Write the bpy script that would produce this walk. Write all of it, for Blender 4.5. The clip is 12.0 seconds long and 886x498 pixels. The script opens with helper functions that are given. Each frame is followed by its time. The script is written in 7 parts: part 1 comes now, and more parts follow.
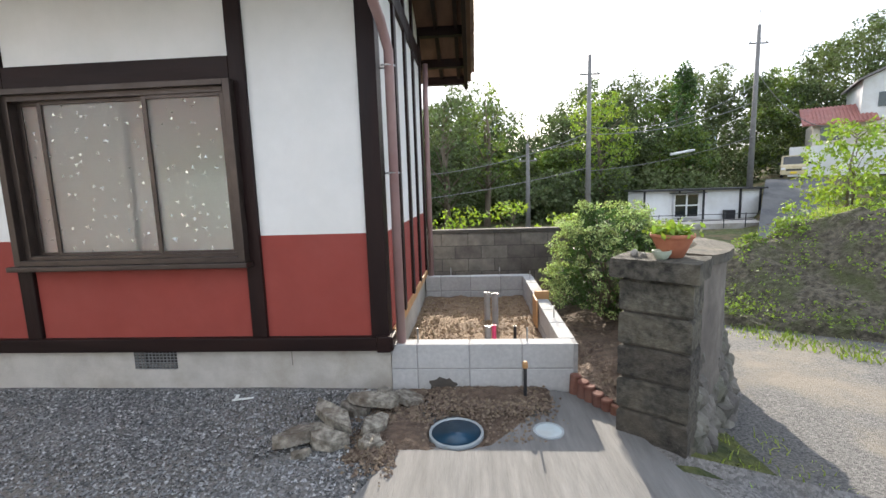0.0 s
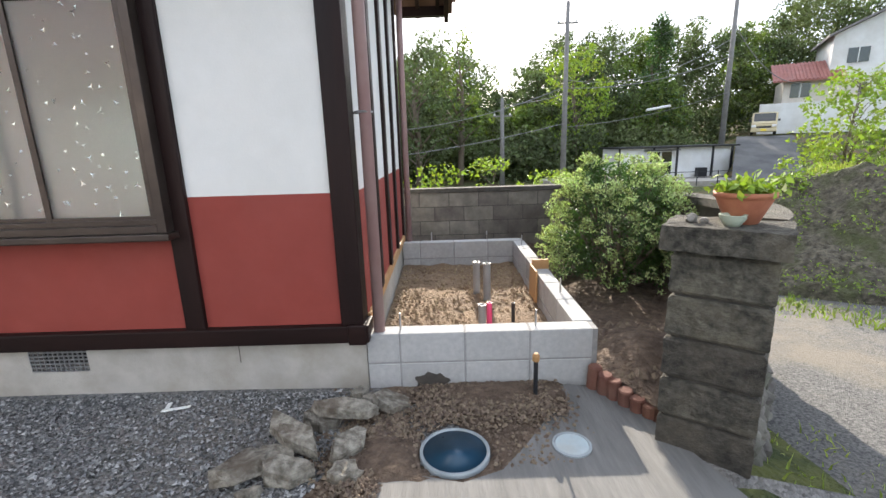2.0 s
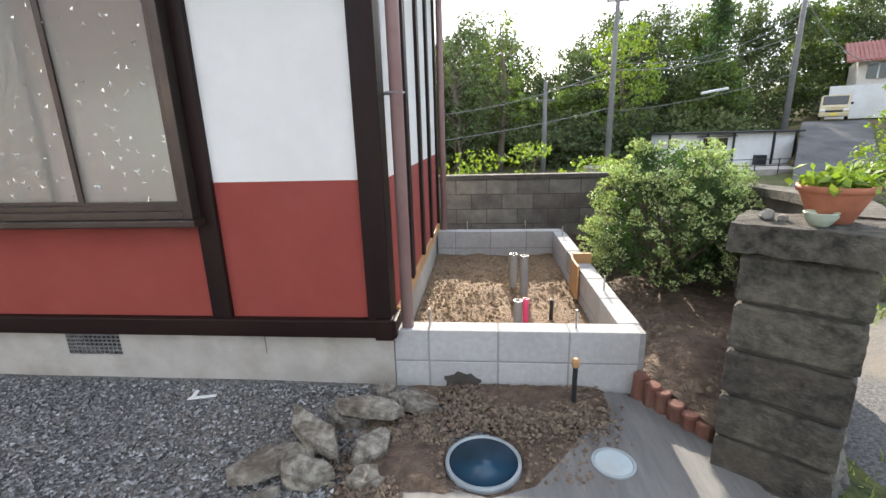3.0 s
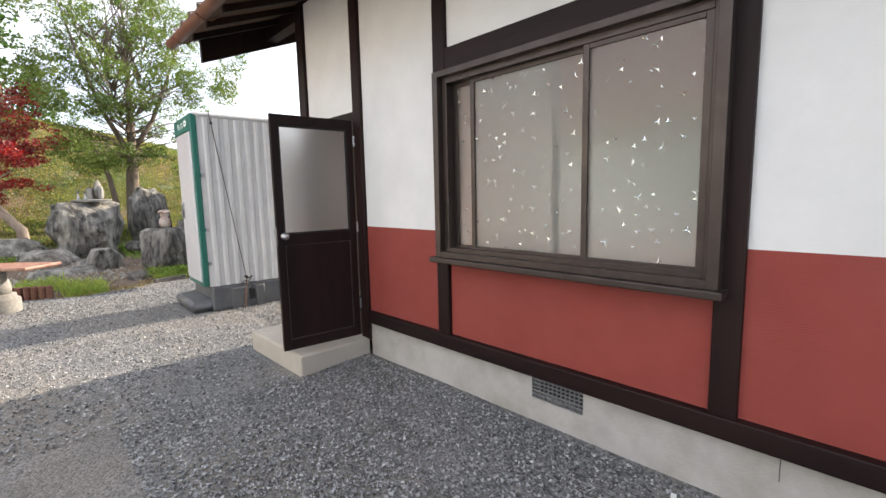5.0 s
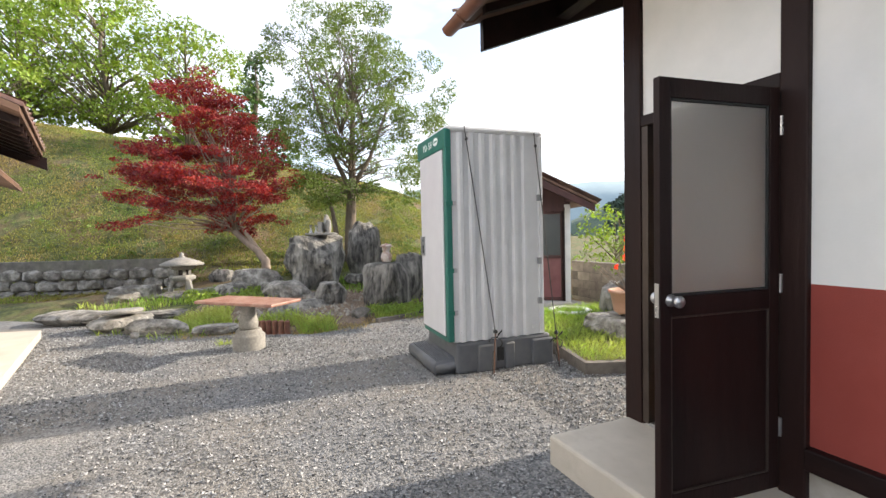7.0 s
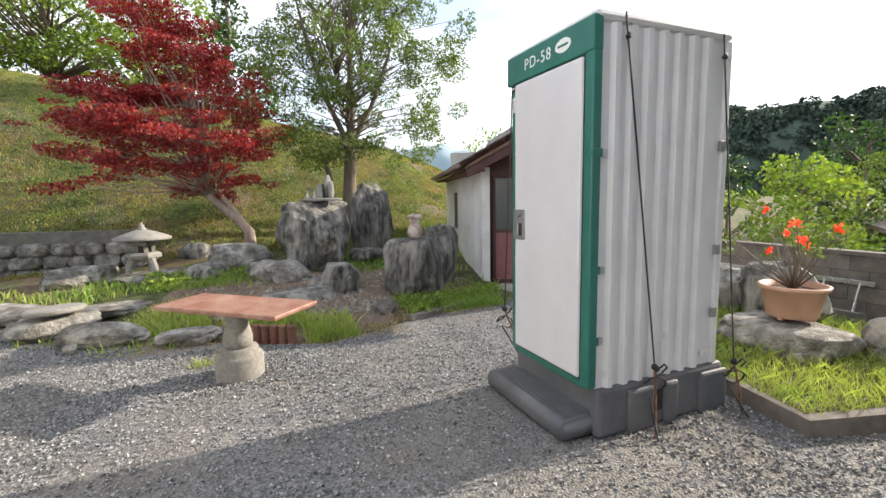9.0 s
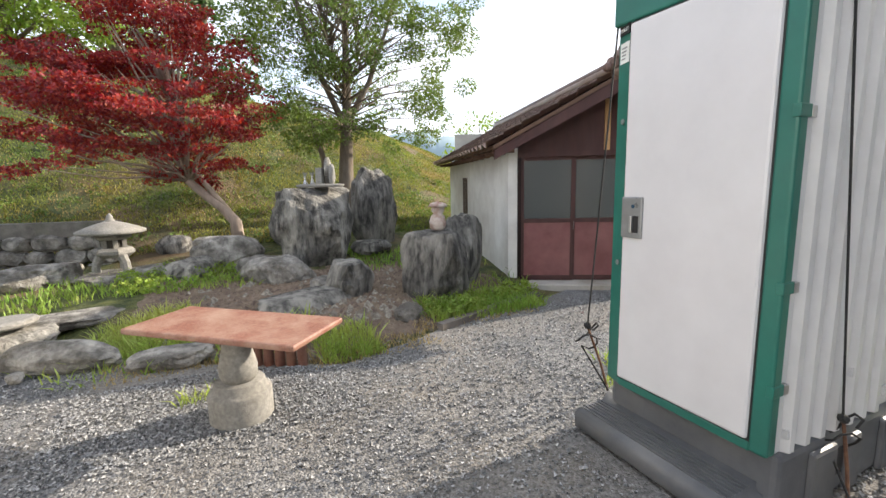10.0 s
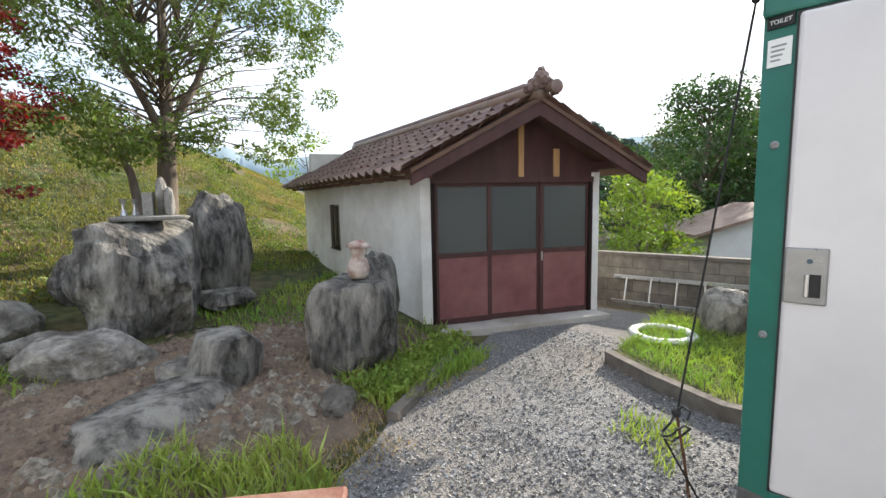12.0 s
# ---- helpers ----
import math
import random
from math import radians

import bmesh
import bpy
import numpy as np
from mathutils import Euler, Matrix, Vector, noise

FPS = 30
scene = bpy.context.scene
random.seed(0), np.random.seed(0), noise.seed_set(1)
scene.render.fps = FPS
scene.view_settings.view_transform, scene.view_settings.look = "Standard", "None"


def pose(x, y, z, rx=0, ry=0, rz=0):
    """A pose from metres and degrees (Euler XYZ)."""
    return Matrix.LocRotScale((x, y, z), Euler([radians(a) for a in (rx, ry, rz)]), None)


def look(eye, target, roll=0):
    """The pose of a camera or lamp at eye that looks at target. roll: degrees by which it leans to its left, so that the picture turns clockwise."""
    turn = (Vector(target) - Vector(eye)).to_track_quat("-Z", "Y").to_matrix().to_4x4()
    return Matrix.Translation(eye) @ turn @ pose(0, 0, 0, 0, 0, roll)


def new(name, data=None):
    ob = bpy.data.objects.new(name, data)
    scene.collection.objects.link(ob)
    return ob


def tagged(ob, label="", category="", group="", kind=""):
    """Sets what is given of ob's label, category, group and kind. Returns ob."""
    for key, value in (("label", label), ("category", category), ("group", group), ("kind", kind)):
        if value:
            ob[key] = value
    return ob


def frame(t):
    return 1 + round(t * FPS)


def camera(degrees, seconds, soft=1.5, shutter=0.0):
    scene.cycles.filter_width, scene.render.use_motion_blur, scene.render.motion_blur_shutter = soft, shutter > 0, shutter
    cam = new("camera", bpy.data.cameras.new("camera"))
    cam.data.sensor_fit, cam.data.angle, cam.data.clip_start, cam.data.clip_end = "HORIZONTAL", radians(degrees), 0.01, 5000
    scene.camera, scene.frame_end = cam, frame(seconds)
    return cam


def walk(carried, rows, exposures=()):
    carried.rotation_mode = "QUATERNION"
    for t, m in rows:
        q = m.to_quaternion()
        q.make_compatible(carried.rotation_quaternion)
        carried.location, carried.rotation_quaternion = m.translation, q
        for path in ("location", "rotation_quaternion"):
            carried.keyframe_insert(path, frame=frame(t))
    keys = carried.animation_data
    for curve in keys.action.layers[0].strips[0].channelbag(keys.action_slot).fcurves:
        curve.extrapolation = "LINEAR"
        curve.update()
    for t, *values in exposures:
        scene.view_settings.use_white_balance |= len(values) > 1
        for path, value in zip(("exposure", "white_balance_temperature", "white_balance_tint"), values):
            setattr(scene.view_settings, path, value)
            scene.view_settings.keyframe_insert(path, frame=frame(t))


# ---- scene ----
cam = camera(90.3, 12.0)
METRES, EYE, TILT, LEAN, TURN = 9.0, 1.5, 0.0, 0.0, 4.0
ROWS = [
    (0.0, 0.0, 0.0, 0.0, -0.25, -7.84, 1.79),
    (0.5, 0.0008, 0.0139, -0.0037, -0.06, -9.28, 1.78),
    (1.0, -0.0067, 0.0364, -0.003, -1.81, -9.58, 1.75),
    (1.5, -0.0139, 0.0557, -0.0054, -3.81, -11.08, 1.73),
    (2.0, -0.0109, 0.0783, -0.0074, -4.09, -13.23, 1.7),
    (2.5, -0.0045, 0.0983, -0.0095, -2.76, -15.46, 1.66),
    (4.5, -0.0707, 0.0994, -0.0013, 27.8, -8.74, 1.12),
    (5.0, -0.1157, 0.1052, -0.0049, 41.96, -6.93, 1.26),
    (5.5, -0.1655, 0.1111, -0.0031, 53.22, -4.64, 1.31),
    (6.0, -0.2232, 0.1018, -0.0017, 59.46, -3.31, 1.21),
    (6.5, -0.2833, 0.1056, -0.0026, 62.3, -2.05, 1.21),
    (7.0, -0.3456, 0.1088, -0.0032, 63.19, -2.07, 1.27),
    (9.0, -0.5856, 0.1137, 0.0054, 60.63, -6.96, 1.15),
    (9.5, -0.6457, 0.1178, 0.007, 60.38, -7.13, 1.19),
    (10.0, -0.7041, 0.1107, 0.0043, 58.38, -8.73, 1.23),
    (10.5, -0.7523, 0.107, 0.0079, 52.14, -9.12, 1.21),
    (11.0, -0.8042, 0.1107, 0.0121, 44.59, -8.31, 1.16),
    (11.5, -0.8508, 0.1051, 0.013, 38.33, -7.3, 1.19),
    (12.0, -0.89, 0.1009, 0.0166, 34.7, -6.39, 1.15),
]
EXPOSURES = [(0.0, 1.27, 6450.0, 11.0), (2.5, 1.38, 6450.0, 11.0), (5.0, 1.45, 6750.0, 13.0), (6.5, 1.28, 6700.0, 12.0), (7.2, 1.25, 6700.0, 12.0), (9.0, 1.1, 6650.0, 11.0), (10.5, 1.15, 6650.0, 11.0), (12.0, 1.05, 6400.0, 10.0)]
walk(cam, [(t, pose(0, 0, EYE, TILT, LEAN, TURN) @ pose(METRES * x, METRES * y, METRES * z, 90 + pitch, roll, yaw)) for t, x, y, z, yaw, pitch, roll in ROWS],
     exposures=EXPOSURES)

# ---- light ----
SUN_WAY = Vector((0.03, 0.915, 0.40)).normalized()      # from the ground to the sun
SUN_ELEV = math.asin(SUN_WAY.z)
world = bpy.data.worlds.new("sky")
scene.world = world
world.use_nodes = True
wn = world.node_tree
sky = wn.nodes.new("ShaderNodeTexSky")
sky.sky_type = "NISHITA"
sky.sun_disc = False
sky.sun_elevation = SUN_ELEV
sky.sun_rotation = math.atan2(SUN_WAY.x, SUN_WAY.y)
sky.air_density, sky.dust_density, sky.ozone_density = 1.0, 1.3, 1.5
# thin bright cloud over the blue
wtc = wn.nodes.new("ShaderNodeTexCoord")
wmap = wn.nodes.new("ShaderNodeMapping")
wmap.inputs["Scale"].default_value = (1.0, 1.0, 3.2)
wn.links.new(wtc.outputs["Generated"], wmap.inputs["Vector"])
wno = wn.nodes.new("ShaderNodeTexNoise")
wno.inputs["Scale"].default_value = 1.7
wno.inputs["Detail"].default_value = 5.0
wno.inputs["Roughness"].default_value = 0.55
wn.links.new(wmap.outputs["Vector"], wno.inputs["Vector"])
wra = wn.nodes.new("ShaderNodeMapRange")
wra.inputs["From Min"].default_value, wra.inputs["From Max"].default_value = 0.38, 0.62
wra.inputs["To Min"].default_value, wra.inputs["To Max"].default_value = 0.25, 0.95
wn.links.new(wno.outputs["Fac"], wra.inputs["Value"])
wmi = wn.nodes.new("ShaderNodeMix")
wmi.data_type = "RGBA"
wmi.inputs[7].default_value = (5.3, 5.55, 6.0, 1)
wn.links.new(wra.outputs["Result"], wmi.inputs[0])
wn.links.new(sky.outputs["Color"], wmi.inputs[6])
wn.links.new(wmi.outputs[2], wn.nodes["Background"].inputs["Color"])
wn.nodes["Background"].inputs["Strength"].default_value = 0.15

sun = new("sun", bpy.data.lights.new("sun", "SUN"))
sun.data.energy, sun.data.angle, sun.data.color = 4.4, radians(0.6), (1.0, 0.90, 0.76)
sun.matrix_world = look(SUN_WAY * 60, (0, 0, 0))

# ---- materials ----
def node(nt, kind, **values):
    n = nt.nodes.new(kind)
    for key, value in values.items():
        n.inputs[key.replace("_", " ")].default_value = value
    return n


def rgba(c):
    return (c[0], c[1], c[2], 1.0)


def mat(name, c1, c2, scale=8.0, rough=0.8, bump=0.2, bscale=60.0, stain=None, stain_scale=0.9, stain_amount=0.5, metal=0.0,
        spec=0.5, per_piece=0.0, stretch=(1, 1, 1), cells=0.0, translucent=None, depth=0.01, islands=0.0, rough_vary=0.1, crisp=0.2):
    """Two colours mixed by a grain noise, a large stain over them, and a fine relief."""
    m = bpy.data.materials.new(name)
    m.use_nodes = True
    nt = m.node_tree
    bsdf = nt.nodes["Principled BSDF"]
    geo = nt.nodes.new("ShaderNodeNewGeometry")
    mp = nt.nodes.new("ShaderNodeMapping")
    mp.inputs["Scale"].default_value = stretch
    nt.links.new(geo.outputs["Position"], mp.inputs["Vector"])
    vec = mp.outputs["Vector"]

    def noise_at(s, detail=6.0, ro=0.6):
        n = node(nt, "ShaderNodeTexNoise", Scale=s, Detail=detail, Roughness=ro)
        nt.links.new(vec, n.inputs["Vector"])
        return n.outputs["Fac"]

    def mixed(fac, a, b, blend="MIX"):
        mx = nt.nodes.new("ShaderNodeMix")
        mx.data_type, mx.blend_type = "RGBA", blend
        for slot, val in ((0, fac), (6, a), (7, b)):
            if isinstance(val, (int, float)):
                mx.inputs[slot].default_value = val
            elif isinstance(val, tuple):
                mx.inputs[slot].default_value = rgba(val)
            else:
                nt.links.new(val, mx.inputs[slot])
        return mx.outputs[2]

    def ranged(val, a, b, lo=0.0, hi=1.0):
        r = nt.nodes.new("ShaderNodeMapRange")
        for key, v in (("From Min", a), ("From Max", b), ("To Min", lo), ("To Max", hi)):
            r.inputs[key].default_value = v
        nt.links.new(val, r.inputs["Value"])
        return r.outputs["Result"]

    grain = noise_at(scale)
    relief = noise_at(bscale, 4.0)
    if cells:
        vo = node(nt, "ShaderNodeTexVoronoi", Scale=cells)
        nt.links.new(vec, vo.inputs["Vector"])
        wh = nt.nodes.new("ShaderNodeSeparateColor")
        nt.links.new(vo.outputs["Color"], wh.inputs["Color"])
        colour = mixed(wh.outputs["Red"], c1, c2)
        colour = mixed(ranged(grain, 0.3, 0.7, 0.0, 0.5), colour, c1)
        relief = vo.outputs["Distance"]
    else:
        colour = mixed(ranged(grain, 0.5 - crisp, 0.5 + crisp), c1, c2)
    if stain:
        colour = mixed(ranged(noise_at(stain_scale, 7.0, 0.65), 0.55 - crisp * 0.65, 0.55 + crisp * 0.65, 0.0, stain_amount), colour, stain)
    if per_piece or islands:
        src = nt.nodes.new("ShaderNodeObjectInfo").outputs["Random"] if per_piece else geo.outputs["Random Per Island"]
        amount = per_piece or islands
        hsv = nt.nodes.new("ShaderNodeHueSaturation")
        nt.links.new(ranged(src, 0, 1, 1 - amount, 1 + amount), hsv.inputs["Value"])
        nt.links.new(ranged(src, 0, 1, 0.5 - amount * 0.05, 0.5 + amount * 0.05), hsv.inputs["Hue"])
        nt.links.new(colour, hsv.inputs["Color"])
        colour = hsv.outputs["Color"]
    nt.links.new(colour, bsdf.inputs["Base Color"])
    bsdf.inputs["Metallic"].default_value = metal
    bsdf.inputs["Specular IOR Level"].default_value = spec
    nt.links.new(ranged(noise_at(scale * 0.6), 0.3, 0.7, max(0.02, rough - rough_vary), min(1.0, rough + rough_vary)), bsdf.inputs["Roughness"])
    if bump:
        bp = node(nt, "ShaderNodeBump", Strength=bump, Distance=depth)
        if cells:
            bp.invert = True
        nt.links.new(relief, bp.inputs["Height"])
        nt.links.new(bp.outputs["Normal"], bsdf.inputs["Normal"])
    if translucent:
        tr = nt.nodes.new("ShaderNodeBsdfTranslucent")
        nt.links.new(mixed(1.0, colour, tuple(0.75 * v for v in translucent), "MULTIPLY"), tr.inputs["Color"])
        ad = nt.nodes.new("ShaderNodeAddShader")
        nt.links.new(bsdf.outputs[0], ad.inputs[0])
        nt.links.new(tr.outputs[0], ad.inputs[1])
        nt.links.new(ad.outputs[0], nt.nodes["Material Output"].inputs["Surface"])
    return m


M_white = mat("white_plaster", (0.72, 0.72, 0.70), (0.80, 0.79, 0.77), 3.0, 0.85, 0.12, 90, (0.62, 0.60, 0.55), 0.8, 0.35)
M_red = mat("red_plaster", (0.26, 0.044, 0.032), (0.30, 0.054, 0.040), 5.0, 0.75, 0.25, 160, (0.25, 0.045, 0.035), 1.2, 0.5)
M_timber = mat("dark_timber", (0.009, 0.004, 0.004), (0.019, 0.008, 0.007), 6.0, 0.5, 0.25, 40, (0.032, 0.015, 0.012), 1.5, 0.35, spec=0.22, stretch=(1, 1, 0.15))
M_timber_h = mat("dark_timber_lying", (0.009, 0.004, 0.004), (0.019, 0.008, 0.007), 6.0, 0.5, 0.25, 40, (0.032, 0.015, 0.012), 1.5, 0.35, spec=0.22, stretch=(0.15, 1, 1))
M_soffit = mat("soffit_board", (0.10, 0.055, 0.035), (0.18, 0.10, 0.065), 5.0, 0.8, 0.3, 40, (0.03, 0.018, 0.012), 0.9, 0.6, stretch=(1, 0.2, 1))
M_alu = mat("bronze_aluminium", (0.055, 0.042, 0.036), (0.075, 0.058, 0.050), 10, 0.38, 0.05, 90, metal=0.55)
M_rubber = mat("black_seal", (0.01, 0.01, 0.01), (0.02, 0.02, 0.02), 10, 0.6, 0.0)
M_base = mat("foundation_render", (0.40, 0.38, 0.35), (0.50, 0.48, 0.44), 4.0, 0.9, 0.35, 70, (0.26, 0.23, 0.18), 1.8, 0.75)
M_block = mat("new_concrete_block", (0.40, 0.40, 0.40), (0.50, 0.50, 0.49), 30, 0.92, 0.45, 220, (0.33, 0.32, 0.31), 3.0, 0.4, per_piece=0.06)
M_mortar = mat("mortar", (0.26, 0.26, 0.26), (0.36, 0.35, 0.34), 20, 0.95, 0.4, 150)
M_wet = mat("wet_patch", (0.05, 0.045, 0.04), (0.08, 0.07, 0.06), 20, 0.5, 0.3, 150)
M_concrete = mat("broom_concrete", (0.125, 0.124, 0.12), (0.215, 0.212, 0.203), 22.0, 0.95, 0.8, 70, (0.20, 0.19, 0.175), 1.6, 0.5, stretch=(1, 0.12, 1))
M_step = mat("step_concrete", (0.42, 0.38, 0.32), (0.52, 0.48, 0.41), 8.0, 0.9, 0.3, 100, (0.32, 0.28, 0.23), 2.0, 0.5)
M_gravel = mat("grey_gravel", (0.070, 0.074, 0.080), (0.31, 0.31, 0.305), 2.0, 0.85, 1.0, 60, (0.25, 0.205, 0.145), 0.45, 0.5, cells=72, depth=0.010)
M_chip = mat("gravel_chips", (0.10, 0.105, 0.11), (0.36, 0.36, 0.355), 60, 0.85, 0.3, 150, islands=0.75)
M_soil = mat("dug_soil", (0.085, 0.058, 0.040), (0.22, 0.155, 0.11), 16.0, 0.97, 1.0, 30, (0.055, 0.037, 0.026), 2.4, 0.8, depth=0.05)
M_soil_dry = mat("dry_soil", (0.20, 0.135, 0.08), (0.33, 0.235, 0.145), 9.0, 0.97, 1.0, 45, (0.17, 0.12, 0.085), 1.8, 0.7, depth=0.03)
M_soil_garden = mat("stony_garden_earth", (0.14, 0.10, 0.07), (0.27, 0.20, 0.145), 14.0, 0.97, 1.0, 40, (0.09, 0.065, 0.045), 2.2, 0.7, depth=0.03)
M_bankface = mat("broken_bank_earth", (0.055, 0.048, 0.036), (0.19, 0.165, 0.12), 14, 0.97, 1.0, 30, (0.085, 0.10, 0.035), 2.2, 0.8, depth=0.05, crisp=0.14)
M_clod_dry = mat("dry_clods", (0.24, 0.17, 0.10), (0.38, 0.28, 0.18), 20, 0.97, 0.6, 90, islands=0.25)
# canopy green is shifted to blue-grey so the colour holds the haze
M_farleaf = mat("haze_tinted_canopy", (0.035, 0.062, 0.045), (0.075, 0.11, 0.075), 0.05, 0.9, 0.0, 1, islands=0.35)
M_clod = mat("soil_clods", (0.11, 0.08, 0.058), (0.25, 0.19, 0.14), 20, 0.97, 0.6, 90, islands=0.3)
M_rubble = mat("broken_concrete", (0.14, 0.125, 0.10), (0.40, 0.37, 0.31), 22, 0.95, 1.0, 70, (0.12, 0.09, 0.065), 6.0, 0.8, depth=0.02, crisp=0.13)
M_oldblock = mat("mossy_old_block", (0.026, 0.024, 0.020), (0.105, 0.096, 0.078), 26, 0.97, 1.0, 80, (0.19, 0.165, 0.12), 3.0, 0.5, per_piece=0.28, depth=0.015, crisp=0.16)
M_oldwall = mat("weathered_block_wall", (0.13, 0.115, 0.10), (0.25, 0.225, 0.19), 7, 0.97, 0.6, 80, (0.07, 0.06, 0.055), 1.1, 0.6, per_piece=0.2)
M_dirtjoint = mat("dirty_joint", (0.05, 0.045, 0.04), (0.10, 0.09, 0.075), 20, 0.97, 0.4, 150)
M_asphalt = mat("old_asphalt", (0.055, 0.055, 0.054), (0.19, 0.185, 0.175), 55, 0.93, 1.0, 110, (0.22, 0.19, 0.145), 1.1, 0.7, crisp=0.14)
M_drive = mat("dark_drive_concrete", (0.055, 0.057, 0.06), (0.11, 0.112, 0.115), 1.2, 0.93, 0.4, 40, (0.15, 0.145, 0.135), 0.5, 0.6)
# grass and bare-earth mottle; its dark green also paints shade patches on the slope
M_earth = mat("grassy_earth", (0.035, 0.052, 0.013), (0.12, 0.13, 0.035), 5.0, 0.97, 1.0, 22, (0.16, 0.105, 0.058), 0.6, 0.9, depth=0.06, crisp=0.11)
M_grass = mat("grass_blades", (0.10, 0.18, 0.025), (0.22, 0.29, 0.05), 0.8, 0.7, 0.0, 1, (0.36, 0.30, 0.12), 0.4, 0.6, islands=0.3, translucent=(0.8, 0.9, 0.4))
M_grass_far = mat("slope_grass", (0.045, 0.085, 0.014), (0.19, 0.205, 0.036), 1.1, 0.8, 0.0, 1, (0.21, 0.12, 0.05), 0.38, 0.75, islands=0.3, translucent=(0.8, 0.9, 0.4))
M_grass_dry = mat("dry_grass", (0.20, 0.15, 0.065), (0.32, 0.245, 0.115), 3.0, 0.85, 0.0, 1, islands=0.3, translucent=(0.8, 0.75, 0.5))
M_stone = mat("garden_stone", (0.036, 0.034, 0.031), (0.17, 0.162, 0.145), 12, 0.85, 1.0, 34, (0.42, 0.40, 0.355), 3.6, 0.75, stretch=(1, 1, 0.3), depth=0.05, per_piece=0.12, crisp=0.11)
M_stone_pale = mat("pale_garden_stone", (0.11, 0.105, 0.095), (0.42, 0.40, 0.36), 6, 0.9, 1.0, 26, (0.085, 0.075, 0.06), 2.2, 0.8, depth=0.04, per_piece=0.12, crisp=0.13)
M_granite = mat("lantern_granite", (0.19, 0.185, 0.17), (0.34, 0.325, 0.295), 40, 0.9, 0.5, 120, (0.14, 0.13, 0.11), 3.0, 0.6)
M_terrazzo = mat("red_table_stone", (0.17, 0.066, 0.044), (0.29, 0.128, 0.085), 70, 0.5, 0.25, 120, (0.40, 0.27, 0.20), 5.0, 0.75)
M_terra = mat("terracotta", (0.36, 0.12, 0.07), (0.46, 0.18, 0.10), 20, 0.7, 0.15, 90)
M_celadon = mat("pale_green_glaze", (0.36, 0.42, 0.33), (0.46, 0.50, 0.40), 20, 0.3, 0.05, 90)
M_pot = mat("tan_plastic_pot", (0.44, 0.25, 0.17), (0.52, 0.31, 0.21), 10, 0.55, 0.05, 90)
M_panel = mat("grey_white_plastic", (0.60, 0.60, 0.60), (0.68, 0.68, 0.68), 4, 0.42, 0.04, 60, (0.52, 0.52, 0.52), 1.5, 0.35)
M_door = mat("white_door_panel", (0.60, 0.595, 0.61), (0.65, 0.645, 0.66), 4, 0.24, 0.03, 50, (0.58, 0.575, 0.58), 1.2, 0.08, rough_vary=0.02)
M_green = mat("dark_green_plastic", (0.010, 0.125, 0.095), (0.018, 0.165, 0.125), 6, 0.4, 0.05, 60, (0.03, 0.12, 0.10), 2, 0.4)
M_greybase = mat("grey_plastic_base", (0.085, 0.09, 0.10), (0.125, 0.13, 0.14), 6, 0.5, 0.1, 60, (0.17, 0.165, 0.155), 2.5, 0.5)
M_steel = mat("brushed_steel", (0.40, 0.40, 0.41), (0.52, 0.52, 0.53), 20, 0.32, 0.03, 90, metal=0.9)
M_plate = mat("grey_latch_plate", (0.24, 0.245, 0.25), (0.29, 0.295, 0.30), 20, 0.35, 0.03, 90, metal=0.4)
M_rope = mat("black_rope", (0.012, 0.012, 0.012), (0.03, 0.03, 0.03), 60, 0.8, 0.3, 300)
M_rust = mat("rusty_iron", (0.09, 0.04, 0.025), (0.18, 0.09, 0.05), 30, 0.9, 0.4, 150)
M_text = mat("white_print", (0.78, 0.80, 0.78), (0.82, 0.84, 0.82), 10, 0.5, 0)
M_tile = mat("brown_roof_tile", (0.10, 0.055, 0.042), (0.19, 0.105, 0.08), 9, 0.42, 0.25, 60, (0.27, 0.22, 0.18), 2.0, 0.5, per_piece=0.2, islands=0.0)
M_tile_far = mat("red_roof_tile", (0.26, 0.10, 0.08), (0.38, 0.16, 0.13), 3, 0.6, 0.2, 30, islands=0.15)
M_shedwood = mat("maroon_boards", (0.055, 0.022, 0.020), (0.085, 0.034, 0.030), 8, 0.7, 0.25, 60, (0.04, 0.018, 0.016), 1.5, 0.5, stretch=(1, 1, 0.2))
M_shedpanel = mat("faded_maroon_panel", (0.16, 0.055, 0.055), (0.22, 0.085, 0.085), 5, 0.55, 0.05, 60, (0.28, 0.14, 0.13), 1.6, 0.45)
M_shedwall = mat("old_white_render", (0.70, 0.69, 0.66), (0.80, 0.79, 0.76), 4, 0.9, 0.25, 80, (0.36, 0.33, 0.29), 0.8, 0.55)
M_newwood = mat("new_lumber", (0.40, 0.22, 0.09), (0.52, 0.31, 0.14), 10, 0.7, 0.15, 60, stretch=(1, 1, 0.15))
M_pinkpipe = mat("downpipe_mauve", (0.30, 0.185, 0.18), (0.36, 0.23, 0.22), 6, 0.5, 0.05, 60, (0.42, 0.33, 0.31), 2.0, 0.4)
M_gutter = mat("brown_gutter", (0.13, 0.05, 0.03), (0.19, 0.08, 0.048), 6, 0.45, 0.05, 60)
M_pvc = mat("grey_pvc", (0.22, 0.22, 0.22), (0.30, 0.30, 0.30), 10, 0.45, 0.05, 60)
M_pvc_dark = mat("black_pvc", (0.012, 0.013, 0.016), (0.025, 0.026, 0.03), 10, 0.45, 0.05, 60)
M_pink = mat("pink_pipe", (0.68, 0.05, 0.16), (0.74, 0.08, 0.20), 10, 0.5, 0.0)
M_blue = mat("blue_plastic", (0.010, 0.045, 0.085), (0.018, 0.065, 0.115), 10, 0.35, 0.05, 60)
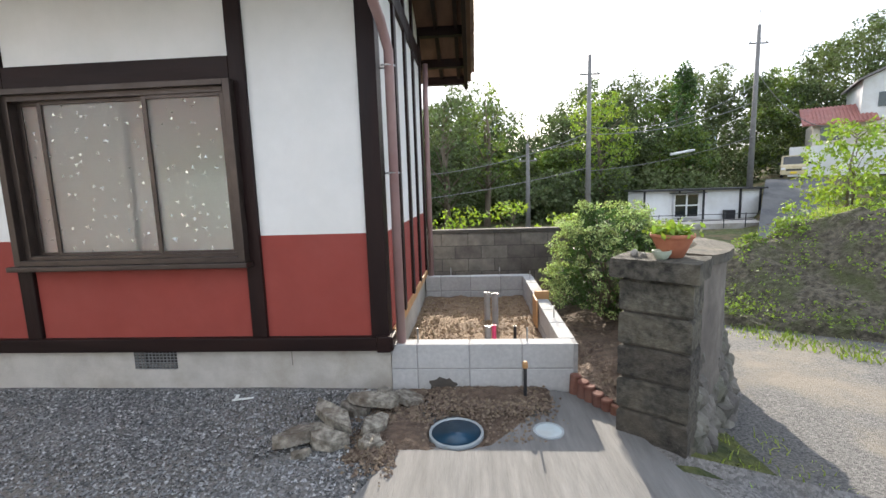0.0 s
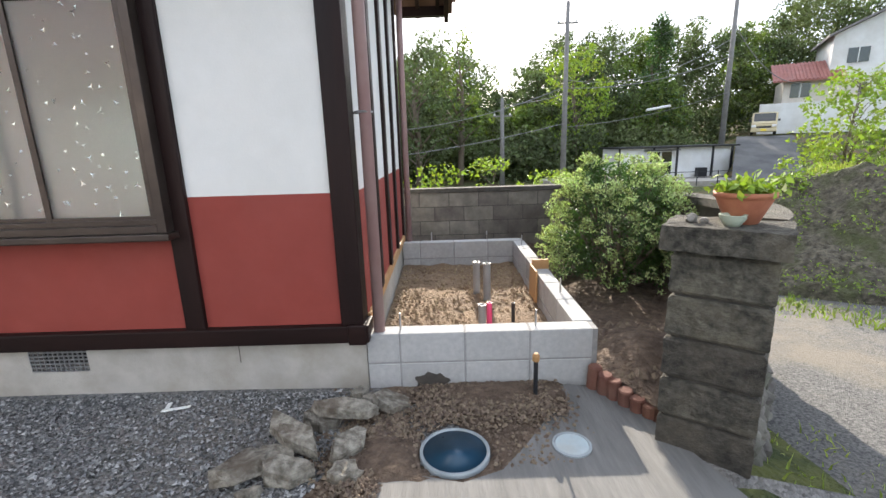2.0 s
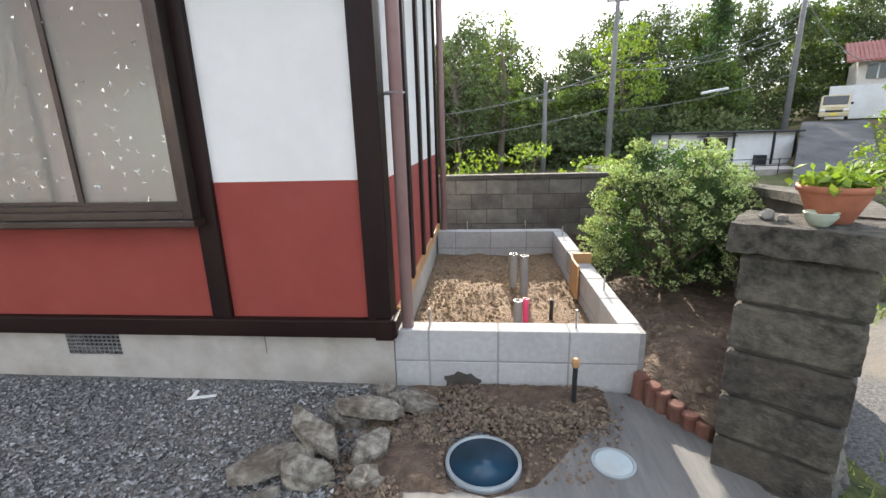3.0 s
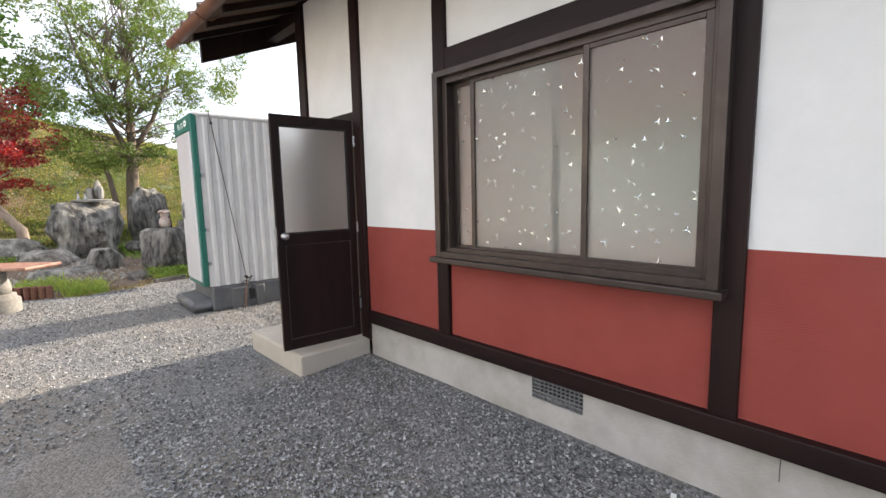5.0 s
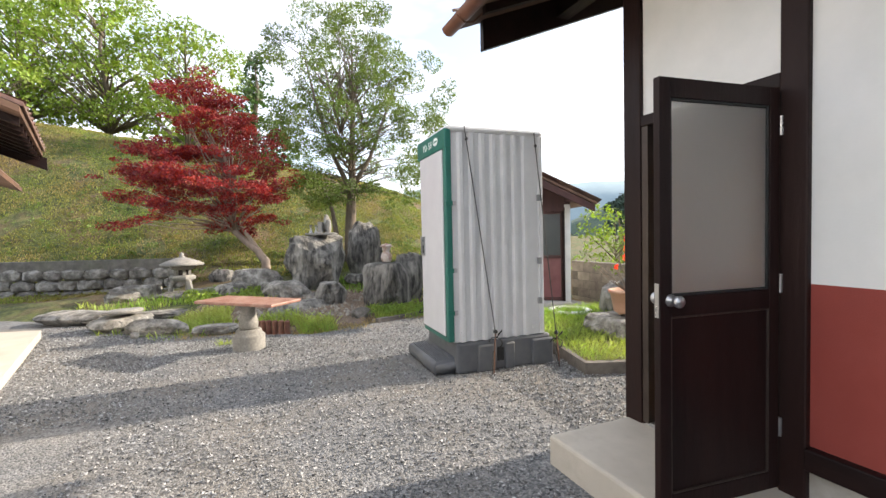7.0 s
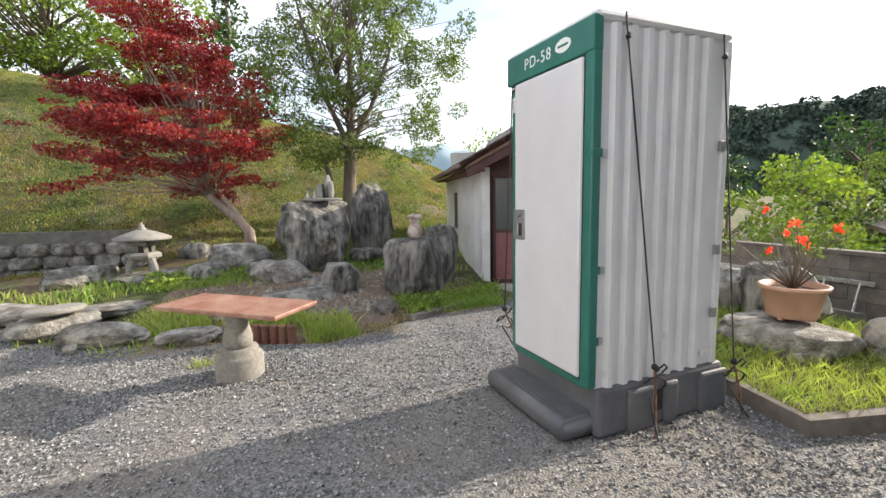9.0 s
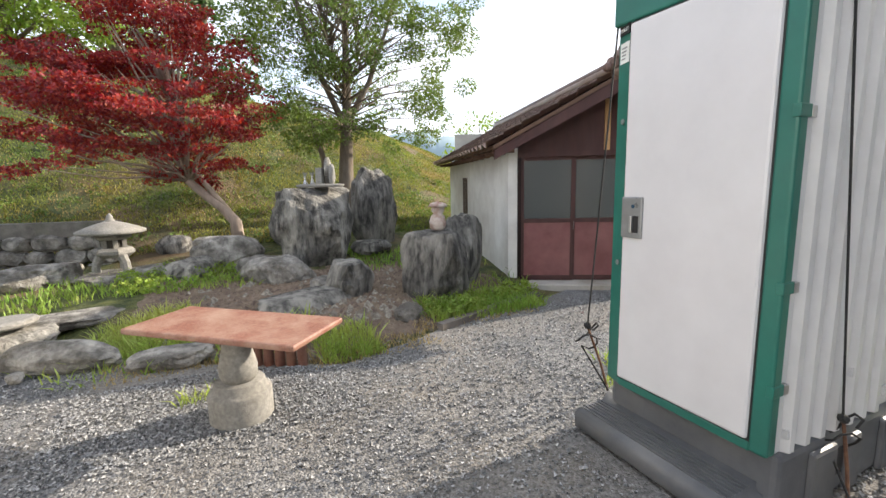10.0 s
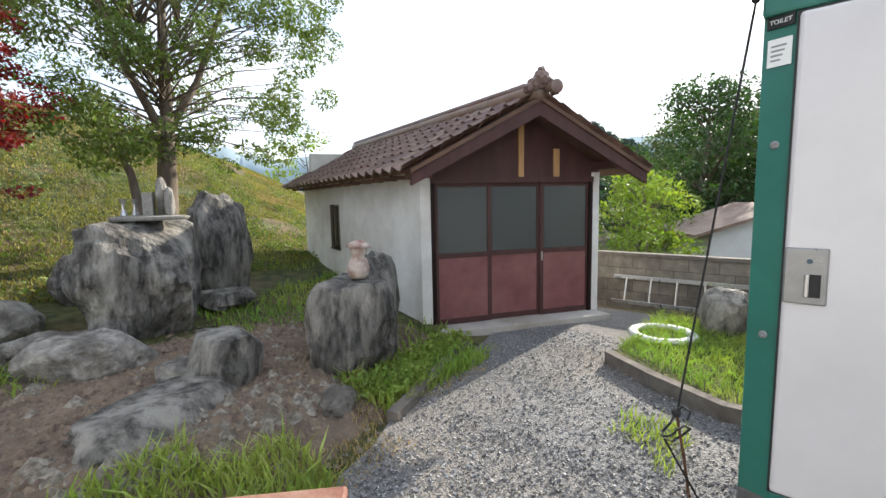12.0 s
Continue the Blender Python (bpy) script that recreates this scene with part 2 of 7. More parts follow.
M_rim = mat("grey_plastic_rim", (0.26, 0.30, 0.32), (0.36, 0.40, 0.42), 10, 0.5, 0.05, 60)
M_bluelid = mat("light_blue_lid", (0.36, 0.46, 0.50), (0.45, 0.54, 0.57), 15, 0.5, 0.1, 60, (0.40, 0.38, 0.34), 6, 0.6)
M_bark = mat("grey_brown_bark", (0.10, 0.075, 0.055), (0.20, 0.155, 0.115), 14, 0.95, 0.9, 40, (0.24, 0.22, 0.18), 2, 0.5, stretch=(1, 1, 0.3), depth=0.02)
M_bark_pale = mat("pale_maple_bark", (0.26, 0.20, 0.16), (0.40, 0.32, 0.26), 14, 0.9, 0.5, 40, (0.18, 0.14, 0.11), 2, 0.5, stretch=(1, 1, 0.3))
M_leaf = mat("fresh_leaves", (0.045, 0.075, 0.016), (0.115, 0.15, 0.032), 0.9, 0.75, 0.0, 1, islands=0.35, translucent=(0.85, 0.95, 0.35))
M_leaf_bright = mat("bright_young_leaves", (0.085, 0.14, 0.018), (0.18, 0.235, 0.035), 0.9, 0.75, 0.0, 1, islands=0.3, translucent=(0.9, 0.95, 0.35))
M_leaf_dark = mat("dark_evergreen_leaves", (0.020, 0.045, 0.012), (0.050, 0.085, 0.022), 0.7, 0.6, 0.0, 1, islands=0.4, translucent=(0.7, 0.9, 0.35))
M_leaf_wood = mat("woodland_leaves", (0.040, 0.060, 0.026), (0.115, 0.135, 0.052), 0.16, 0.8, 0.0, 1, islands=0.4, translucent=(0.50, 0.60, 0.32))
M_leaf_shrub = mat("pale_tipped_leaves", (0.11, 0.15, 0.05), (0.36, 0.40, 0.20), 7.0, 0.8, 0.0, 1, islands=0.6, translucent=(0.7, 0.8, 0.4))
M_leaf_red = mat("red_maple_leaves", (0.11, 0.006, 0.008), (0.23, 0.012, 0.012), 1.2, 0.6, 0.0, 1, islands=0.4, translucent=(1.0, 0.35, 0.25))
M_petal = mat("orange_red_petals", (0.72, 0.07, 0.03), (0.80, 0.13, 0.05), 20, 0.6, 0.0, 1, translucent=(0.9, 0.5, 0.4))
# dark green with distance haze mixed into the colour
M_farhill = mat("haze_tinted_wooded_hill", (0.045, 0.075, 0.055), (0.085, 0.12, 0.085), 0.25, 0.95, 0.8, 0.6, (0.11, 0.15, 0.12), 0.03, 0.6, depth=1.0)
# pale blue of the far hills is air haze put into the colour
M_farblue = mat("distant_hill_haze_blue", (0.22, 0.30, 0.34), (0.27, 0.35, 0.39), 0.05, 0.95, 0.3, 0.3)
M_pole = mat("pole_concrete", (0.16, 0.155, 0.15), (0.22, 0.215, 0.21), 6, 0.9, 0.1, 60)
M_cable = mat("cable_sheath", (0.16, 0.16, 0.16), (0.22, 0.22, 0.22), 6, 0.7, 0.0)
M_sheet = mat("white_corrugated_sheet", (0.62, 0.63, 0.63), (0.72, 0.73, 0.73), 1.5, 0.6, 0.05, 40, (0.48, 0.46, 0.42), 0.8, 0.5)
# near-black colour stands in for the shade of unlit interiors
M_dark = mat("interior_shade_black", (0.015, 0.014, 0.013), (0.03, 0.028, 0.025), 5, 0.9, 0.0)
M_oak = mat("brown_inner_wood", (0.20, 0.10, 0.04), (0.30, 0.16, 0.07), 8, 0.5, 0.1, 40, stretch=(1, 1, 0.15))
M_beige = mat("beige_house_wall", (0.55, 0.51, 0.45), (0.63, 0.59, 0.53), 3, 0.85, 0.1, 40)
M_van = mat("beige_van_paint", (0.50, 0.42, 0.26), (0.54, 0.46, 0.30), 3, 0.3, 0.0)
M_tyre = mat("tyre_rubber", (0.02, 0.02, 0.02), (0.03, 0.03, 0.03), 10, 0.85, 0.1, 60)
M_plateyellow = mat("yellow_plate", (0.75, 0.55, 0.03), (0.78, 0.6, 0.05), 10, 0.5, 0.0)
M_lamp = mat("lamp_lens", (0.75, 0.75, 0.75), (0.8, 0.8, 0.8), 10, 0.15, 0.0)
M_figure = mat("glazed_pottery", (0.20, 0.075, 0.045), (0.60, 0.55, 0.50), 9, 0.4, 0.1, 60)
M_cobble = mat("dark_wall_stone", (0.085, 0.078, 0.07), (0.19, 0.175, 0.155), 6, 0.95, 0.8, 40, (0.07, 0.085, 0.04), 2.0, 0.5, per_piece=0.25)
M_log = mat("brick_red_edging", (0.15, 0.06, 0.04), (0.24, 0.11, 0.075), 12, 0.9, 0.4, 60, (0.12, 0.09, 0.07), 3, 0.5, per_piece=0.15)
M_darkglass = mat("dark_reflecting_pane", (0.015, 0.02, 0.02), (0.02, 0.025, 0.025), 3, 0.12, 0.0, spec=0.8, rough_vary=0.05)
# pale metal stands in for the bright glints of the clear etched stars
M_stargloss = mat("star_glint_metal", (0.74, 0.76, 0.73), (0.86, 0.87, 0.84), 10, 0.25, 0.0, metal=1.0)


def frosted(name, tint, rough, through_part):
    m = bpy.data.materials.new(name)
    m.use_nodes = True
    nt = m.node_tree
    b = nt.nodes["Principled BSDF"]
    b.inputs["Base Color"].default_value = rgba(tint)
    b.inputs["Roughness"].default_value = rough
    b.inputs["Transmission Weight"].default_value = through_part
    b.inputs["Specular IOR Level"].default_value = 0.8
    n = node(nt, "ShaderNodeTexNoise", Scale=220.0, Detail=2.0)
    bp = node(nt, "ShaderNodeBump", Strength=0.25, Distance=0.002)
    nt.links.new(n.outputs["Fac"], bp.inputs["Height"])
    nt.links.new(bp.outputs["Normal"], b.inputs["Normal"])
    return m


M_frost = frosted("frosted_glass", (0.93, 0.94, 0.90), 0.40, 0.94)
M_frost_door = frosted("frosted_door_glass", (0.94, 0.92, 0.88), 0.28, 0.92)
M_glass_shed = frosted("dusty_shed_glass", (0.06, 0.07, 0.07), 0.22, 0.1)

# ---- building helpers ----
def thing(name, at=(0, 0, 0), turn=0.0, label="", category="", group="", kind=""):
    ob = new(name)
    ob.matrix_basis = pose(at[0], at[1], at[2], 0, 0, turn)
    return tagged(ob, label, category, group, kind)


def part(name, bm, material, parent, label="", smooth=False):
    me = bpy.data.meshes.new(name)
    bm.to_mesh(me)
    bm.free()
    me.materials.append(material)
    if smooth:
        me.shade_smooth()
    ob = new(name, me)
    ob.parent = parent
    if label:
        ob["label"] = label
    return ob


def single(name, bm, material, label="", category="", kind="", smooth=False, group=""):
    return tagged(part(name, bm, material, None, "", smooth), label, category, group, kind)


def raw(name, verts, faces, material, parent=None, label="", smooth=False):
    me = bpy.data.meshes.new(name)
    me.from_pydata(verts, [], faces)
    me.materials.append(material)
    if smooth:
        me.shade_smooth()
    ob = new(name, me)
    ob.parent = parent
    if label:
        ob["label"] = label
    return ob


def box(x0, x1, y0, y1, z0, z1, bevel=0.0, bm=None):
    bm = bm or bmesh.new()
    made = bmesh.ops.create_cube(bm, size=1.0, matrix=Matrix.Translation(((x0 + x1) / 2, (y0 + y1) / 2, (z0 + z1) / 2)) @ Matrix.Diagonal((x1 - x0, y1 - y0, z1 - z0, 1)))
    if bevel:
        vs = set(made["verts"])
        bmesh.ops.bevel(bm, geom=[e for e in bm.edges if e.verts[0] in vs and e.verts[1] in vs], offset=bevel, segments=2, affect="EDGES", profile=0.5)
    return bm


def tube(points, radius, bm=None, sides=8, closed_ends=True):
    """A pipe along points; radius is one number or one for each point."""
    bm = bm or bmesh.new()
    pts = [Vector(p) for p in points]
    radii = radius if isinstance(radius, (list, tuple)) else [radius] * len(pts)
    rings = []
    side = None
    for i, p in enumerate(pts):
        way = (pts[min(i + 1, len(pts) - 1)] - pts[max(i - 1, 0)])
        way = way.normalized() if way.length > 1e-6 else Vector((0, 0, 1))
        if side is None:
            side = way.orthogonal().normalized()
        side = (side - way * side.dot(way))
        side = side.normalized() if side.length > 1e-6 else way.orthogonal().normalized()
        up = way.cross(side)
        rings.append([bm.verts.new(p + (side * math.cos(a) + up * math.sin(a)) * radii[i]) for a in (2 * math.pi * k / sides for k in range(sides))])
    for a, b in zip(rings, rings[1:]):
        for k in range(sides):
            bm.faces.new((a[k], a[(k + 1) % sides], b[(k + 1) % sides], b[k]))
    if closed_ends:
        bm.faces.new(rings[0][::-1])
        bm.faces.new(rings[-1])
    return bm


def lathe(profile, sides=32, bm=None, at=(0, 0, 0), squash=1.0):
    """A turned body from (radius, height) pairs."""
    bm = bm or bmesh.new()
    rings = [[bm.verts.new((at[0] + r * math.cos(2 * math.pi * k / sides), at[1] + r * squash * math.sin(2 * math.pi * k / sides), at[2] + z)) for k in range(sides)] for r, z in profile]
    for a, b in zip(rings, rings[1:]):
        for k in range(sides):
            bm.faces.new((a[k], a[(k + 1) % sides], b[(k + 1) % sides], b[k]))
    if profile[0][0] > 0.001:
        bm.faces.new(rings[0][::-1])
    if profile[-1][0] > 0.001:
        bm.faces.new(rings[-1])
    return bm


def prism(outline, z0, z1, bm=None):
    """An upright body over an outline of (x, y), counter-clockwise."""
    bm = bm or bmesh.new()
    low = [bm.verts.new((x, y, z0)) for x, y in outline]
    top = [bm.verts.new((x, y, z1)) for x, y in outline]
    n = len(outline)
    for k in range(n):
        bm.faces.new((low[k], low[(k + 1) % n], top[(k + 1) % n], top[k]))
    bm.faces.new(low[::-1])
    bm.faces.new(top)
    return bm


def rock(size, seed, rough=0.22, detail=3, square=0.0, flat_top=0.0):
    """A boulder of that size, its base at z = 0."""
    bm = bmesh.new()
    bmesh.ops.create_icosphere(bm, subdivisions=detail, radius=1.0)
    off = Vector((seed * 7.31, seed * 3.7, seed * 1.9))
    rnd = random.Random(seed)
    cuts = []
    for _ in range(11):
        n = Vector((rnd.gauss(0, 1), rnd.gauss(0, 1), rnd.gauss(0, 0.7))).normalized()
        cuts.append((n, rnd.uniform(0.74, 0.98)))
    for v in bm.verts:
        d = v.co.normalized()
        if square:
            big = max(abs(d.x), abs(d.y), abs(d.z))
            d = d.lerp(d / big * 0.86, square)
        n = noise.noise(d * 1.3 + off) * rough + noise.noise(d * 3.1 + off) * rough * 0.5 + noise.noise(d * 7.0 + off) * rough * 0.22
        strata = noise.noise(Vector((d.x * 9, d.y * 9, d.z * 1.2)) + off) * rough * 0.16 * (1 - min(1.0, abs(d.z) * 1.15)) ** 0.5
        crack = (abs(noise.noise(d * 3.6 + off * 0.6)) ** 0.5) * rough * 0.35
        n += strata - crack * 0.5
        facet = abs(noise.noise(d * 2.2 + off * 1.7)) * rough * 0.8
        d = d * (1 + n - facet)
        for way, reach in cuts:
            over = d.dot(way) - reach
            if over > 0:
                d = d - way * over * 0.8
        if flat_top and d.z > flat_top:
            d.z = flat_top + (d.z - flat_top) * 0.25
        v.co = Vector((d.x * size[0] * 0.55, d.y * size[1] * 0.55, d.z * size[2] * 0.54))
    low = min(v.co.z for v in bm.verts)
    for v in bm.verts:
        v.co.z = max(v.co.z - low * 0.85, 0.0)
    return bm


def leaves_mesh(name, centres, outs, size, rng, material, parent=None, label="", droop=0.0, narrow=0.55):
    """Many small pointed leaves, each a bent pair of triangles, round the given places."""
    n = len(centres)
    c = np.asarray(centres, float)
    o = np.asarray(outs, float)
    way = rng.normal(size=(n, 3))
    way[:, 2] -= droop
    way = way + o * 0.8
    way /= np.linalg.norm(way, axis=1)[:, None] + 1e-9
    side = np.cross(way, rng.normal(size=(n, 3)) + o * 0.3 + np.array([0, 0, 0.6]))
    side /= np.linalg.norm(side, axis=1)[:, None] + 1e-9
    s = size * rng.uniform(0.6, 1.3, n)[:, None]
    up = np.cross(side, way)
    v = np.empty((n, 4, 3))
    v[:, 0] = c - way * s * 0.5
    v[:, 1] = c + side * s * narrow * 0.5 + up * s * 0.10
    v[:, 2] = c + way * s * 0.5
    v[:, 3] = c - side * s * narrow * 0.5 + up * s * 0.10
    me = bpy.data.meshes.new(name)
    me.vertices.add(n * 4)
    me.vertices.foreach_set("co", v.ravel())
    me.loops.add(n * 4)
    me.loops.foreach_set("vertex_index", np.arange(n * 4, dtype=np.int32))
    me.polygons.add(n)
    me.polygons.foreach_set("loop_start", np.arange(0, n * 4, 4, dtype=np.int32))
    me.polygons.foreach_set("loop_total", np.full(n, 4, dtype=np.int32))
    me.update(calc_edges=True)
    me.materials.append(material)
    ob = new(name, me)
    ob.parent = parent
    if label:
        ob["label"] = label
    return ob


def triangles_mesh(name, v, material, parent=None):
    """v: n x 3 x 3 corners."""
    n = len(v)
    me = bpy.data.meshes.new(name)
    me.vertices.add(n * 3)
    me.vertices.foreach_set("co", np.ascontiguousarray(v, float).ravel())
    me.loops.add(n * 3)
    me.loops.foreach_set("vertex_index", np.arange(n * 3, dtype=np.int32))
    me.polygons.add(n)
    me.polygons.foreach_set("loop_start", np.arange(0, n * 3, 3, dtype=np.int32))
    me.polygons.foreach_set("loop_total", np.full(n, 3, dtype=np.int32))
    me.update(calc_edges=True)
    me.materials.append(material)
    ob = new(name, me)
    ob.parent = parent
    return ob


def blob_leaves(blobs, per, rng):
    """Leaf places in the shells of many uneven clumps (x, y, z, radius)."""
    cs, os = [], []
    for x, y, z, r in blobs:
        k = max(6, int(per * r * r))
        d = rng.normal(size=(k, 3))
        d /= np.linalg.norm(d, axis=1)[:, None]
        rad = r * rng.uniform(0.45, 1.08, k)[:, None] ** 0.6
        cs.append(np.array([x, y, z]) + d * rad * np.array([1, 1, 0.75]))
        os.append(d)
    return np.vstack(cs), np.vstack(os)

# ---- ground ----
def smooth(a, b, v):
    t = min(1.0, max(0.0, (v - a) / (b - a)))
    return t * t * (3 - 2 * t)


EDGE = [(-14.5, -4.5), (-13.2, -2.6), (-12.4, -1.2), (-11.0, -0.15), (-10.35, 0.75), (-10.0, 1.45), (-10.42, 2.8), (-10.75, 4.2), (-10.9, 4.75)]


def edge_x(y):
    """Where the gravel yard ends and the stone garden begins."""
    for (xa, ya), (xb, yb) in zip(EDGE, EDGE[1:]):
        if ya <= y <= yb:
            return xa + (xb - xa) * (y - ya) / (yb - ya)
    return EDGE[0][0] - (EDGE[0][1] - y) * 0.7 if y < EDGE[0][1] else -10.9 - (y - 4.75) * 0.2


def height(x, y):
    z = -0.03
    # garden and hillside
    into = edge_x(y) - x
    if into > 0:
        z += 0.18 * smooth(0, 1.0, into) + 0.22 * smooth(1.2, 5.0, into)
        crest = 5.3 - 0.19 * y - 0.012 * max(0.0, y - 6) ** 2
        crest = max(0.2, min(crest, 8.0))
        foot = -15.2 - 0.28 * max(0, -y) - 0.35 * max(0, y - 6)
        z += (crest - 0.4) * (smooth(0, 1.0, (foot - x) / 11.0) * 0.75 + 0.25 * min(1, max(0, (foot - x) / 11.0)))
        z += 0.05 * noise.noise(Vector((x * 0.9, y * 0.9, 0))) * smooth(0, 2, into)
    # the road goes down past the pillar
    if y < 12:
        z -= smooth(1.05, 1.75, x) * (0.10 + 0.085 * max(0.0, y - 1.2)) * (1 - smooth(12, 14, x))
    # bank across the road
    into_bank = (x - 3.63) * 0.608 + (y - 6.24) * 0.794
    if into_bank > 0 and x > 2.6 and y < 14:
        rise = smooth(0, 1.9, into_bank + 0.25 * noise.noise(Vector((x * 1.1, y * 1.1, 8))) * min(1.0, into_bank))
        z += rise * (1.40 + 0.10 * (x - 4) + 0.16 * noise.noise(Vector((x * 1.3, y * 1.3, 4)))) * (1 - smooth(7.2, 11.0, y)) * smooth(-1.7, 0.5, (x - 3.63) * 0.794 - (y - 6.24) * 0.608)
    # beyond the back wall the ground falls away, then climbs as a wooded hill
    if y > 6.7 and x > -60:
        low = smooth(6.8, 10.5, y) * 1.0 if x > -14 else smooth(10, 20, y) * 1.2
        z -= low * (1 - smooth(14, 40, x) * 0.2)
        climb = smooth(20.0, 30.0, y) * smooth(16.0, 17.6, x - (y - 27) * 0.55) * 2.35
        z += climb
        z += smooth(32, 75, y) * 7.0 * smooth(2, 20, x)
    far = math.hypot(x, y)
    if far > 90:
        z = z * (1 - smooth(90, 200, far)) - 1.0 * smooth(90, 200, far)
    return z


def axis(lo, hi, fine_lo, fine_hi, step):
    out = list(np.arange(fine_lo, fine_hi + 1e-6, step))
    d = step
    v = fine_lo
    while v > lo:
        d *= 1.25
        v -= d
        out.insert(0, v)
    d, v = step, fine_hi
    while v < hi:
        d *= 1.25
        v += d
        out.append(v)
    return out


gx, gy = axis(-2500, 2500, -27, 12, 0.3), axis(-2500, 2500, -7, 15, 0.3)
gv = [(x, y, height(x, y)) for y in gy for x in gx]
gf = [(j * len(gx) + i, j * len(gx) + i + 1, (j + 1) * len(gx) + i + 1, (j + 1) * len(gx) + i) for j in range(len(gy) - 1) for i in range(len(gx) - 1)]
ground = tagged(raw("ground", gv, gf, M_earth, smooth=True), "grassy bare earth that rises into a slope", "ground", kind="structure")

# gravel yard: a sheet over the earth
ys = np.arange(-14, 7.0, 0.15)
left = [(edge_x(y) + 0.06 * noise.noise(Vector((y * 2.1, 3, 0))), y) for y in ys]
gravel_v, gravel_f = [], []
cols = 44
for y, (xl, _) in zip(ys, left):
    xr = 1.15 - 0.06 * max(0, y - 2) if y > 2.3 else 2.2
    for i in range(cols):
        x = xl + (xr - xl) * i / (cols - 1)
        gravel_v.append((x, y, 0.0 + 0.010 * noise.noise(Vector((x * 1.4, y * 1.4, 1))) + 0.03 * smooth(2.3, 3.1, y) * smooth(-6.0, -4.0, x) * (1 - smooth(-1, 0, x)) + (height(x, y) + 0.03 if x > 1.0 else 0.0)))
for j in range(len(ys) - 1):
    for i in range(cols - 1):
        gravel_f.append((j * cols + i, j * cols + i + 1, (j + 1) * cols + i + 1, (j + 1) * cols + i))
tagged(raw("gravel_yard", gravel_v, gravel_f, M_gravel, smooth=True), "grey crushed-stone gravel over the yard", "gravel", kind="structure")

# loose chips on the gravel
rng = np.random.default_rng(5)
chips = []
zones = [(20000, -4.5, -0.5, 1.2, 3.05), (18000, -10.0, -4.5, -0.5, 3.0), (9000, -10.6, -8.2, 1.0, 5.5), (16000, -12.6, -7.5, -2.6, -0.4), (9000, -10.4, -9.2, -0.5, 1.4), (5000, -7.3, -5.4, 2.9, 4.2)]
corner = np.array([(1, 1, 1), (1, -1, -1), (-1, 1, -1), (-1, -1, 1)], float)
tri4 = [(0, 1, 2), (0, 3, 1), (0, 2, 3), (1, 3, 2)]
for count, x0, x1, y0, y1 in zones:
    p = np.stack([rng.uniform(x0, x1, count), rng.uniform(y0, y1, count), np.full(count, 0.008)], 1)
    keep = np.array([px > edge_x(py) + 0.05 and not (-8.2 < px < -7.3 and 2.3 < py < 3.9) and not (-5.5 < px < -4.4 and py > 2.35) and not (px > -0.75 and py > 2.2) for px, py, _ in p])
    p = p[keep]
    p[:, 2] += 0.03 * np.array([smooth(2.3, 3.1, b) * smooth(-6.0, -4.0, a) for a, b, _ in p])
    n = len(p)
    q = rng.normal(size=(n, 3, 3))
    u = q[:, 0] / np.linalg.norm(q[:, 0], axis=1)[:, None]
    w = np.cross(u, q[:, 1])
    w /= np.linalg.norm(w, axis=1)[:, None]
    basis = np.stack([u, w, np.cross(u, w)], 1)
    s = rng.uniform(0.003, 0.0095, n)
    k = (corner[None] * rng.uniform(0.6, 1.4, (n, 4, 1))) @ basis * s[:, None, None]
    k[:, :, 2] *= 0.7
    vv = p[:, None, :] + k
    chips.append(np.stack([vv[:, list(t)] for t in tri4], 1).reshape(-1, 3, 3))
tagged(triangles_mesh("gravel_chips", np.vstack(chips), M_chip), "loose grey gravel chips", "gravel", kind="stuff")

# concrete apron by the gate pillar, with a cut-out for the dug soil
apron = [(1.05, 2.15), (0.93, 2.60), (0.86, 2.80), (0.70, 3.02), (0.56, 3.08), (0.46, 3.04), (0.42, 2.90), (0.34, 2.72), (0.22, 2.55), (0.08, 2.38), (-0.10, 2.31), (-0.30, 2.36), (-0.46, 2.34),
         (-0.55, 2.10), (-0.66, 1.80), (-0.85, 1.30), (-1.0, 0.6), (-1.1, -2.0), (1.9, -2.0), (1.75, 0.8), (1.3, 1.7)]
single("concrete_apron", prism(apron[::-1], -0.06, 0.022), M_concrete, "pale broom-finished concrete drive", "concrete drive", "structure")

# asphalt lane beside the pillar
rv, rf = [], []
rys = np.arange(-3, 17.1, 0.3)
for y in rys:
    xa = 1.25 + 0.10 * max(0, y - 2.0) if y < 6 else 1.65 + 0.05 * (y - 6)
    xb = min(9.0, max(3.5, 4.83 - 1.3 * (y - 5.32))) + 0.25 + 0.05 * noise.noise(Vector((y, 0, 0)))
    for i in range(9):
        x = xa + (xb - xa) * i / 8
        rv.append((x, y, min(height(x, y), -0.13 - 0.085 * max(0.0, y - 1.2)) + 0.02 * min(1, i, 8 - i)))
for j in range(len(rys) - 1):
    for i in range(8):
        rf.append((j * 9 + i, j * 9 + i + 1, (j + 1) * 9 + i + 1, (j + 1) * 9 + i))
tagged(raw("road", rv, rf, M_asphalt, smooth=True), "worn grey asphalt lane with gritty edges", "road", kind="structure")

# ---- the half-timbered house ----
WY = 3.10            # front wall face
house = thing("house", (0, 0, 0), 0, "half-timbered house with white and red plaster", "house")
POSTS = [(-5.47, -5.33), (-4.50, -4.38), (-3.46, -3.34), (-1.66, -1.545), (-0.76, -0.63)]
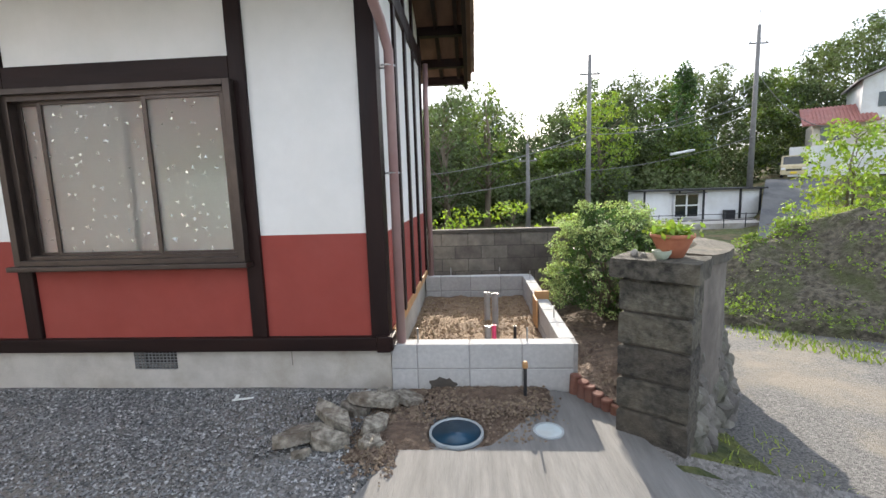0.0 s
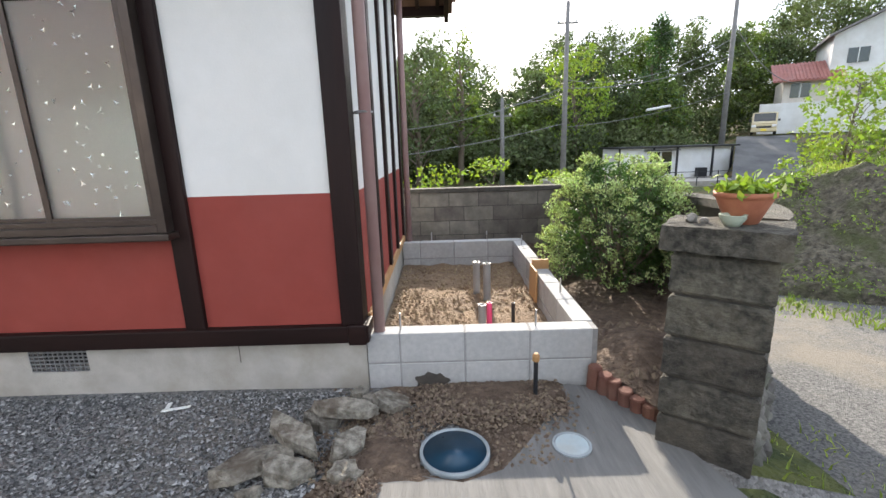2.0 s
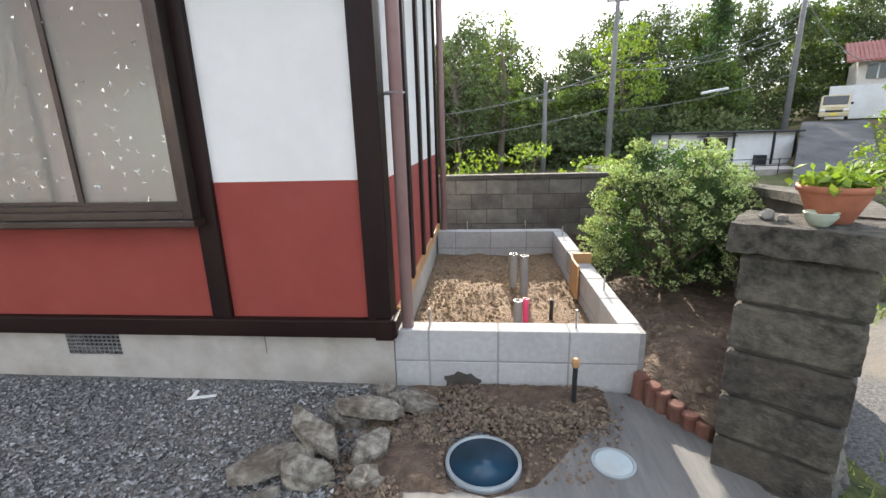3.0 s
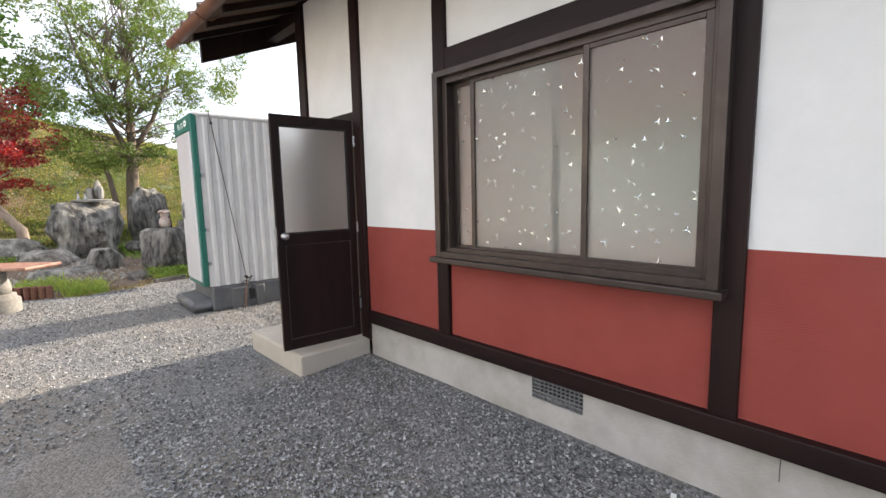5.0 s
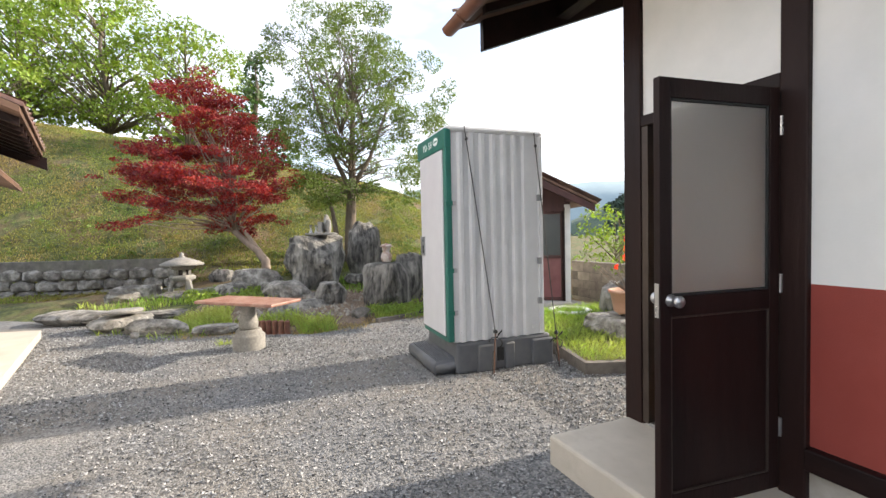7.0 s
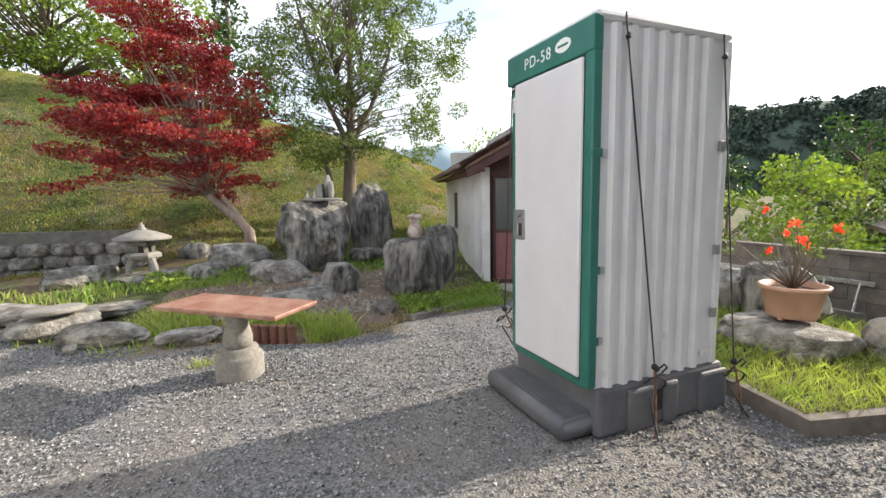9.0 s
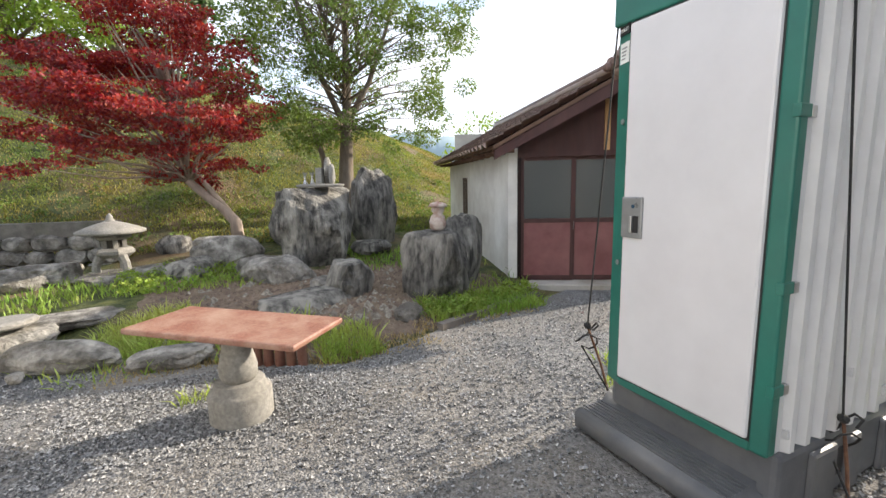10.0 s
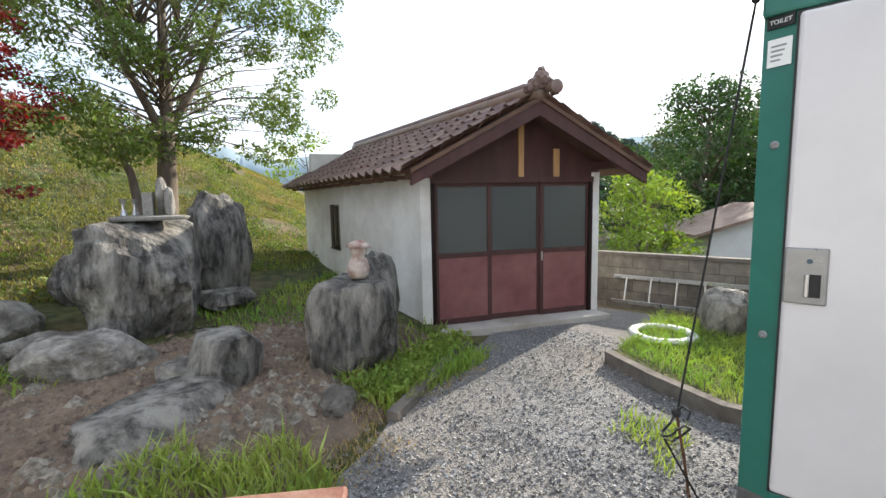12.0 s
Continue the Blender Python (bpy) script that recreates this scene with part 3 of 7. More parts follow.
# plaster fields between the posts: (x0, x1, z0, z1, material)
fields = [(-5.33, -4.50, 2.20, 3.35, M_white), (-4.38, -3.46, 1.20, 3.35, M_white), (-4.38, -3.46, 0.44, 1.20, M_red),
          (-3.34, -1.66, 2.45, 3.35, M_white), (-3.34, -1.66, 0.44, 1.04, M_red),
          (-1.545, -0.76, 1.20, 3.35, M_white), (-1.545, -0.76, 0.44, 1.20, M_red)]
for x0, x1, z0, z1, m in fields:
    part("wall_panel", box(x0, x1, WY, WY + 0.12, z0, z1), m, house, "red plaster panel" if m is M_red else "white plaster panel")
for x0, x1 in POSTS:
    part("post", box(x0, x1, WY - 0.03, WY + 0.125, 0.17 if x0 < -4 else 0.43, 3.40, 0.008), M_timber, house, "dark brown timber post")
for x0, x1, z0, z1 in [(-3.34, -1.66, 2.25, 2.45), (-5.33, -4.50, 2.13, 2.20)]:
    part("beam", box(x0, x1, WY - 0.028, WY + 0.12, z0, z1, 0.006), M_timber_h, house, "dark brown timber beam")
for x0, x1 in [(-4.38, -0.60)]:
    part("sill_beam", box(x0, x1, WY - 0.05, WY + 0.12, 0.335, 0.44, 0.008), M_timber_h, house, "dark brown sill beam")
part("sill_beam_end", box(-0.72, -0.615, WY - 0.062, WY + 0.03, 0.325, 0.45, 0.01), M_timber_h, house)
# concrete foundation with a vent
for x0, x1, z0, z1 in [(-4.38, -2.64, -0.1, 0.335), (-2.29, -0.63, -0.1, 0.335), (-2.64, -2.29, -0.1, 0.185), (-2.64, -2.29, 0.33, 0.335)]:
    part("foundation", box(x0, x1, WY + 0.0, WY + 0.15, z0, z1), M_base, house, "grey rendered concrete foundation")


def grille(x0, x1, z0, z1, y):
    bm = bmesh.new()
    n = 12
    for i in range(n + 1):
        x = x0 + (x1 - x0) * i / n
        box(x - 0.003, x + 0.003, y - 0.003, y + 0.003, z0, z1, 0, bm)
    for i in range(7):
        z = z0 + (z1 - z0) * i / 6
        box(x0, x1, y - 0.004, y + 0.002, z - 0.004, z + 0.004, 0, bm)
    return bm


part("floor_vent", grille(-2.64, -2.29, 0.185, 0.33, WY + 0.004), M_plate, house, "dark metal ventilation grille")
# black sheet added behind the grille as the shade under the floor
part("vent_back", box(-2.64, -2.29, WY + 0.10, WY + 0.14, 0.185, 0.33), M_dark, house)

part("crack", box(-1.385, -1.381, WY - 0.002, WY + 0.01, 0.21, 0.33), M_dirtjoint, house)

# side wall towards the new footing
SX = -0.63
BY = 5.75
for z0, z1, m in [(0.44, 1.20, M_red), (1.20, 3.95, M_white)]:
    part("wall_panel", box(SX - 0.12, SX, WY + 0.125, BY, z0, z1), m, house, "red plaster side wall" if m is M_red else "white plaster side wall")
for y in (3.75, 4.35, 4.95, 5.62):
    part("post", box(SX - 0.10, SX + 0.025, y, y + 0.10, 0.44, 3.6, 0.006), M_timber, house)
part("side_beam", box(SX - 0.10, SX + 0.03, WY + 0.12, BY, 2.98, 3.16, 0.006), M_timber, house)
part("sill_board", box(SX - 0.10, SX + 0.02, WY + 0.12, BY, 0.37, 0.45, 0.006), M_newwood, house, "weathered sill board")
part("foundation", box(SX - 0.15, SX - 0.01, WY + 0.15, BY, -0.1, 0.37), M_base, house)
for x0, x1, z0, z1 in ((-5.47, -4.2, 0.0, 3.6), (-1.0, SX, 0.0, 3.6), (-4.2, -1.0, 0.0, 0.80), (-4.2, -1.0, 2.20, 3.6)):
    part("wall_back", box(x0, x1, BY, BY + 0.12, z0, z1), M_white, house)
part("wall_side", box(-5.47, -5.35, WY + 0.125, BY, 0.0, 3.9), M_white, house)
part("inner_floor", box(-5.35, -0.75, WY + 0.15, BY, 0.0, 0.30), M_oak, house)
part("inner_wall", box(-4.40, -4.32, WY + 0.15, BY, 0.30, 3.3), M_white, house)
part("inner_wall", box(-5.35, -4.40, WY + 0.90, WY + 0.95, 0.30, 3.3), M_oak, house, "brown wooden wall inside the entrance")

# roof: gable, ridge along the front
EY, RY, EYB = 2.20, 4.42, 6.64
EZ, RZ = 3.07, 3.98
X0, X1 = -6.27, 0.02


def slope_slab(xa, xb, ya, za, yb, zb, t0, t1):
    bm = bmesh.new()
    vs = [bm.verts.new(c) for c in ((xa, ya, za + t0), (xb, ya, za + t0), (xb, yb, zb + t0), (xa, yb, zb + t0), (xa, ya, za + t1), (xb, ya, za + t1), (xb, yb, zb + t1), (xa, yb, zb + t1))]
    for q in ((0, 3, 2, 1), (4, 5, 6, 7), (0, 1, 5, 4), (1, 2, 6, 5), (2, 3, 7, 6), (3, 0, 4, 7)):
        bm.faces.new([vs[i] for i in q])
    return bm


roof = part("roof", slope_slab(X0, X1, EY, EZ, RY, RZ, -0.06, 0.0), M_soffit, house, "tiled gable roof with dark eaves boards")
part("roof_back", slope_slab(X0, X1, RY, RZ, EYB, EZ, -0.06, 0.0), M_soffit, house)
part("roof_covering", slope_slab(X0 + 0.05, X1 - 0.05, EY - 0.03, EZ, RY, RZ, 0.004, 0.035), M_tile, house)
part("roof_covering", slope_slab(X0 + 0.05, X1 - 0.05, RY, RZ, EYB + 0.03, EZ, 0.004, 0.035), M_tile, house)
SL = (RZ - EZ) / (RY - EY)
for xa, xb in ((X0 + 0.03, X0 + 0.08), (X1 - 0.10, X1 - 0.05)):
    part("bargeboard", slope_slab(xa, xb, EY + 0.20, EZ + 0.20 * SL, RY, RZ, -0.29, -0.06), M_timber_h, house, "dark bargeboard under the verge")
    part("bargeboard", slope_slab(xa, xb, RY, RZ, EYB - 0.12, EZ + 0.12 * SL, -0.24, -0.06), M_timber_h, house)
# rafters and purlins under the eaves
rafter = None
for k, x in enumerate(np.arange(X0 + 0.35, X1 - 0.1, 0.42)):
    bm = slope_slab(x, x + 0.05, EY + 0.05, EZ + 0.05 * SL, 3.25, EZ + 1.05 * SL, -0.12, -0.062)
    part("rafter", bm, M_timber_h, house)
for y in (5.05, 5.60, 6.15, 6.50):
    z = EZ + (EYB - y) * SL
    part("purlin", box(SX - 0.02, X1 - 0.10, y, y + 0.09, z - 0.17, z - 0.065), M_timber_h, house, "purlin end carrying the verge")
for x in (-0.42, -0.18):
    part("rafter", slope_slab(x, x + 0.045, RY, RZ, EYB, EZ, -0.105, -0.062), M_timber_h, house)
part("purlin", box(X0 + 0.08, -5.4, 3.08, 3.20, EZ + 0.9 * SL - 0.22, EZ + 0.9 * SL - 0.07), M_timber_h, house)
# gutter and downpipes
gut = bmesh.new()
prof = [(0.055 * math.cos(a), 0.055 * math.sin(a)) for a in np.linspace(math.pi, 2 * math.pi, 9)]
for inner in (1.0, 0.9):
    ring = [[gut.verts.new((x, EY - 0.04 + py * inner, EZ - 0.045 + pz * inner)) for py, pz in prof] for x in (X0 - 0.03, X1)]
    for i in range(8):
        gut.faces.new((ring[0][i], ring[0][i + 1], ring[1][i + 1], ring[1][i]))
part("gutter", gut, M_gutter, house, "brown half-round gutter", True)
for x in np.arange(X0 + 0.25, X1, 0.75):
    part("gutter_bracket", tube([(x, EY + 0.10, EZ - 0.03), (x, EY + 0.03, EZ - 0.10), (x, EY - 0.04, EZ - 0.112), (x, EY - 0.10, EZ - 0.07)], 0.007, sides=5), M_rust, house)
dpx, dpy = -0.555, 3.16
part("downpipe", tube([(-0.60, EY, 2.92), (-0.60, 2.45, 2.78), (dpx - 0.02, 3.02, 2.60), (dpx, dpy, 2.45), (dpx, dpy, 0.33)], 0.034, sides=14), M_pinkpipe, house, "faded mauve plastic downpipe", True)
part("downpipe", tube([(-0.56, BY + 0.05, 3.05), (-0.56, BY - 0.05, 2.6), (-0.56, BY - 0.05, 0.35)], 0.034, sides=12), M_pinkpipe, house, "", True)
for z in (1.62, 2.35):
    part("pipe_clip", tube([(SX, dpy + 0.05, z), (dpx - 0.04, dpy + 0.05, z), (dpx + 0.04, dpy, z), (dpx, dpy - 0.042, z), (dpx - 0.05, dpy - 0.03, z)], 0.006, sides=5), M_steel, house)

# sliding window
window = part("window", box(-3.43, -1.60, WY - 0.135, WY - 0.031, 0.985, 1.022, 0.006), M_alu, house, "bronze aluminium sliding window with frosted star-etched glass")


def rim(x0, x1, z0, z1, w, y0, y1, bm=None, wz=None):
    bm = bm or bmesh.new()
    wz = wz or w
    box(x0, x0 + w, y0, y1, z0, z1, 0.003, bm)
    box(x1 - w, x1, y0, y1, z0, z1, 0.003, bm)
    box(x0 + w, x1 - w, y0, y1, z0, z0 + wz, 0.003, bm)
    box(x0 + w, x1 - w, y0, y1, z1 - wz, z1, 0.003, bm)
    return bm


part("window_frame", rim(-3.345, -1.655, 1.045, 2.252, 0.045, WY - 0.055, WY + 0.06), M_alu, window)
for x0, x1, z0, z1 in ((-3.395, -3.345, 1.0225, 2.285), (-1.675, -1.625, 1.0225, 2.285), (-3.345, -1.675, 1.0225, 1.062), (-3.345, -1.675, 2.245, 2.285)):
    part("casing_board", box(x0, x1, WY - 0.10, WY - 0.0295, z0, z1, 0.003), M_alu, window, "projecting bronze casing")
SASHES = [(-3.30, -2.30, WY + 0.012, M_frost), (-3.14, -2.26, WY - 0.015, M_frost), (-2.30, -1.70, WY - 0.03, M_frost)]
sash_spans = [(-3.30, -2.48, 0.025), (-3.12, -2.27, -0.003), (-2.30, -1.70, -0.034)]


def stars(x0, x1, z0, z1, y, seed, count):
    r = random.Random(seed)
    bm = bmesh.new()
    cols_, rows_ = max(2, int((x1 - x0) / 0.075)), 13
    for i in range(cols_):
        for j in range(rows_):
            if r.random() < 0.35:
                continue
            cx = x0 + (x1 - x0) * (i + 0.5 + r.uniform(-0.7, 0.7)) / cols_
            cz = z0 + (z1 - z0) * (j + 0.5 + r.uniform(-0.7, 0.7)) / rows_
            a0, s = r.uniform(0, 3), r.uniform(0.010, 0.024)
            tilt = r.uniform(-0.006, 0.006)
            for k in range(3):
                a = a0 + k * 2.1 + r.uniform(-0.3, 0.3)
                d = Vector((math.cos(a), 0, math.sin(a))) * s
                w = Vector((-math.sin(a), 0, math.cos(a))) * 0.0034
                c = Vector((cx, y, cz))
                bm.faces.new([bm.verts.new(q) for q in (c - w, c + d * 0.6 - w * 0.6 - Vector((0, 0.002 + tilt * 0.3, 0)), c + d, c + w - Vector((0, 0.003 + tilt * 0.4, 0)))])
    return bm


for k, (x0, x1, dy) in enumerate(sash_spans):
    y = WY + dy
    sash = part("sash", rim(x0, x1, 1.075, 2.215, 0.034, y - 0.012, y + 0.012), M_alu, window)
    part("pane", box(x0 + 0.034, x1 - 0.034, y - 0.002, y + 0.003, 1.109, 2.181), M_frost, sash, "frosted etched pane")
    tagged(part("etched_stars", stars(x0 + 0.05, x1 - 0.05, 1.12, 2.17, y - 0.0042, k + 3, 90), M_stargloss, sash), kind="stuff")
part("ceiling_board", box(-5.35, -0.75, WY + 0.15, BY, 2.75, 2.80), M_oak, house)

# entrance door, standing open at a right angle
dr = thing("entrance_door", (-4.505, 3.055, 0.20), -96.0, "open dark brown aluminium door with frosted upper pane", "door")
DW, DH = 0.70, 1.92
part("door_frame", rim(0, DW, 0, DH, 0.06, -0.018, 0.018, wz=0.085), M_timber, dr)
part("rail", box(0.06, DW - 0.06, -0.018, 0.018, 0.88, 0.97, 0.003), M_timber, dr)
part("lower_panel", box(0.06, DW - 0.06, -0.006, 0.006, 0.085, 0.88), M_timber, dr, "dark brown flat panel")
part("pane", box(0.06, DW - 0.06, -0.003, 0.003, 0.97, DH - 0.085), M_frost_door, dr, "frosted glass pane")
part("trim", rim(0.06, DW - 0.06, 0.085, 0.88, 0.008, -0.016, 0.016), M_alu, dr, "thin bronze trim")
part("bead", rim(0.06, DW - 0.06, 0.97, DH - 0.085, 0.012, -0.012, 0.012), M_rubber, dr)
for s in (-1, 1):
    kn = part("knob", lathe([(0.027, 0), (0.027, 0.006), (0.012, 0.010), (0.011, 0.03), (0.024, 0.038), (0.027, 0.052), (0.020, 0.062), (0.004, 0.065)], 20), M_steel, dr, "chrome round knob", True)
    kn.matrix_basis = pose(DW - 0.055, s * 0.018, 0.955, -90 * s, 0, 0)
part("latch_plate", box(DW - 0.001, DW + 0.002, -0.012, 0.012, 0.88, 1.03), M_steel, dr)
for z in (0.25, 0.95, 1.70):
    part("hinge", tube([(-0.012, 0.015, z), (-0.012, 0.015, z + 0.09)], 0.009, sides=8), M_steel, dr)
doorway = part("door_surround", box(-5.33, -5.28, WY - 0.02, WY + 0.12, 0.19, 2.13, 0.004), M_alu, house, "door frame of bronze aluminium")
part("jamb", box(-4.535, -4.50, WY - 0.02, WY + 0.12, 0.19, 2.13, 0.004), M_alu, house)
part("threshold", box(-5.28, -4.535, WY - 0.02, WY + 0.14, 0.17, 0.20, 0.004), M_steel, house)
part("inner_post", box(-5.28, -5.20, WY + 0.14, WY + 0.2, 0.2, 2.13), M_oak, house, "brown wooden inner frame")
single("door_step", box(-5.46, -4.41, 2.42, 3.10, -0.05, 0.178, 0.018), M_step, "pale concrete step at the entrance door", "step", "structure")

# ---- new block footing beside the house ----
footing = thing("block_footing", (0, 0, 0), 0, "new grey concrete-block footing open to bare soil", "footing")
FX0, FX1, FY0, FY1, FT = -0.63, 0.74, 3.10, 5.70, 0.12
block_meshes = {}


def block(length, depth, tall, along_y, at):
    key = (round(length, 3), depth, tall, along_y)
    if key not in block_meshes:
        bm = box(0, depth if along_y else length, 0, length if along_y else depth, 0, tall, 0.005)
        me = bpy.data.meshes.new("block")
        bm.to_mesh(me)
        bm.free()
        me.materials.append(M_block)
        block_meshes[key] = me
    ob = new("block", block_meshes[key])
    ob.parent = footing
    ob.location = at


J = 0.010
for row, z in enumerate((-0.01, 0.182)):
    tall = 0.182
    for y0 in (FY0, FY1 - FT):
        x = FX0
        for length in (0.197, 0.385, 0.385, 0.385 - 0.012):
            block(length - J, FT, tall, False, (x + J / 2, y0, z))
            x += length
    y = FY0 + FT
    k = 0
    while y < FY1 - FT - 0.05:
        length = min(0.39, FY1 - FT - y)
        if not (row == 1 and 1.0 < y - FY0 < 1.3):
            block(length - J, FT, tall, True, (FX1 - FT, y + J / 2, z))
        y += 0.39
        k += 1
m = bmesh.new()
box(FX0 + 0.004, FX1 - 0.004, FY0 + 0.005, FY0 + FT - 0.005, -0.06, 0.36, 0, m)
part("mortar", m, M_mortar, footing, "grey mortar joints")
part("mortar", box(FX0 + 0.004, FX1 - 0.004, FY1 - FT + 0.005, FY1 - 0.005, -0.06, 0.36), M_mortar, footing)
part("mortar", box(FX1 - FT + 0.005, FX1 - 0.005, FY0 + FT, 4.16, -0.06, 0.36), M_mortar, footing)
part("mortar", box(FX1 - FT + 0.005, FX1 - 0.005, 4.16, FY1 - FT, -0.06, 0.18), M_mortar, footing)
part("mortar", box(FX1 - FT + 0.005, FX1 - 0.005, 4.42, FY1 - FT, 0.18, 0.36), M_mortar, footing)
part("wet_patch", prism([(-0.33 + 0.10 * math.cos(a) * (1 + 0.14 * math.sin(5 * a + 1)), 0.055 * math.sin(a) * (1 + 0.2 * math.cos(7 * a))) for a in np.linspace(0, 2 * math.pi, 24, endpoint=False)], 0, 0.003), M_wet, footing, "dark damp patch").matrix_basis = pose(0.08, FY0 - 0.0015, 0.055, 90, 0, 0)
part("form_board", box(FX1 - FT - 0.012, FX1 + 0.01, 4.40, 4.44, 0.13, 0.44, 0.003), M_newwood, footing, "orange new-lumber form board")
part("form_board", box(FX1 - FT - 0.03, FX1 - FT - 0.012, 4.18, 4.44, 0.13, 0.40, 0.003), M_newwood, footing)
for x, y in ((-0.43, 3.16), (0.38, 3.16), (-0.30, 5.64), (0.33, 5.64), (0.68, 5.35), (0.68, 3.75)):
    part("anchor_bolt", tube([(x, y, 0.33), (x, y, 0.47)], 0.006, sides=6), M_steel, footing, "threaded steel anchor bolt")
sv, sf = [], []
nx, ny = 26, 46
for j in range(ny):
    for i in range(nx):
        x, y = FX0 + 0.0 + (FX1 - FT - FX0) * i / (nx - 1), FY0 + FT + (FY1 - 2 * FT - FY0) * j / (ny - 1)
        sv.append((x, y, 0.10 + 0.025 * noise.noise(Vector((x * 2.2, y * 2.2, 5))) + 0.022 * noise.noise(Vector((x * 8, y * 8, 5))) + 0.012 * noise.noise(Vector((x * 21, y * 21, 5)))))
for j in range(ny - 1):
    for i in range(nx - 1):
        sf.append((j * nx + i, j * nx + i + 1, (j + 1) * nx + i + 1, (j + 1) * nx + i))
tagged(raw("footing_soil", sv, sf, M_soil_dry, smooth=True), "dry yellow-brown soil inside the footing", "soil", kind="structure")


def stub(name, x, y, z0, z1, r, m, label, cap=True):
    ob = single(name, lathe([(r, z0), (r, z1 - 0.004), (r - 0.004, z1)] if cap else [(r, z0), (r, z1), (r - 0.004, z1), (r - 0.004, z1 - 0.05), (0.0, z1 - 0.05)], 18), m, label, "pipe", smooth=False, group="pipe stubs in the footing")
    ob.matrix_basis = pose(x, y, 0)
    return ob


stub("drain_pipe", 0.205, 4.35, 0.05, 0.44, 0.032, M_pvc, "grey plastic drain pipe standing in the soil", False)
stub("drain_pipe", 0.13, 4.55, 0.05, 0.40, 0.032, M_pvc, "grey plastic drain pipe standing in the soil", False)
stub("drain_pipe", 0.11, 3.75, 0.05, 0.29, 0.028, M_pvc, "short grey plastic drain pipe in the soil", False)
stub("water_pipe", 0.165, 3.76, 0.05, 0.30, 0.020, M_pink, "bright pink sleeved pipe standing in the soil", False)
stub("water_pipe", 0.355, 3.85, 0.05, 0.26, 0.014, M_pvc_dark, "thin black pipe in the soil", False)
tap = thing("standpipe", (0.338, 2.935, 0), 0, "short black pipe with a pale cap beside the footing", "pipe")
part("pipe", tube([(0, 0, -0.05), (0, 0, 0.26)], 0.013, sides=10), M_pvc_dark, tap)
part("cap", lathe([(0.020, 0.255), (0.021, 0.285), (0.012, 0.30), (0, 0.30)], 12), M_newwood, tap, "pale wooden plug")

# dug soil round the drain
dv, df = [], []
n1, n2 = 34, 26
for j in range(n2):
    for i in range(n1):
        x, y = -0.95 + 1.55 * i / (n1 - 1), 2.1 + 1.0 * j / (n2 - 1)
        hole = math.hypot(x + 0.13, y - 2.52)
        edge = min(1, max(0, min((x + 0.95) / 0.35, (y - 2.1) / 0.3, (0.6 - x) / 0.12)))
        hill = 0.035 * math.exp(-((x + 0.42) ** 2 + (y - 2.45) ** 2) / 0.05) + 0.05 * math.exp(-((x - 0.1) ** 2 / 0.25 + (y - 2.98) ** 2 / 0.02)) - 0.05 * math.exp(-((x + 0.30) ** 2 + (y - 2.80) ** 2) / 0.025)
        z = -0.02 + 0.035 * edge + hill * edge + 0.02 * noise.noise(Vector((x * 9, y * 9, 2))) * edge
        if hole < 0.20:
            z = min(z, 0.0)
        if hole < 0.13:
            z = -0.5
        dv.append((x, y, z))
for j in range(n2 - 1):
    for i in range(n1 - 1):
        df.append((j * n1 + i, j * n1 + i + 1, (j + 1) * n1 + i + 1, (j + 1) * n1 + i))
tagged(raw("dug_soil", dv, df, M_soil, smooth=True), "freshly dug brown soil round the drain", "soil", kind="structure")


def clods(name, count, spots, size, m, label, seed, on_ground=False):
    r = np.random.default_rng(seed)
    vs, fs = [], []
    ico = [(0, 0, 1), (0.94, 0, 0.1), (0, 0.94, 0), (-0.9, 0, 0.1), (0, -0.94, 0.05), (0.1, 0, -0.8)]
    tri = [(0, 1, 2), (0, 2, 3), (0, 3, 4), (0, 4, 1), (5, 2, 1), (5, 3, 2), (5, 4, 3), (5, 1, 4)]
    for k in range(count):
        x0, x1, y0, y1, z = spots[k % len(spots)]
        c = np.array([r.uniform(x0, x1), r.uniform(y0, y1), z])
        if name == "soil_clods":
            c[:2] += r.normal(0, 0.06, 2)
            c[1] = min(c[1], 3.08)
            c[2] += r.uniform(-0.02, 0.004)
        if math.hypot(c[0] + 0.13, c[1] - 2.52) < 0.19 or math.hypot(c[0] - 0.43, c[1] - 2.53) < 0.11 or (name == "soil_clods" and c[0] > -0.45 and c[1] < 2.40):
            continue
        if on_ground:
            c[2] = height(c[0], c[1]) + 0.01
        s = size * r.uniform(0.25, 1.0) ** 1.5
        a = r.uniform(0, 6.28)
        ca, sa = math.cos(a), math.sin(a)
        base = len(vs)
        for p in ico:
            q = np.array(p) * s * r.uniform(0.7, 1.3, 3)
            vs.append(tuple(c + np.array([q[0] * ca - q[1] * sa, q[0] * sa + q[1] * ca, q[2] * 0.8])))
        fs += [tuple(base + i for i in t) for t in tri]
    return tagged(raw(name, vs, fs, m), label, "soil", kind="stuff")


clods("soil_clods", 12000, [(-0.80, 0.42, 2.35, 3.06, 0.022), (-0.66, -0.3, 2.15, 2.8, 0.028), (-0.3, 0.45, 2.75, 3.07, 0.045)], 0.016, M_clod, "brown crumbs of dug soil", 3)
clods("footing_clods", 3200, [(-0.6, 0.6, 3.25, 5.5, 0.105)], 0.019, M_clod_dry, "clods of dry soil in the footing", 4)
clods("bed_clods", 1800, [(0.80, 1.45, 2.95, 3.7, 0.12), (0.80, 1.6, 3.3, 5.6, 0.06)], 0.045, M_clod, "clods and stones in the planting bed", 6)

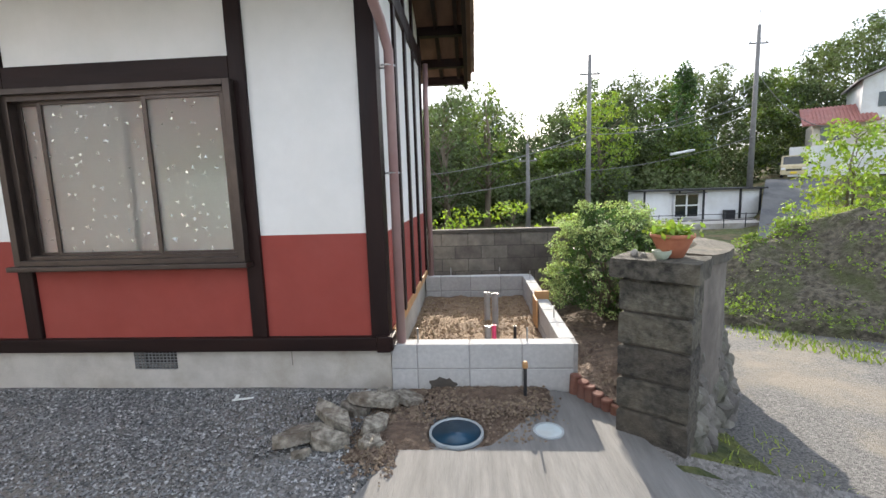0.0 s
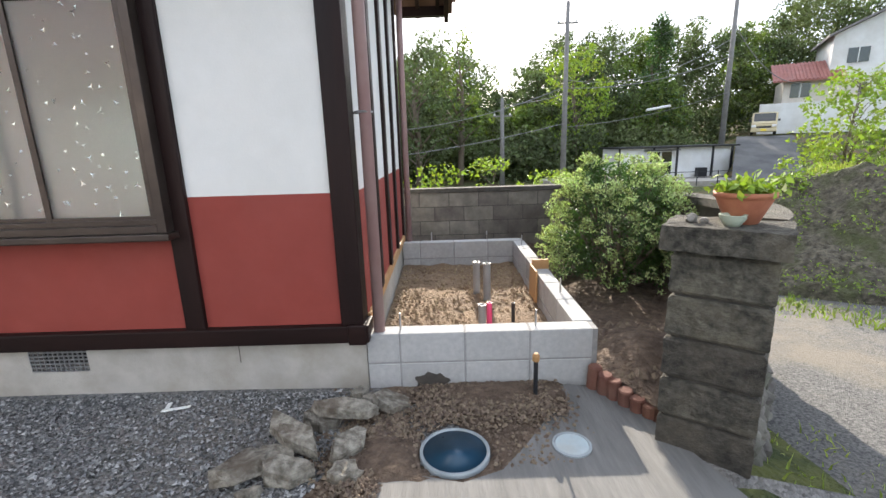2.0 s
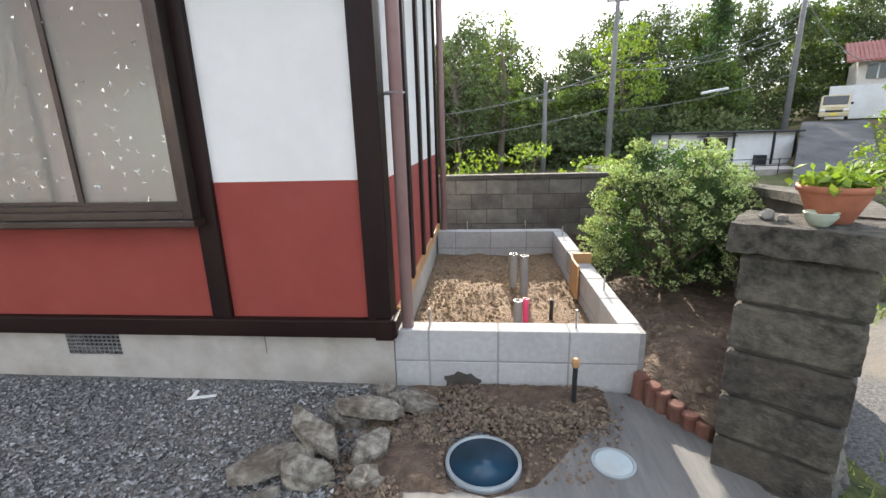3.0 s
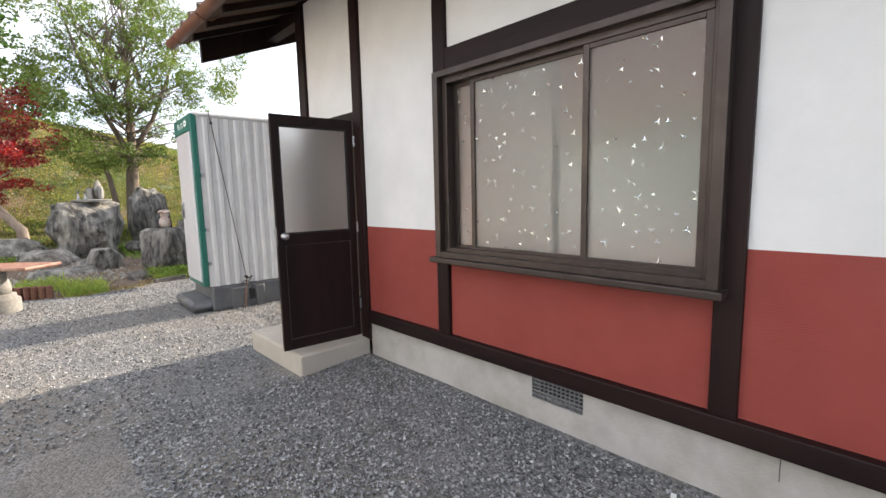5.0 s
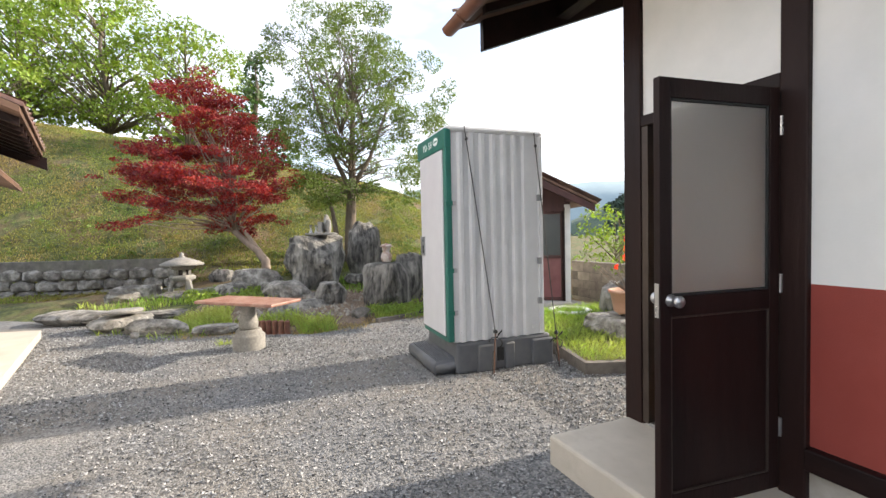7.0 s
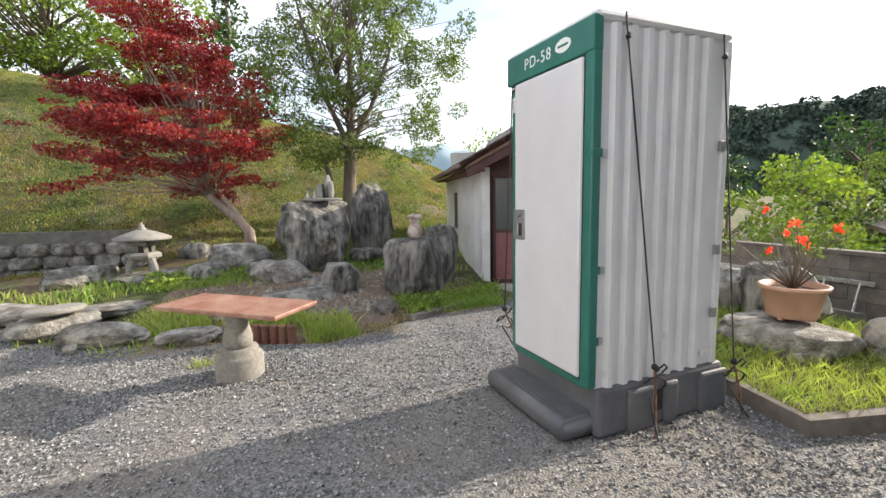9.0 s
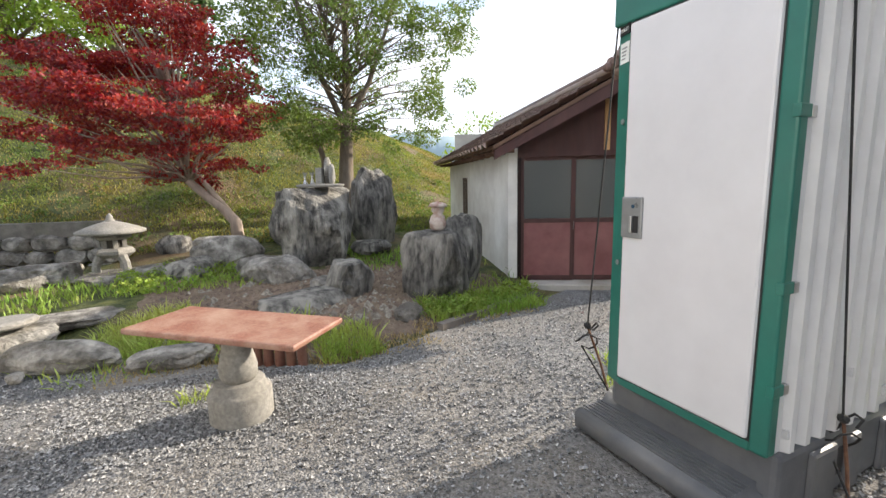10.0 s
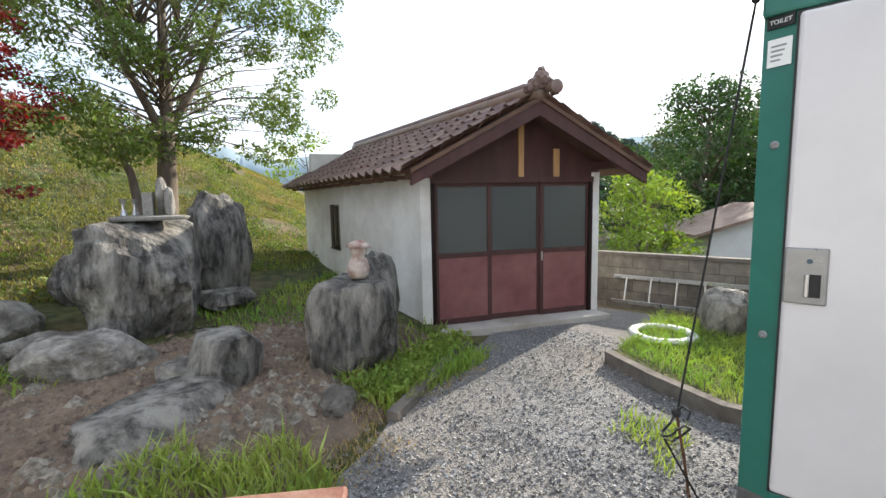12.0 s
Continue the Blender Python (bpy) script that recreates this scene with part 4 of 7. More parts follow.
# drain basin, its hole and the small lid
basin = thing("drain_basin", (-0.13, 2.52, 0), 0, "open round drain basin of dark blue plastic", "drain")
part("well", lathe([(0.156, 0.016), (0.150, 0.012), (0.142, -0.10), (0.132, -0.42), (0.0, -0.43)], 40), M_blue, basin, "", True)
part("collar", lathe([(0.150, 0.0), (0.152, 0.022), (0.156, 0.025), (0.160, 0.020), (0.164, 0.024), (0.168, 0.020), (0.170, -0.02)], 40), M_rim, basin, "pale grey plastic rim", True)
lid = thing("inspection_lid", (0.43, 2.53, 0.018), 0, "small round pale blue inspection lid in concrete", "lid")
part("ring", lathe([(0.092, 0), (0.092, 0.012), (0.080, 0.014), (0.078, 0.008)], 32), M_rim, lid)
part("cover", lathe([(0.078, 0.0), (0.077, 0.011), (0.03, 0.012), (0, 0.012)], 32), M_bluelid, lid)

# pile of broken concrete
def broken_slab(long, wide, thick, seed):
    """An angular piece of a broken slab, its base at z = 0."""
    r = random.Random(seed)
    n = r.choice((5, 6, 7))
    rim_ = []
    for i in range(n):
        a = 2 * math.pi * (i + r.uniform(-0.28, 0.28)) / n
        q = r.uniform(0.82, 1.12)
        rim_.append((long * 0.55 * q * math.cos(a), wide * 0.58 * q * math.sin(a)))
    bm = prism(rim_, 0.0, thick)
    for v in bm.verts:
        if v.co.z > 0:
            v.co.x *= r.uniform(0.84, 1.0)
            v.co.y *= r.uniform(0.80, 1.0)
            v.co.z *= r.uniform(0.75, 1.15)
    bmesh.ops.triangulate(bm, faces=[f for f in bm.faces if len(f.verts) > 4])
    bmesh.ops.bevel(bm, geom=bm.edges[:], offset=0.002, segments=1, affect="EDGES")
    bmesh.ops.triangulate(bm, faces=bm.faces[:])
    bmesh.ops.subdivide_edges(bm, edges=bm.edges[:], cuts=3, use_grid_fill=True)
    for v in bm.verts:
        v.co += Vector((noise.noise(v.co * 38), noise.noise(v.co * 38 + Vector((7, 0, 0))), noise.noise(v.co * 30 + Vector((0, 9, 0))))) * 0.005
    return bm


SLABS = [(-1.08, 2.40, 0.02, 0.27, 0.15, 0.06, 52, -14, 6), (-0.915, 2.57, 0.075, 0.34, 0.12, 0.055, -34, 8, 12), (-0.87, 2.37, 0.015, 0.24, 0.12, 0.075, -4, 4, 3),
         (-0.69, 2.74, 0.09, 0.30, 0.10, 0.05, 8, 4, 8), (-0.645, 2.54, 0.03, 0.20, 0.11, 0.055, 52, 18, 5), (-0.63, 2.37, 0.01, 0.13, 0.09, 0.05, 40, 6, 0),
         (-0.475, 2.90, 0.03, 0.20, 0.15, 0.04, 30, 6, 16), (-0.66, 2.97, 0.02, 0.10, 0.08, 0.06, 20, 0, 0), (-0.60, 2.90, 0.02, 0.11, 0.06, 0.06, 50, 0, 10),
         (-0.82, 2.76, 0.04, 0.22, 0.13, 0.055, 25, 14, 4), (-1.01, 2.27, 0.0, 0.11, 0.06, 0.04, 30, 0, 0), (-0.57, 2.36, 0.0, 0.07, 0.06, 0.04, 10, 0, 0), (-0.96, 2.45, 0.0, 0.20, 0.13, 0.06, -20, 0, 5)]
for k, (x, y, z, a, b, c, turn, tx, ty) in enumerate(SLABS):
    bm = broken_slab(a * 1.08, b * 1.1, c * 1.1, k + 21)
    ob = single("concrete_lump", bm, M_rubble, "jagged lump of broken concrete lying on gravel", "rubble", group="pile of broken concrete")
    ob.matrix_basis = pose(x, y, z, tx, ty, turn)

scrap = thing("plastic_scrap", (-1.70, 2.90, 0.035), 15, "torn white plastic scrap lying on the gravel", "litter")
part("strip", box(-0.06, 0.09, -0.012, 0.012, 0, 0.006, 0.002), M_text, scrap)
part("strip", box(-0.045, -0.02, -0.01, 0.07, 0.003, 0.010, 0.002), M_text, scrap)

# ---- gate pillar and garden wall ----
pillar = thing("gate_pillar", (0.835, 2.555, -0.22), -37.0, "weathered mossy concrete-block gate pillar", "pillar")
PW, PD = 0.385, 0.25
pr = random.Random(4)
for k in range(6):
    z = 0.0 + k * 0.198
    bm = bmesh.new()
    box(0, PW, 0, PD, z, z + 0.184, 0, bm)
    bmesh.ops.subdivide_edges(bm, edges=bm.edges[:], cuts=13, use_grid_fill=True)
    for v in bm.verts:
        d = Vector((v.co.x - PW / 2, v.co.y - PD / 2, 0)).normalized()
        split = noise.noise(v.co * 7 + Vector((0, 0, k * 5))) * 0.005 + noise.noise(v.co * 22) * 0.003 - max(0.0, noise.noise(v.co * 48) - 0.2) * 0.012
        e = 0.014 if min(v.co.z - z, z + 0.184 - v.co.z) < 0.004 else 0.0
        v.co += d * (split - e)
    part("block", bm, M_oldblock, pillar)
part("joint", box(0.022, PW - 0.022, 0.022, PD - 0.022, 0, 1.2), M_dirtjoint, pillar)
bm = box(-0.04, PW + 0.03, -0.04, PD + 0.03, 1.19, 1.295, 0)
bmesh.ops.subdivide_edges(bm, edges=bm.edges[:], cuts=14, use_grid_fill=True)
for v in bm.verts:
    v.co += Vector((noise.noise(v.co * 9), noise.noise(v.co * 9 + Vector((5, 0, 0))), noise.noise(v.co * 11) * 0.6)) * 0.010 + Vector((0, 0, noise.noise(v.co * 45) * 0.006))
part("cap", bm, M_oldblock, pillar, "mossy pitted concrete cap")


def ribbon(path, w, z0, z1, bm=None):
    """A wall along a curved path, w thick."""
    bm = bm or bmesh.new()
    rows_ = []
    for i, (x, y) in enumerate(path):
        a, b = path[max(i - 1, 0)], path[min(i + 1, len(path) - 1)]
        n = Vector((-(b[1] - a[1]), b[0] - a[0], 0)).normalized() * w / 2
        zt = z1(i / (len(path) - 1)) if callable(z1) else z1
        zb = z0(i / (len(path) - 1)) if callable(z0) else z0
        rows_.append([bm.verts.new((x + n.x * s, y + n.y * s, z)) for s, z in ((1, zb), (-1, zb), (-1, zt), (1, zt))])
    for a, b in zip(rows_, rows_[1:]):
        for k in range(4):
            bm.faces.new((a[k], a[(k + 1) % 4], b[(k + 1) % 4], b[k]))
    bm.faces.new(rows_[0][::-1])
    bm.faces.new(rows_[-1])
    return bm


def curve_points(keys, n):
    """Points on a smooth curve through keys."""
    out = []
    k = [keys[0]] + list(keys) + [keys[-1]]
    for i in range(1, len(k) - 2):
        for s in range(n):
            t = s / n
            q = []
            for a, b, c, d in zip(k[i - 1], k[i], k[i + 1], k[i + 2]):
                q.append(0.5 * (2 * b + (c - a) * t + (2 * a - 5 * b + 4 * c - d) * t * t + (3 * b - a - 3 * c + d) * t ** 3))
            out.append(tuple(q))
    out.append(tuple(keys[-1]))
    return out


ring = curve_points([(1.30, 2.72), (1.58, 3.05), (1.88, 3.55), (2.02, 4.1), (2.0, 4.8), (1.85, 5.5), (1.62, 6.1), (1.5, 6.45)], 8)
single("garden_wall", ribbon(ring, 0.16, -0.9, lambda u: 1.0 - 0.22 * u), M_oldwall, "low curved concrete garden wall, dark with age", "wall", "structure")
single("garden_wall_coping", ribbon(ring, 0.24, lambda u: 1.003 - 0.22 * u, lambda u: 1.065 - 0.22 * u), M_oldblock, "rough mossy coping on the curved wall", "coping", "structure")
# leaning dark stones on the lane side
batter = thing("stone_revetment", (0, 0, 0), 0, "leaning dark stone facing under the garden wall", "stone facing")
sr = random.Random(8)
outer = curve_points([(1.26, 2.55), (1.58, 3.0), (1.95, 3.5), (2.16, 4.1), (2.18, 4.8), (2.05, 5.5)], 11)
for i in range(0, len(outer) - 1):
    (x, y), (x2, y2) = outer[i], outer[i + 1]
    n = Vector((y2 - y, -(x2 - x), 0)).normalized()
    for j in range(6):
        up = j / 6
        z = -0.62 + j * 0.19 + sr.uniform(-0.03, 0.03)
        if z > 0.5:
            continue
        c = Vector((x, y, 0)) + n * (0.20 * (1 - up) - 0.10)
        ob = part("stone", rock((0.15 * sr.uniform(0.9, 1.3), 0.15 * sr.uniform(0.8, 1.2), 0.16 * sr.uniform(0.9, 1.3)), i * 9 + j, 0.25, 2, 0.75), M_cobble, batter)
        ob.matrix_basis = pose(c.x, c.y, z, sr.uniform(-15, 15), sr.uniform(-15, 15), sr.uniform(0, 180))
# block wall behind the footing
bwall = thing("block_wall", (0, 6.5, 0), 0, "old grey-brown concrete-block wall with coping", "wall", kind="structure")
bw_mesh = {}
for row in range(5):
    z = -0.12 + row * 0.19
    x = -3.2 + (0.195 if row % 2 else 0)
    while x < 1.75:
        if "b" not in bw_mesh:
            b_ = box(0.004, 0.386, 0, 0.12, 0.004, 0.186, 0.004)
            me = bpy.data.meshes.new("block")
            b_.to_mesh(me)
            b_.free()
            me.materials.append(M_oldwall)
            bw_mesh["b"] = me
        ob = new("block", bw_mesh["b"])
        ob.parent = bwall
        ob.location = (x, pr.uniform(0, 0.004), z)
        x += 0.39
part("joint", box(-3.2, 1.9, 0.006, 0.115, -0.2, 0.825), M_dirtjoint, bwall)
part("coping", box(-3.2, 2.0, -0.02, 0.14, 0.83, 0.885, 0.006), M_dirtjoint, bwall, "dark coping course")

# brick-red edging logs between the bed and the concrete
for k in range(6):
    u = k / 5
    x, y = 0.70 + 0.20 * u, 3.04 - 0.30 * u
    bm = lathe([(0.040, -0.08), (0.041, 0.150), (0.034, 0.158), (0, 0.159)], 12)
    ob = single("edging_post", bm, M_log, "short brick-red edging post in the bed", "edging", group="row of edging posts")
    ob.matrix_basis = pose(x, y, 0.0 - 0.015 * k, 4 * math.sin(k * 2.3), 3 * math.cos(k), 0)
# earth of the planting bed
bv, bf = [], []
n1, n2 = 22, 40
for j in range(n2):
    y = 2.62 + 3.9 * j / (n2 - 1)
    xa = 0.735 if y > 3.1 else 0.72 + (3.1 - y) * 0.5
    xb = 1.18 + 0.9 * smooth(2.75, 4.0, y) - 0.4 * smooth(5, 6.4, y)
    for i in range(n1):
        x = xa + (xb - xa) * i / (n1 - 1)
        bv.append((x, y, 0.10 + 0.05 * noise.noise(Vector((x * 3, y * 3, 9))) + 0.10 * math.exp(-((x - 1.1) ** 2 + (y - 3.3) ** 2) / 0.10)))
for j in range(n2 - 1):
    for i in range(n1 - 1):
        bf.append((j * n1 + i, j * n1 + i + 1, (j + 1) * n1 + i + 1, (j + 1) * n1 + i))
tagged(raw("bed_soil", bv, bf, M_soil, smooth=True), "brown turned earth of the planting bed", "soil", kind="structure")

# pots on the pillar cap
big = thing("flower_pot", (1.125, 2.56, 1.072), 0, "terracotta bowl pot with a leafy plant on the pillar", "flower pot")
part("bowl", lathe([(0.055, 0.0), (0.062, 0.004), (0.105, 0.105), (0.108, 0.112), (0.116, 0.114), (0.116, 0.135), (0.106, 0.135), (0.10, 0.11)], 36), M_terra, big, "", True)
part("soil", lathe([(0.0, 0.115), (0.10, 0.112)], 24), M_soil, big)
prg = np.random.default_rng(9)
cs = np.stack([prg.normal(0, 0.055, 260), prg.normal(0, 0.055, 260), 0.13 + np.abs(prg.normal(0, 0.03, 260))], 1)
leaves_mesh("leaves", cs, cs - np.array([0, 0, 0.05]), 0.045, prg, M_leaf_bright, big, "light green fleshy leaves")
small = thing("small_pot", (1.04, 2.49, 1.072), 0, "small pale green glazed bowl on the pillar", "pot")
part("bowl", lathe([(0.025, 0), (0.030, 0.004), (0.050, 0.035), (0.048, 0.045), (0.052, 0.05), (0.044, 0.05), (0.04, 0.03), (0, 0.03)], 28), M_celadon, small, "", True)
for x, y, s in ((0.93, 2.60, 0.05), (0.97, 2.57, 0.035)):
    single("stone_chip", rock((s, s * 1.2, s), int(s * 500), 0.3, 2), M_stone_pale, "pale stone chip lying on the pillar cap", "stone").matrix_basis = pose(x, y, 1.07)

# ---- shrub in the bed ----
def twigs(base, tips, r0, rng_, bm=None, bend=0.15):
    bm = bm or bmesh.new()
    for tip in tips:
        b, t = Vector(base), Vector(tip)
        mid = b.lerp(t, 0.5) + Vector(rng_.normal(0, bend, 3)) * (t - b).length * 0.4
        tube([b, b.lerp(mid, 0.6), mid, mid.lerp(t, 0.6), t], [r0, r0 * 0.8, r0 * 0.6, r0 * 0.4, r0 * 0.2], bm, 6)
    return bm


shrub = thing("garden_shrub", (1.45, 4.75, 0.08), 0, "rounded evergreen shrub with pale young leaves", "shrub")
srg = np.random.default_rng(12)
tips = [(srg.uniform(-0.5, 0.5), srg.uniform(-0.45, 0.45), srg.uniform(0.5, 1.1)) for _ in range(34)]
part("branchwork", twigs((0, 0, 0), tips, 0.018, srg), M_bark, shrub, "thin brown branches", True)
inner, shoots = [], []
for k in range(300):
    a, h = srg.uniform(0, 6.28), srg.uniform(0.10, 1.18)
    lump = 1 + 0.22 * noise.noise(Vector((math.cos(a) * 1.6, math.sin(a) * 1.6, h * 2.2)))
    rr = 0.60 * math.sqrt(max(0.05, 1 - ((h - 0.48) / 0.74) ** 2)) * lump
    q = rr * srg.uniform(0.45, 0.92)
    inner.append((q * math.cos(a), q * math.sin(a), h * 0.97, srg.uniform(0.06, 0.11)))
    for _ in range(2):
        b_ = a + srg.normal(0, 0.25)
        q = rr * srg.uniform(0.88, 1.14)
        shoots.append((q * math.cos(b_), q * math.sin(b_), h + srg.uniform(-0.03, 0.09), srg.uniform(0.028, 0.06)))
# inner leaves take a darker green that paints the shade in the crown's gaps
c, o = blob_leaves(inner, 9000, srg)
leaves_mesh("crown", c, o, 0.030, srg, M_leaf_dark, shrub, "inner leaves coloured dark for the shaded gaps")
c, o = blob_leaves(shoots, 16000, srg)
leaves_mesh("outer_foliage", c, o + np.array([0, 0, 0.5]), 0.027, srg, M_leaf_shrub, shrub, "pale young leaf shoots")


def tuft_field(name, spots, count, tall, m, label, seed, wide=0.008, clump=0.0):
    """Grass blades as bent triangles over boxes (x0, x1, y0, y1), standing on the ground."""
    r = np.random.default_rng(seed)
    tris = []
    areas = np.array([(b - a) * (d - c) for a, b, c, d in spots])
    for (a, b, c, d), share in zip(spots, areas / areas.sum()):
        k = int(count * share)
        x, y = r.uniform(a, b, k), r.uniform(c, d, k)
        for px, py in zip(x, y):
            if clump and noise.noise(Vector((px * 0.7, py * 0.7, seed))) < clump:
                continue
            pz = height(px, py)
            h = tall * r.uniform(0.4, 1.25)
            t = r.uniform(0, 6.28)
            lean = r.normal(0, 0.45, 2) * h
            w = wide * r.uniform(0.6, 1.4)
            dx, dy = math.cos(t) * w, math.sin(t) * w
            p0, p1 = (px - dx, py - dy, pz - 0.01), (px + dx, py + dy, pz - 0.01)
            mx, my = px + lean[0] * 0.4, py + lean[1] * 0.4
            q0, q1 = (mx - dx * 0.7, my - dy * 0.7, pz + h * 0.6), (mx + dx * 0.7, my + dy * 0.7, pz + h * 0.6)
            tip = (px + lean[0], py + lean[1], pz + h * 0.95)
            tris += [(p0, p1, q1), (p0, q1, q0), (q0, q1, tip)]
    return tagged(triangles_mesh(name, np.array(tris), m), label, "grass", kind="stuff")

# ---- portable toilet ----
wc = thing("portable_toilet", (-7.74, 2.56, 0), -2.5, "white portable toilet cabin with green frame on a grey base", "portable toilet")
HW = 0.455
bm = box(-0.47, 0.47, 0.07, 1.20, 0.0, 0.335, 0.03)
part("base", bm, M_greybase, wc, "grey moulded plastic base")
for y0, y1 in ((0.30, 0.52), (0.62, 0.74), (0.95, 1.22)):
    part("base_rib", box(0.455, 0.495, y0, y1, 0.0, 0.29, 0.02), M_greybase, wc)
# flat black plate paints the shade of a recess; nothing is cut in
part("base_recess", box(0.468, 0.474, 0.53, 0.61, 0.10, 0.24), M_rubber, wc)
step_b = bmesh.new()
prof = [(0.10, 0.0), (-0.13, 0.0), (-0.165, 0.03), (-0.17, 0.10), (-0.15, 0.135), (0.05, 0.150), (0.10, 0.20)]
lo = [step_b.verts.new((-0.55, y, z)) for y, z in prof]
hi = [step_b.verts.new((0.42, y, z)) for y, z in prof]
for i in range(len(prof)):
    j = (i + 1) % len(prof)
    step_b.faces.new((lo[i], lo[j], hi[j], hi[i]))
step_b.faces.new(lo[::-1])
step_b.faces.new(hi)
bmesh.ops.recalc_face_normals(step_b, faces=step_b.faces[:])
bmesh.ops.bevel(step_b, geom=[e for e in step_b.edges if abs(e.verts[0].co.x - e.verts[1].co.x) < 0.01], offset=0.03, segments=3, affect="EDGES")
part("step", step_b, M_greybase, wc, "ribbed grey step", True)
for k in range(7):
    part("tread_rib", box(-0.51, 0.38, -0.115 + k * 0.024, -0.105 + k * 0.024, 0.138 + k * 0.0018, 0.146 + k * 0.0018), M_greybase, wc)


def corrugated(x, out, y0, y1, z0, z1, pitch=0.125):
    bm = bmesh.new()
    pts, y, deep = [], y0, 0.030 * out
    pts.append((0.0, y0))
    y = y0 + 0.07
    while y + pitch < y1:
        pts += [(0.0, y), (deep, y + 0.018), (deep, y + 0.055), (0.0, y + 0.073)]
        y += pitch
    pts.append((0.0, y1))
    low = [bm.verts.new((x + d, yy, z0)) for d, yy in pts]
    top = [bm.verts.new((x + d, yy, z1)) for d, yy in pts]
    for i in range(len(pts) - 1):
        q = (low[i], low[i + 1], top[i + 1], top[i])
        bm.faces.new(q if out > 0 else q[::-1])
    return bm


part("side_panel", corrugated(HW - 0.014, 1, 0.05, 1.10, 0.335, 2.50), M_panel, wc, "ribbed grey-white plastic side panel")
part("side_panel", corrugated(-HW + 0.014, -1, 0.05, 1.12, 0.335, 2.50), M_panel, wc, "ribbed grey-white plastic side panel")
part("back_panel", box(-HW, HW, 1.10, 1.12, 0.335, 2.50, 0.008), M_panel, wc)
part("core", box(-HW + 0.03, HW - 0.03, 0.03, 1.09, 0.34, 2.50), M_panel, wc)
part("corner_strip", box(HW - 0.02, HW + 0.008, 1.075, 1.125, 0.335, 2.50, 0.006), M_panel, wc)
part("jamb", box(HW - 0.072, HW + 0.006, -0.012, 0.055, 0.345, 2.345, 0.012), M_green, wc, "dark green front frame")
part("jamb", prism([(-0.345, 0.06), (-HW - 0.004, 0.06), (-HW - 0.004, 0.028), (-0.345, -0.003)], 0.345, 2.345), M_green, wc, "dark green front frame")
part("header", box(-HW - 0.008, HW + 0.008, -0.016, 0.056, 2.335, 2.535, 0.012), M_green, wc, "dark green header")
part("bottom_rail", box(-0.35, HW - 0.07, -0.008, 0.05, 0.34, 0.385, 0.006), M_green, wc)
part("door_panel", box(-0.345, HW - 0.077, -0.026, 0.01, 0.395, 2.325, 0.014), M_door, wc, "smooth white door")
part("door_gap", box(-0.353, HW - 0.069, -0.010, 0.012, 0.387, 2.333), M_rubber, wc)
roof_cap = box(-HW - 0.012, HW + 0.012, 0.0, 1.135, 2.50, 2.565, 0.03)
part("roof_cap", roof_cap, M_panel, wc, "pale plastic roof")
plate = part("latch_plate", box(-0.343, -0.208, -0.038, -0.012, 1.215, 1.435, 0.006), M_plate, wc, "grey latch plate with a slot handle")
part("slot", box(-0.270, -0.228, -0.0405, -0.037, 1.245, 1.335, 0.001), M_rubber, plate)
part("pull", box(-0.278, -0.262, -0.051, -0.038, 1.245, 1.335, 0.004), M_steel, plate, "pale pull grip")
part("indicator", lathe([(0.010, 0), (0.010, 0.003), (0, 0.003)], 14), M_blue, plate).matrix_basis = pose(-0.265, -0.038, 1.385, 90, 0, 0)
for z in (0.62, 1.06, 1.75):
    part("hinge", box(HW - 0.02, HW + 0.012, -0.016, 0.060, z, z + 0.05, 0.004), M_green, wc)
    part("hinge_tab", box(HW - 0.012, HW + 0.012, 0.062, 0.095, z, z + 0.045, 0.003), M_steel, wc)
    part("corner_tab", box(HW - 0.005, HW + 0.016, 1.05, 1.10, z + 0.05, z + 0.12, 0.003), M_plate, wc)
for z in (1.06, 1.84):
    part("screw", lathe([(0.016, 0), (0.016, 0.004), (0.008, 0.006), (0, 0.004)], 14), M_plate, wc).matrix_basis = pose(-0.40, 0.010, z, 90, 0, -16)
for y0, z0 in ((0.62, 0.58), (0.12, 0.40), (0.98, 0.40), (1.05, 2.38)):
    part("fixing_plate", box(HW - 0.01, HW + 0.012, y0, y0 + 0.07, z0, z0 + 0.045, 0.003), M_panel, wc)


def lettering(words, size, m, parent, at, name="lettering", wide=1.0):
    cu = bpy.data.curves.new(name, "FONT")
    cu.body, cu.size, cu.extrude, cu.align_x, cu.align_y = words, size, 0.0008, "CENTER", "CENTER"
    cu.space_character = wide
    cu.materials.append(m)
    ob = new(name, cu)
    ob.parent = parent
    ob.matrix_basis = at
    return ob


lettering("PD-58", 0.105, M_text, wc, pose(-0.08, -0.0178, 2.43, 90, 0, 0), wide=1.15)
part("round_mark", lathe([(0.075, 0), (0.075, 0.002), (0, 0.002)], 28, squash=0.55), M_text, wc, "white oval mark").matrix_basis = pose(0.19, -0.0165, 2.44, 90, 0, 0)
part("round_mark_bar", box(0.14, 0.24, -0.0195, -0.0185, 2.432, 2.447), M_green, wc)
SLANT = pose(-0.402, 0.010, 0, 0, 0, -16.5)
sign = part("sign", box(-0.046, 0.046, -0.008, 0.0, 2.29, 2.42), M_rubber, wc, "black toilet sign")
sign.matrix_basis = SLANT
lettering("TOILET", 0.023, M_text, sign, pose(0, -0.009, 2.312, 90, 0, 0))
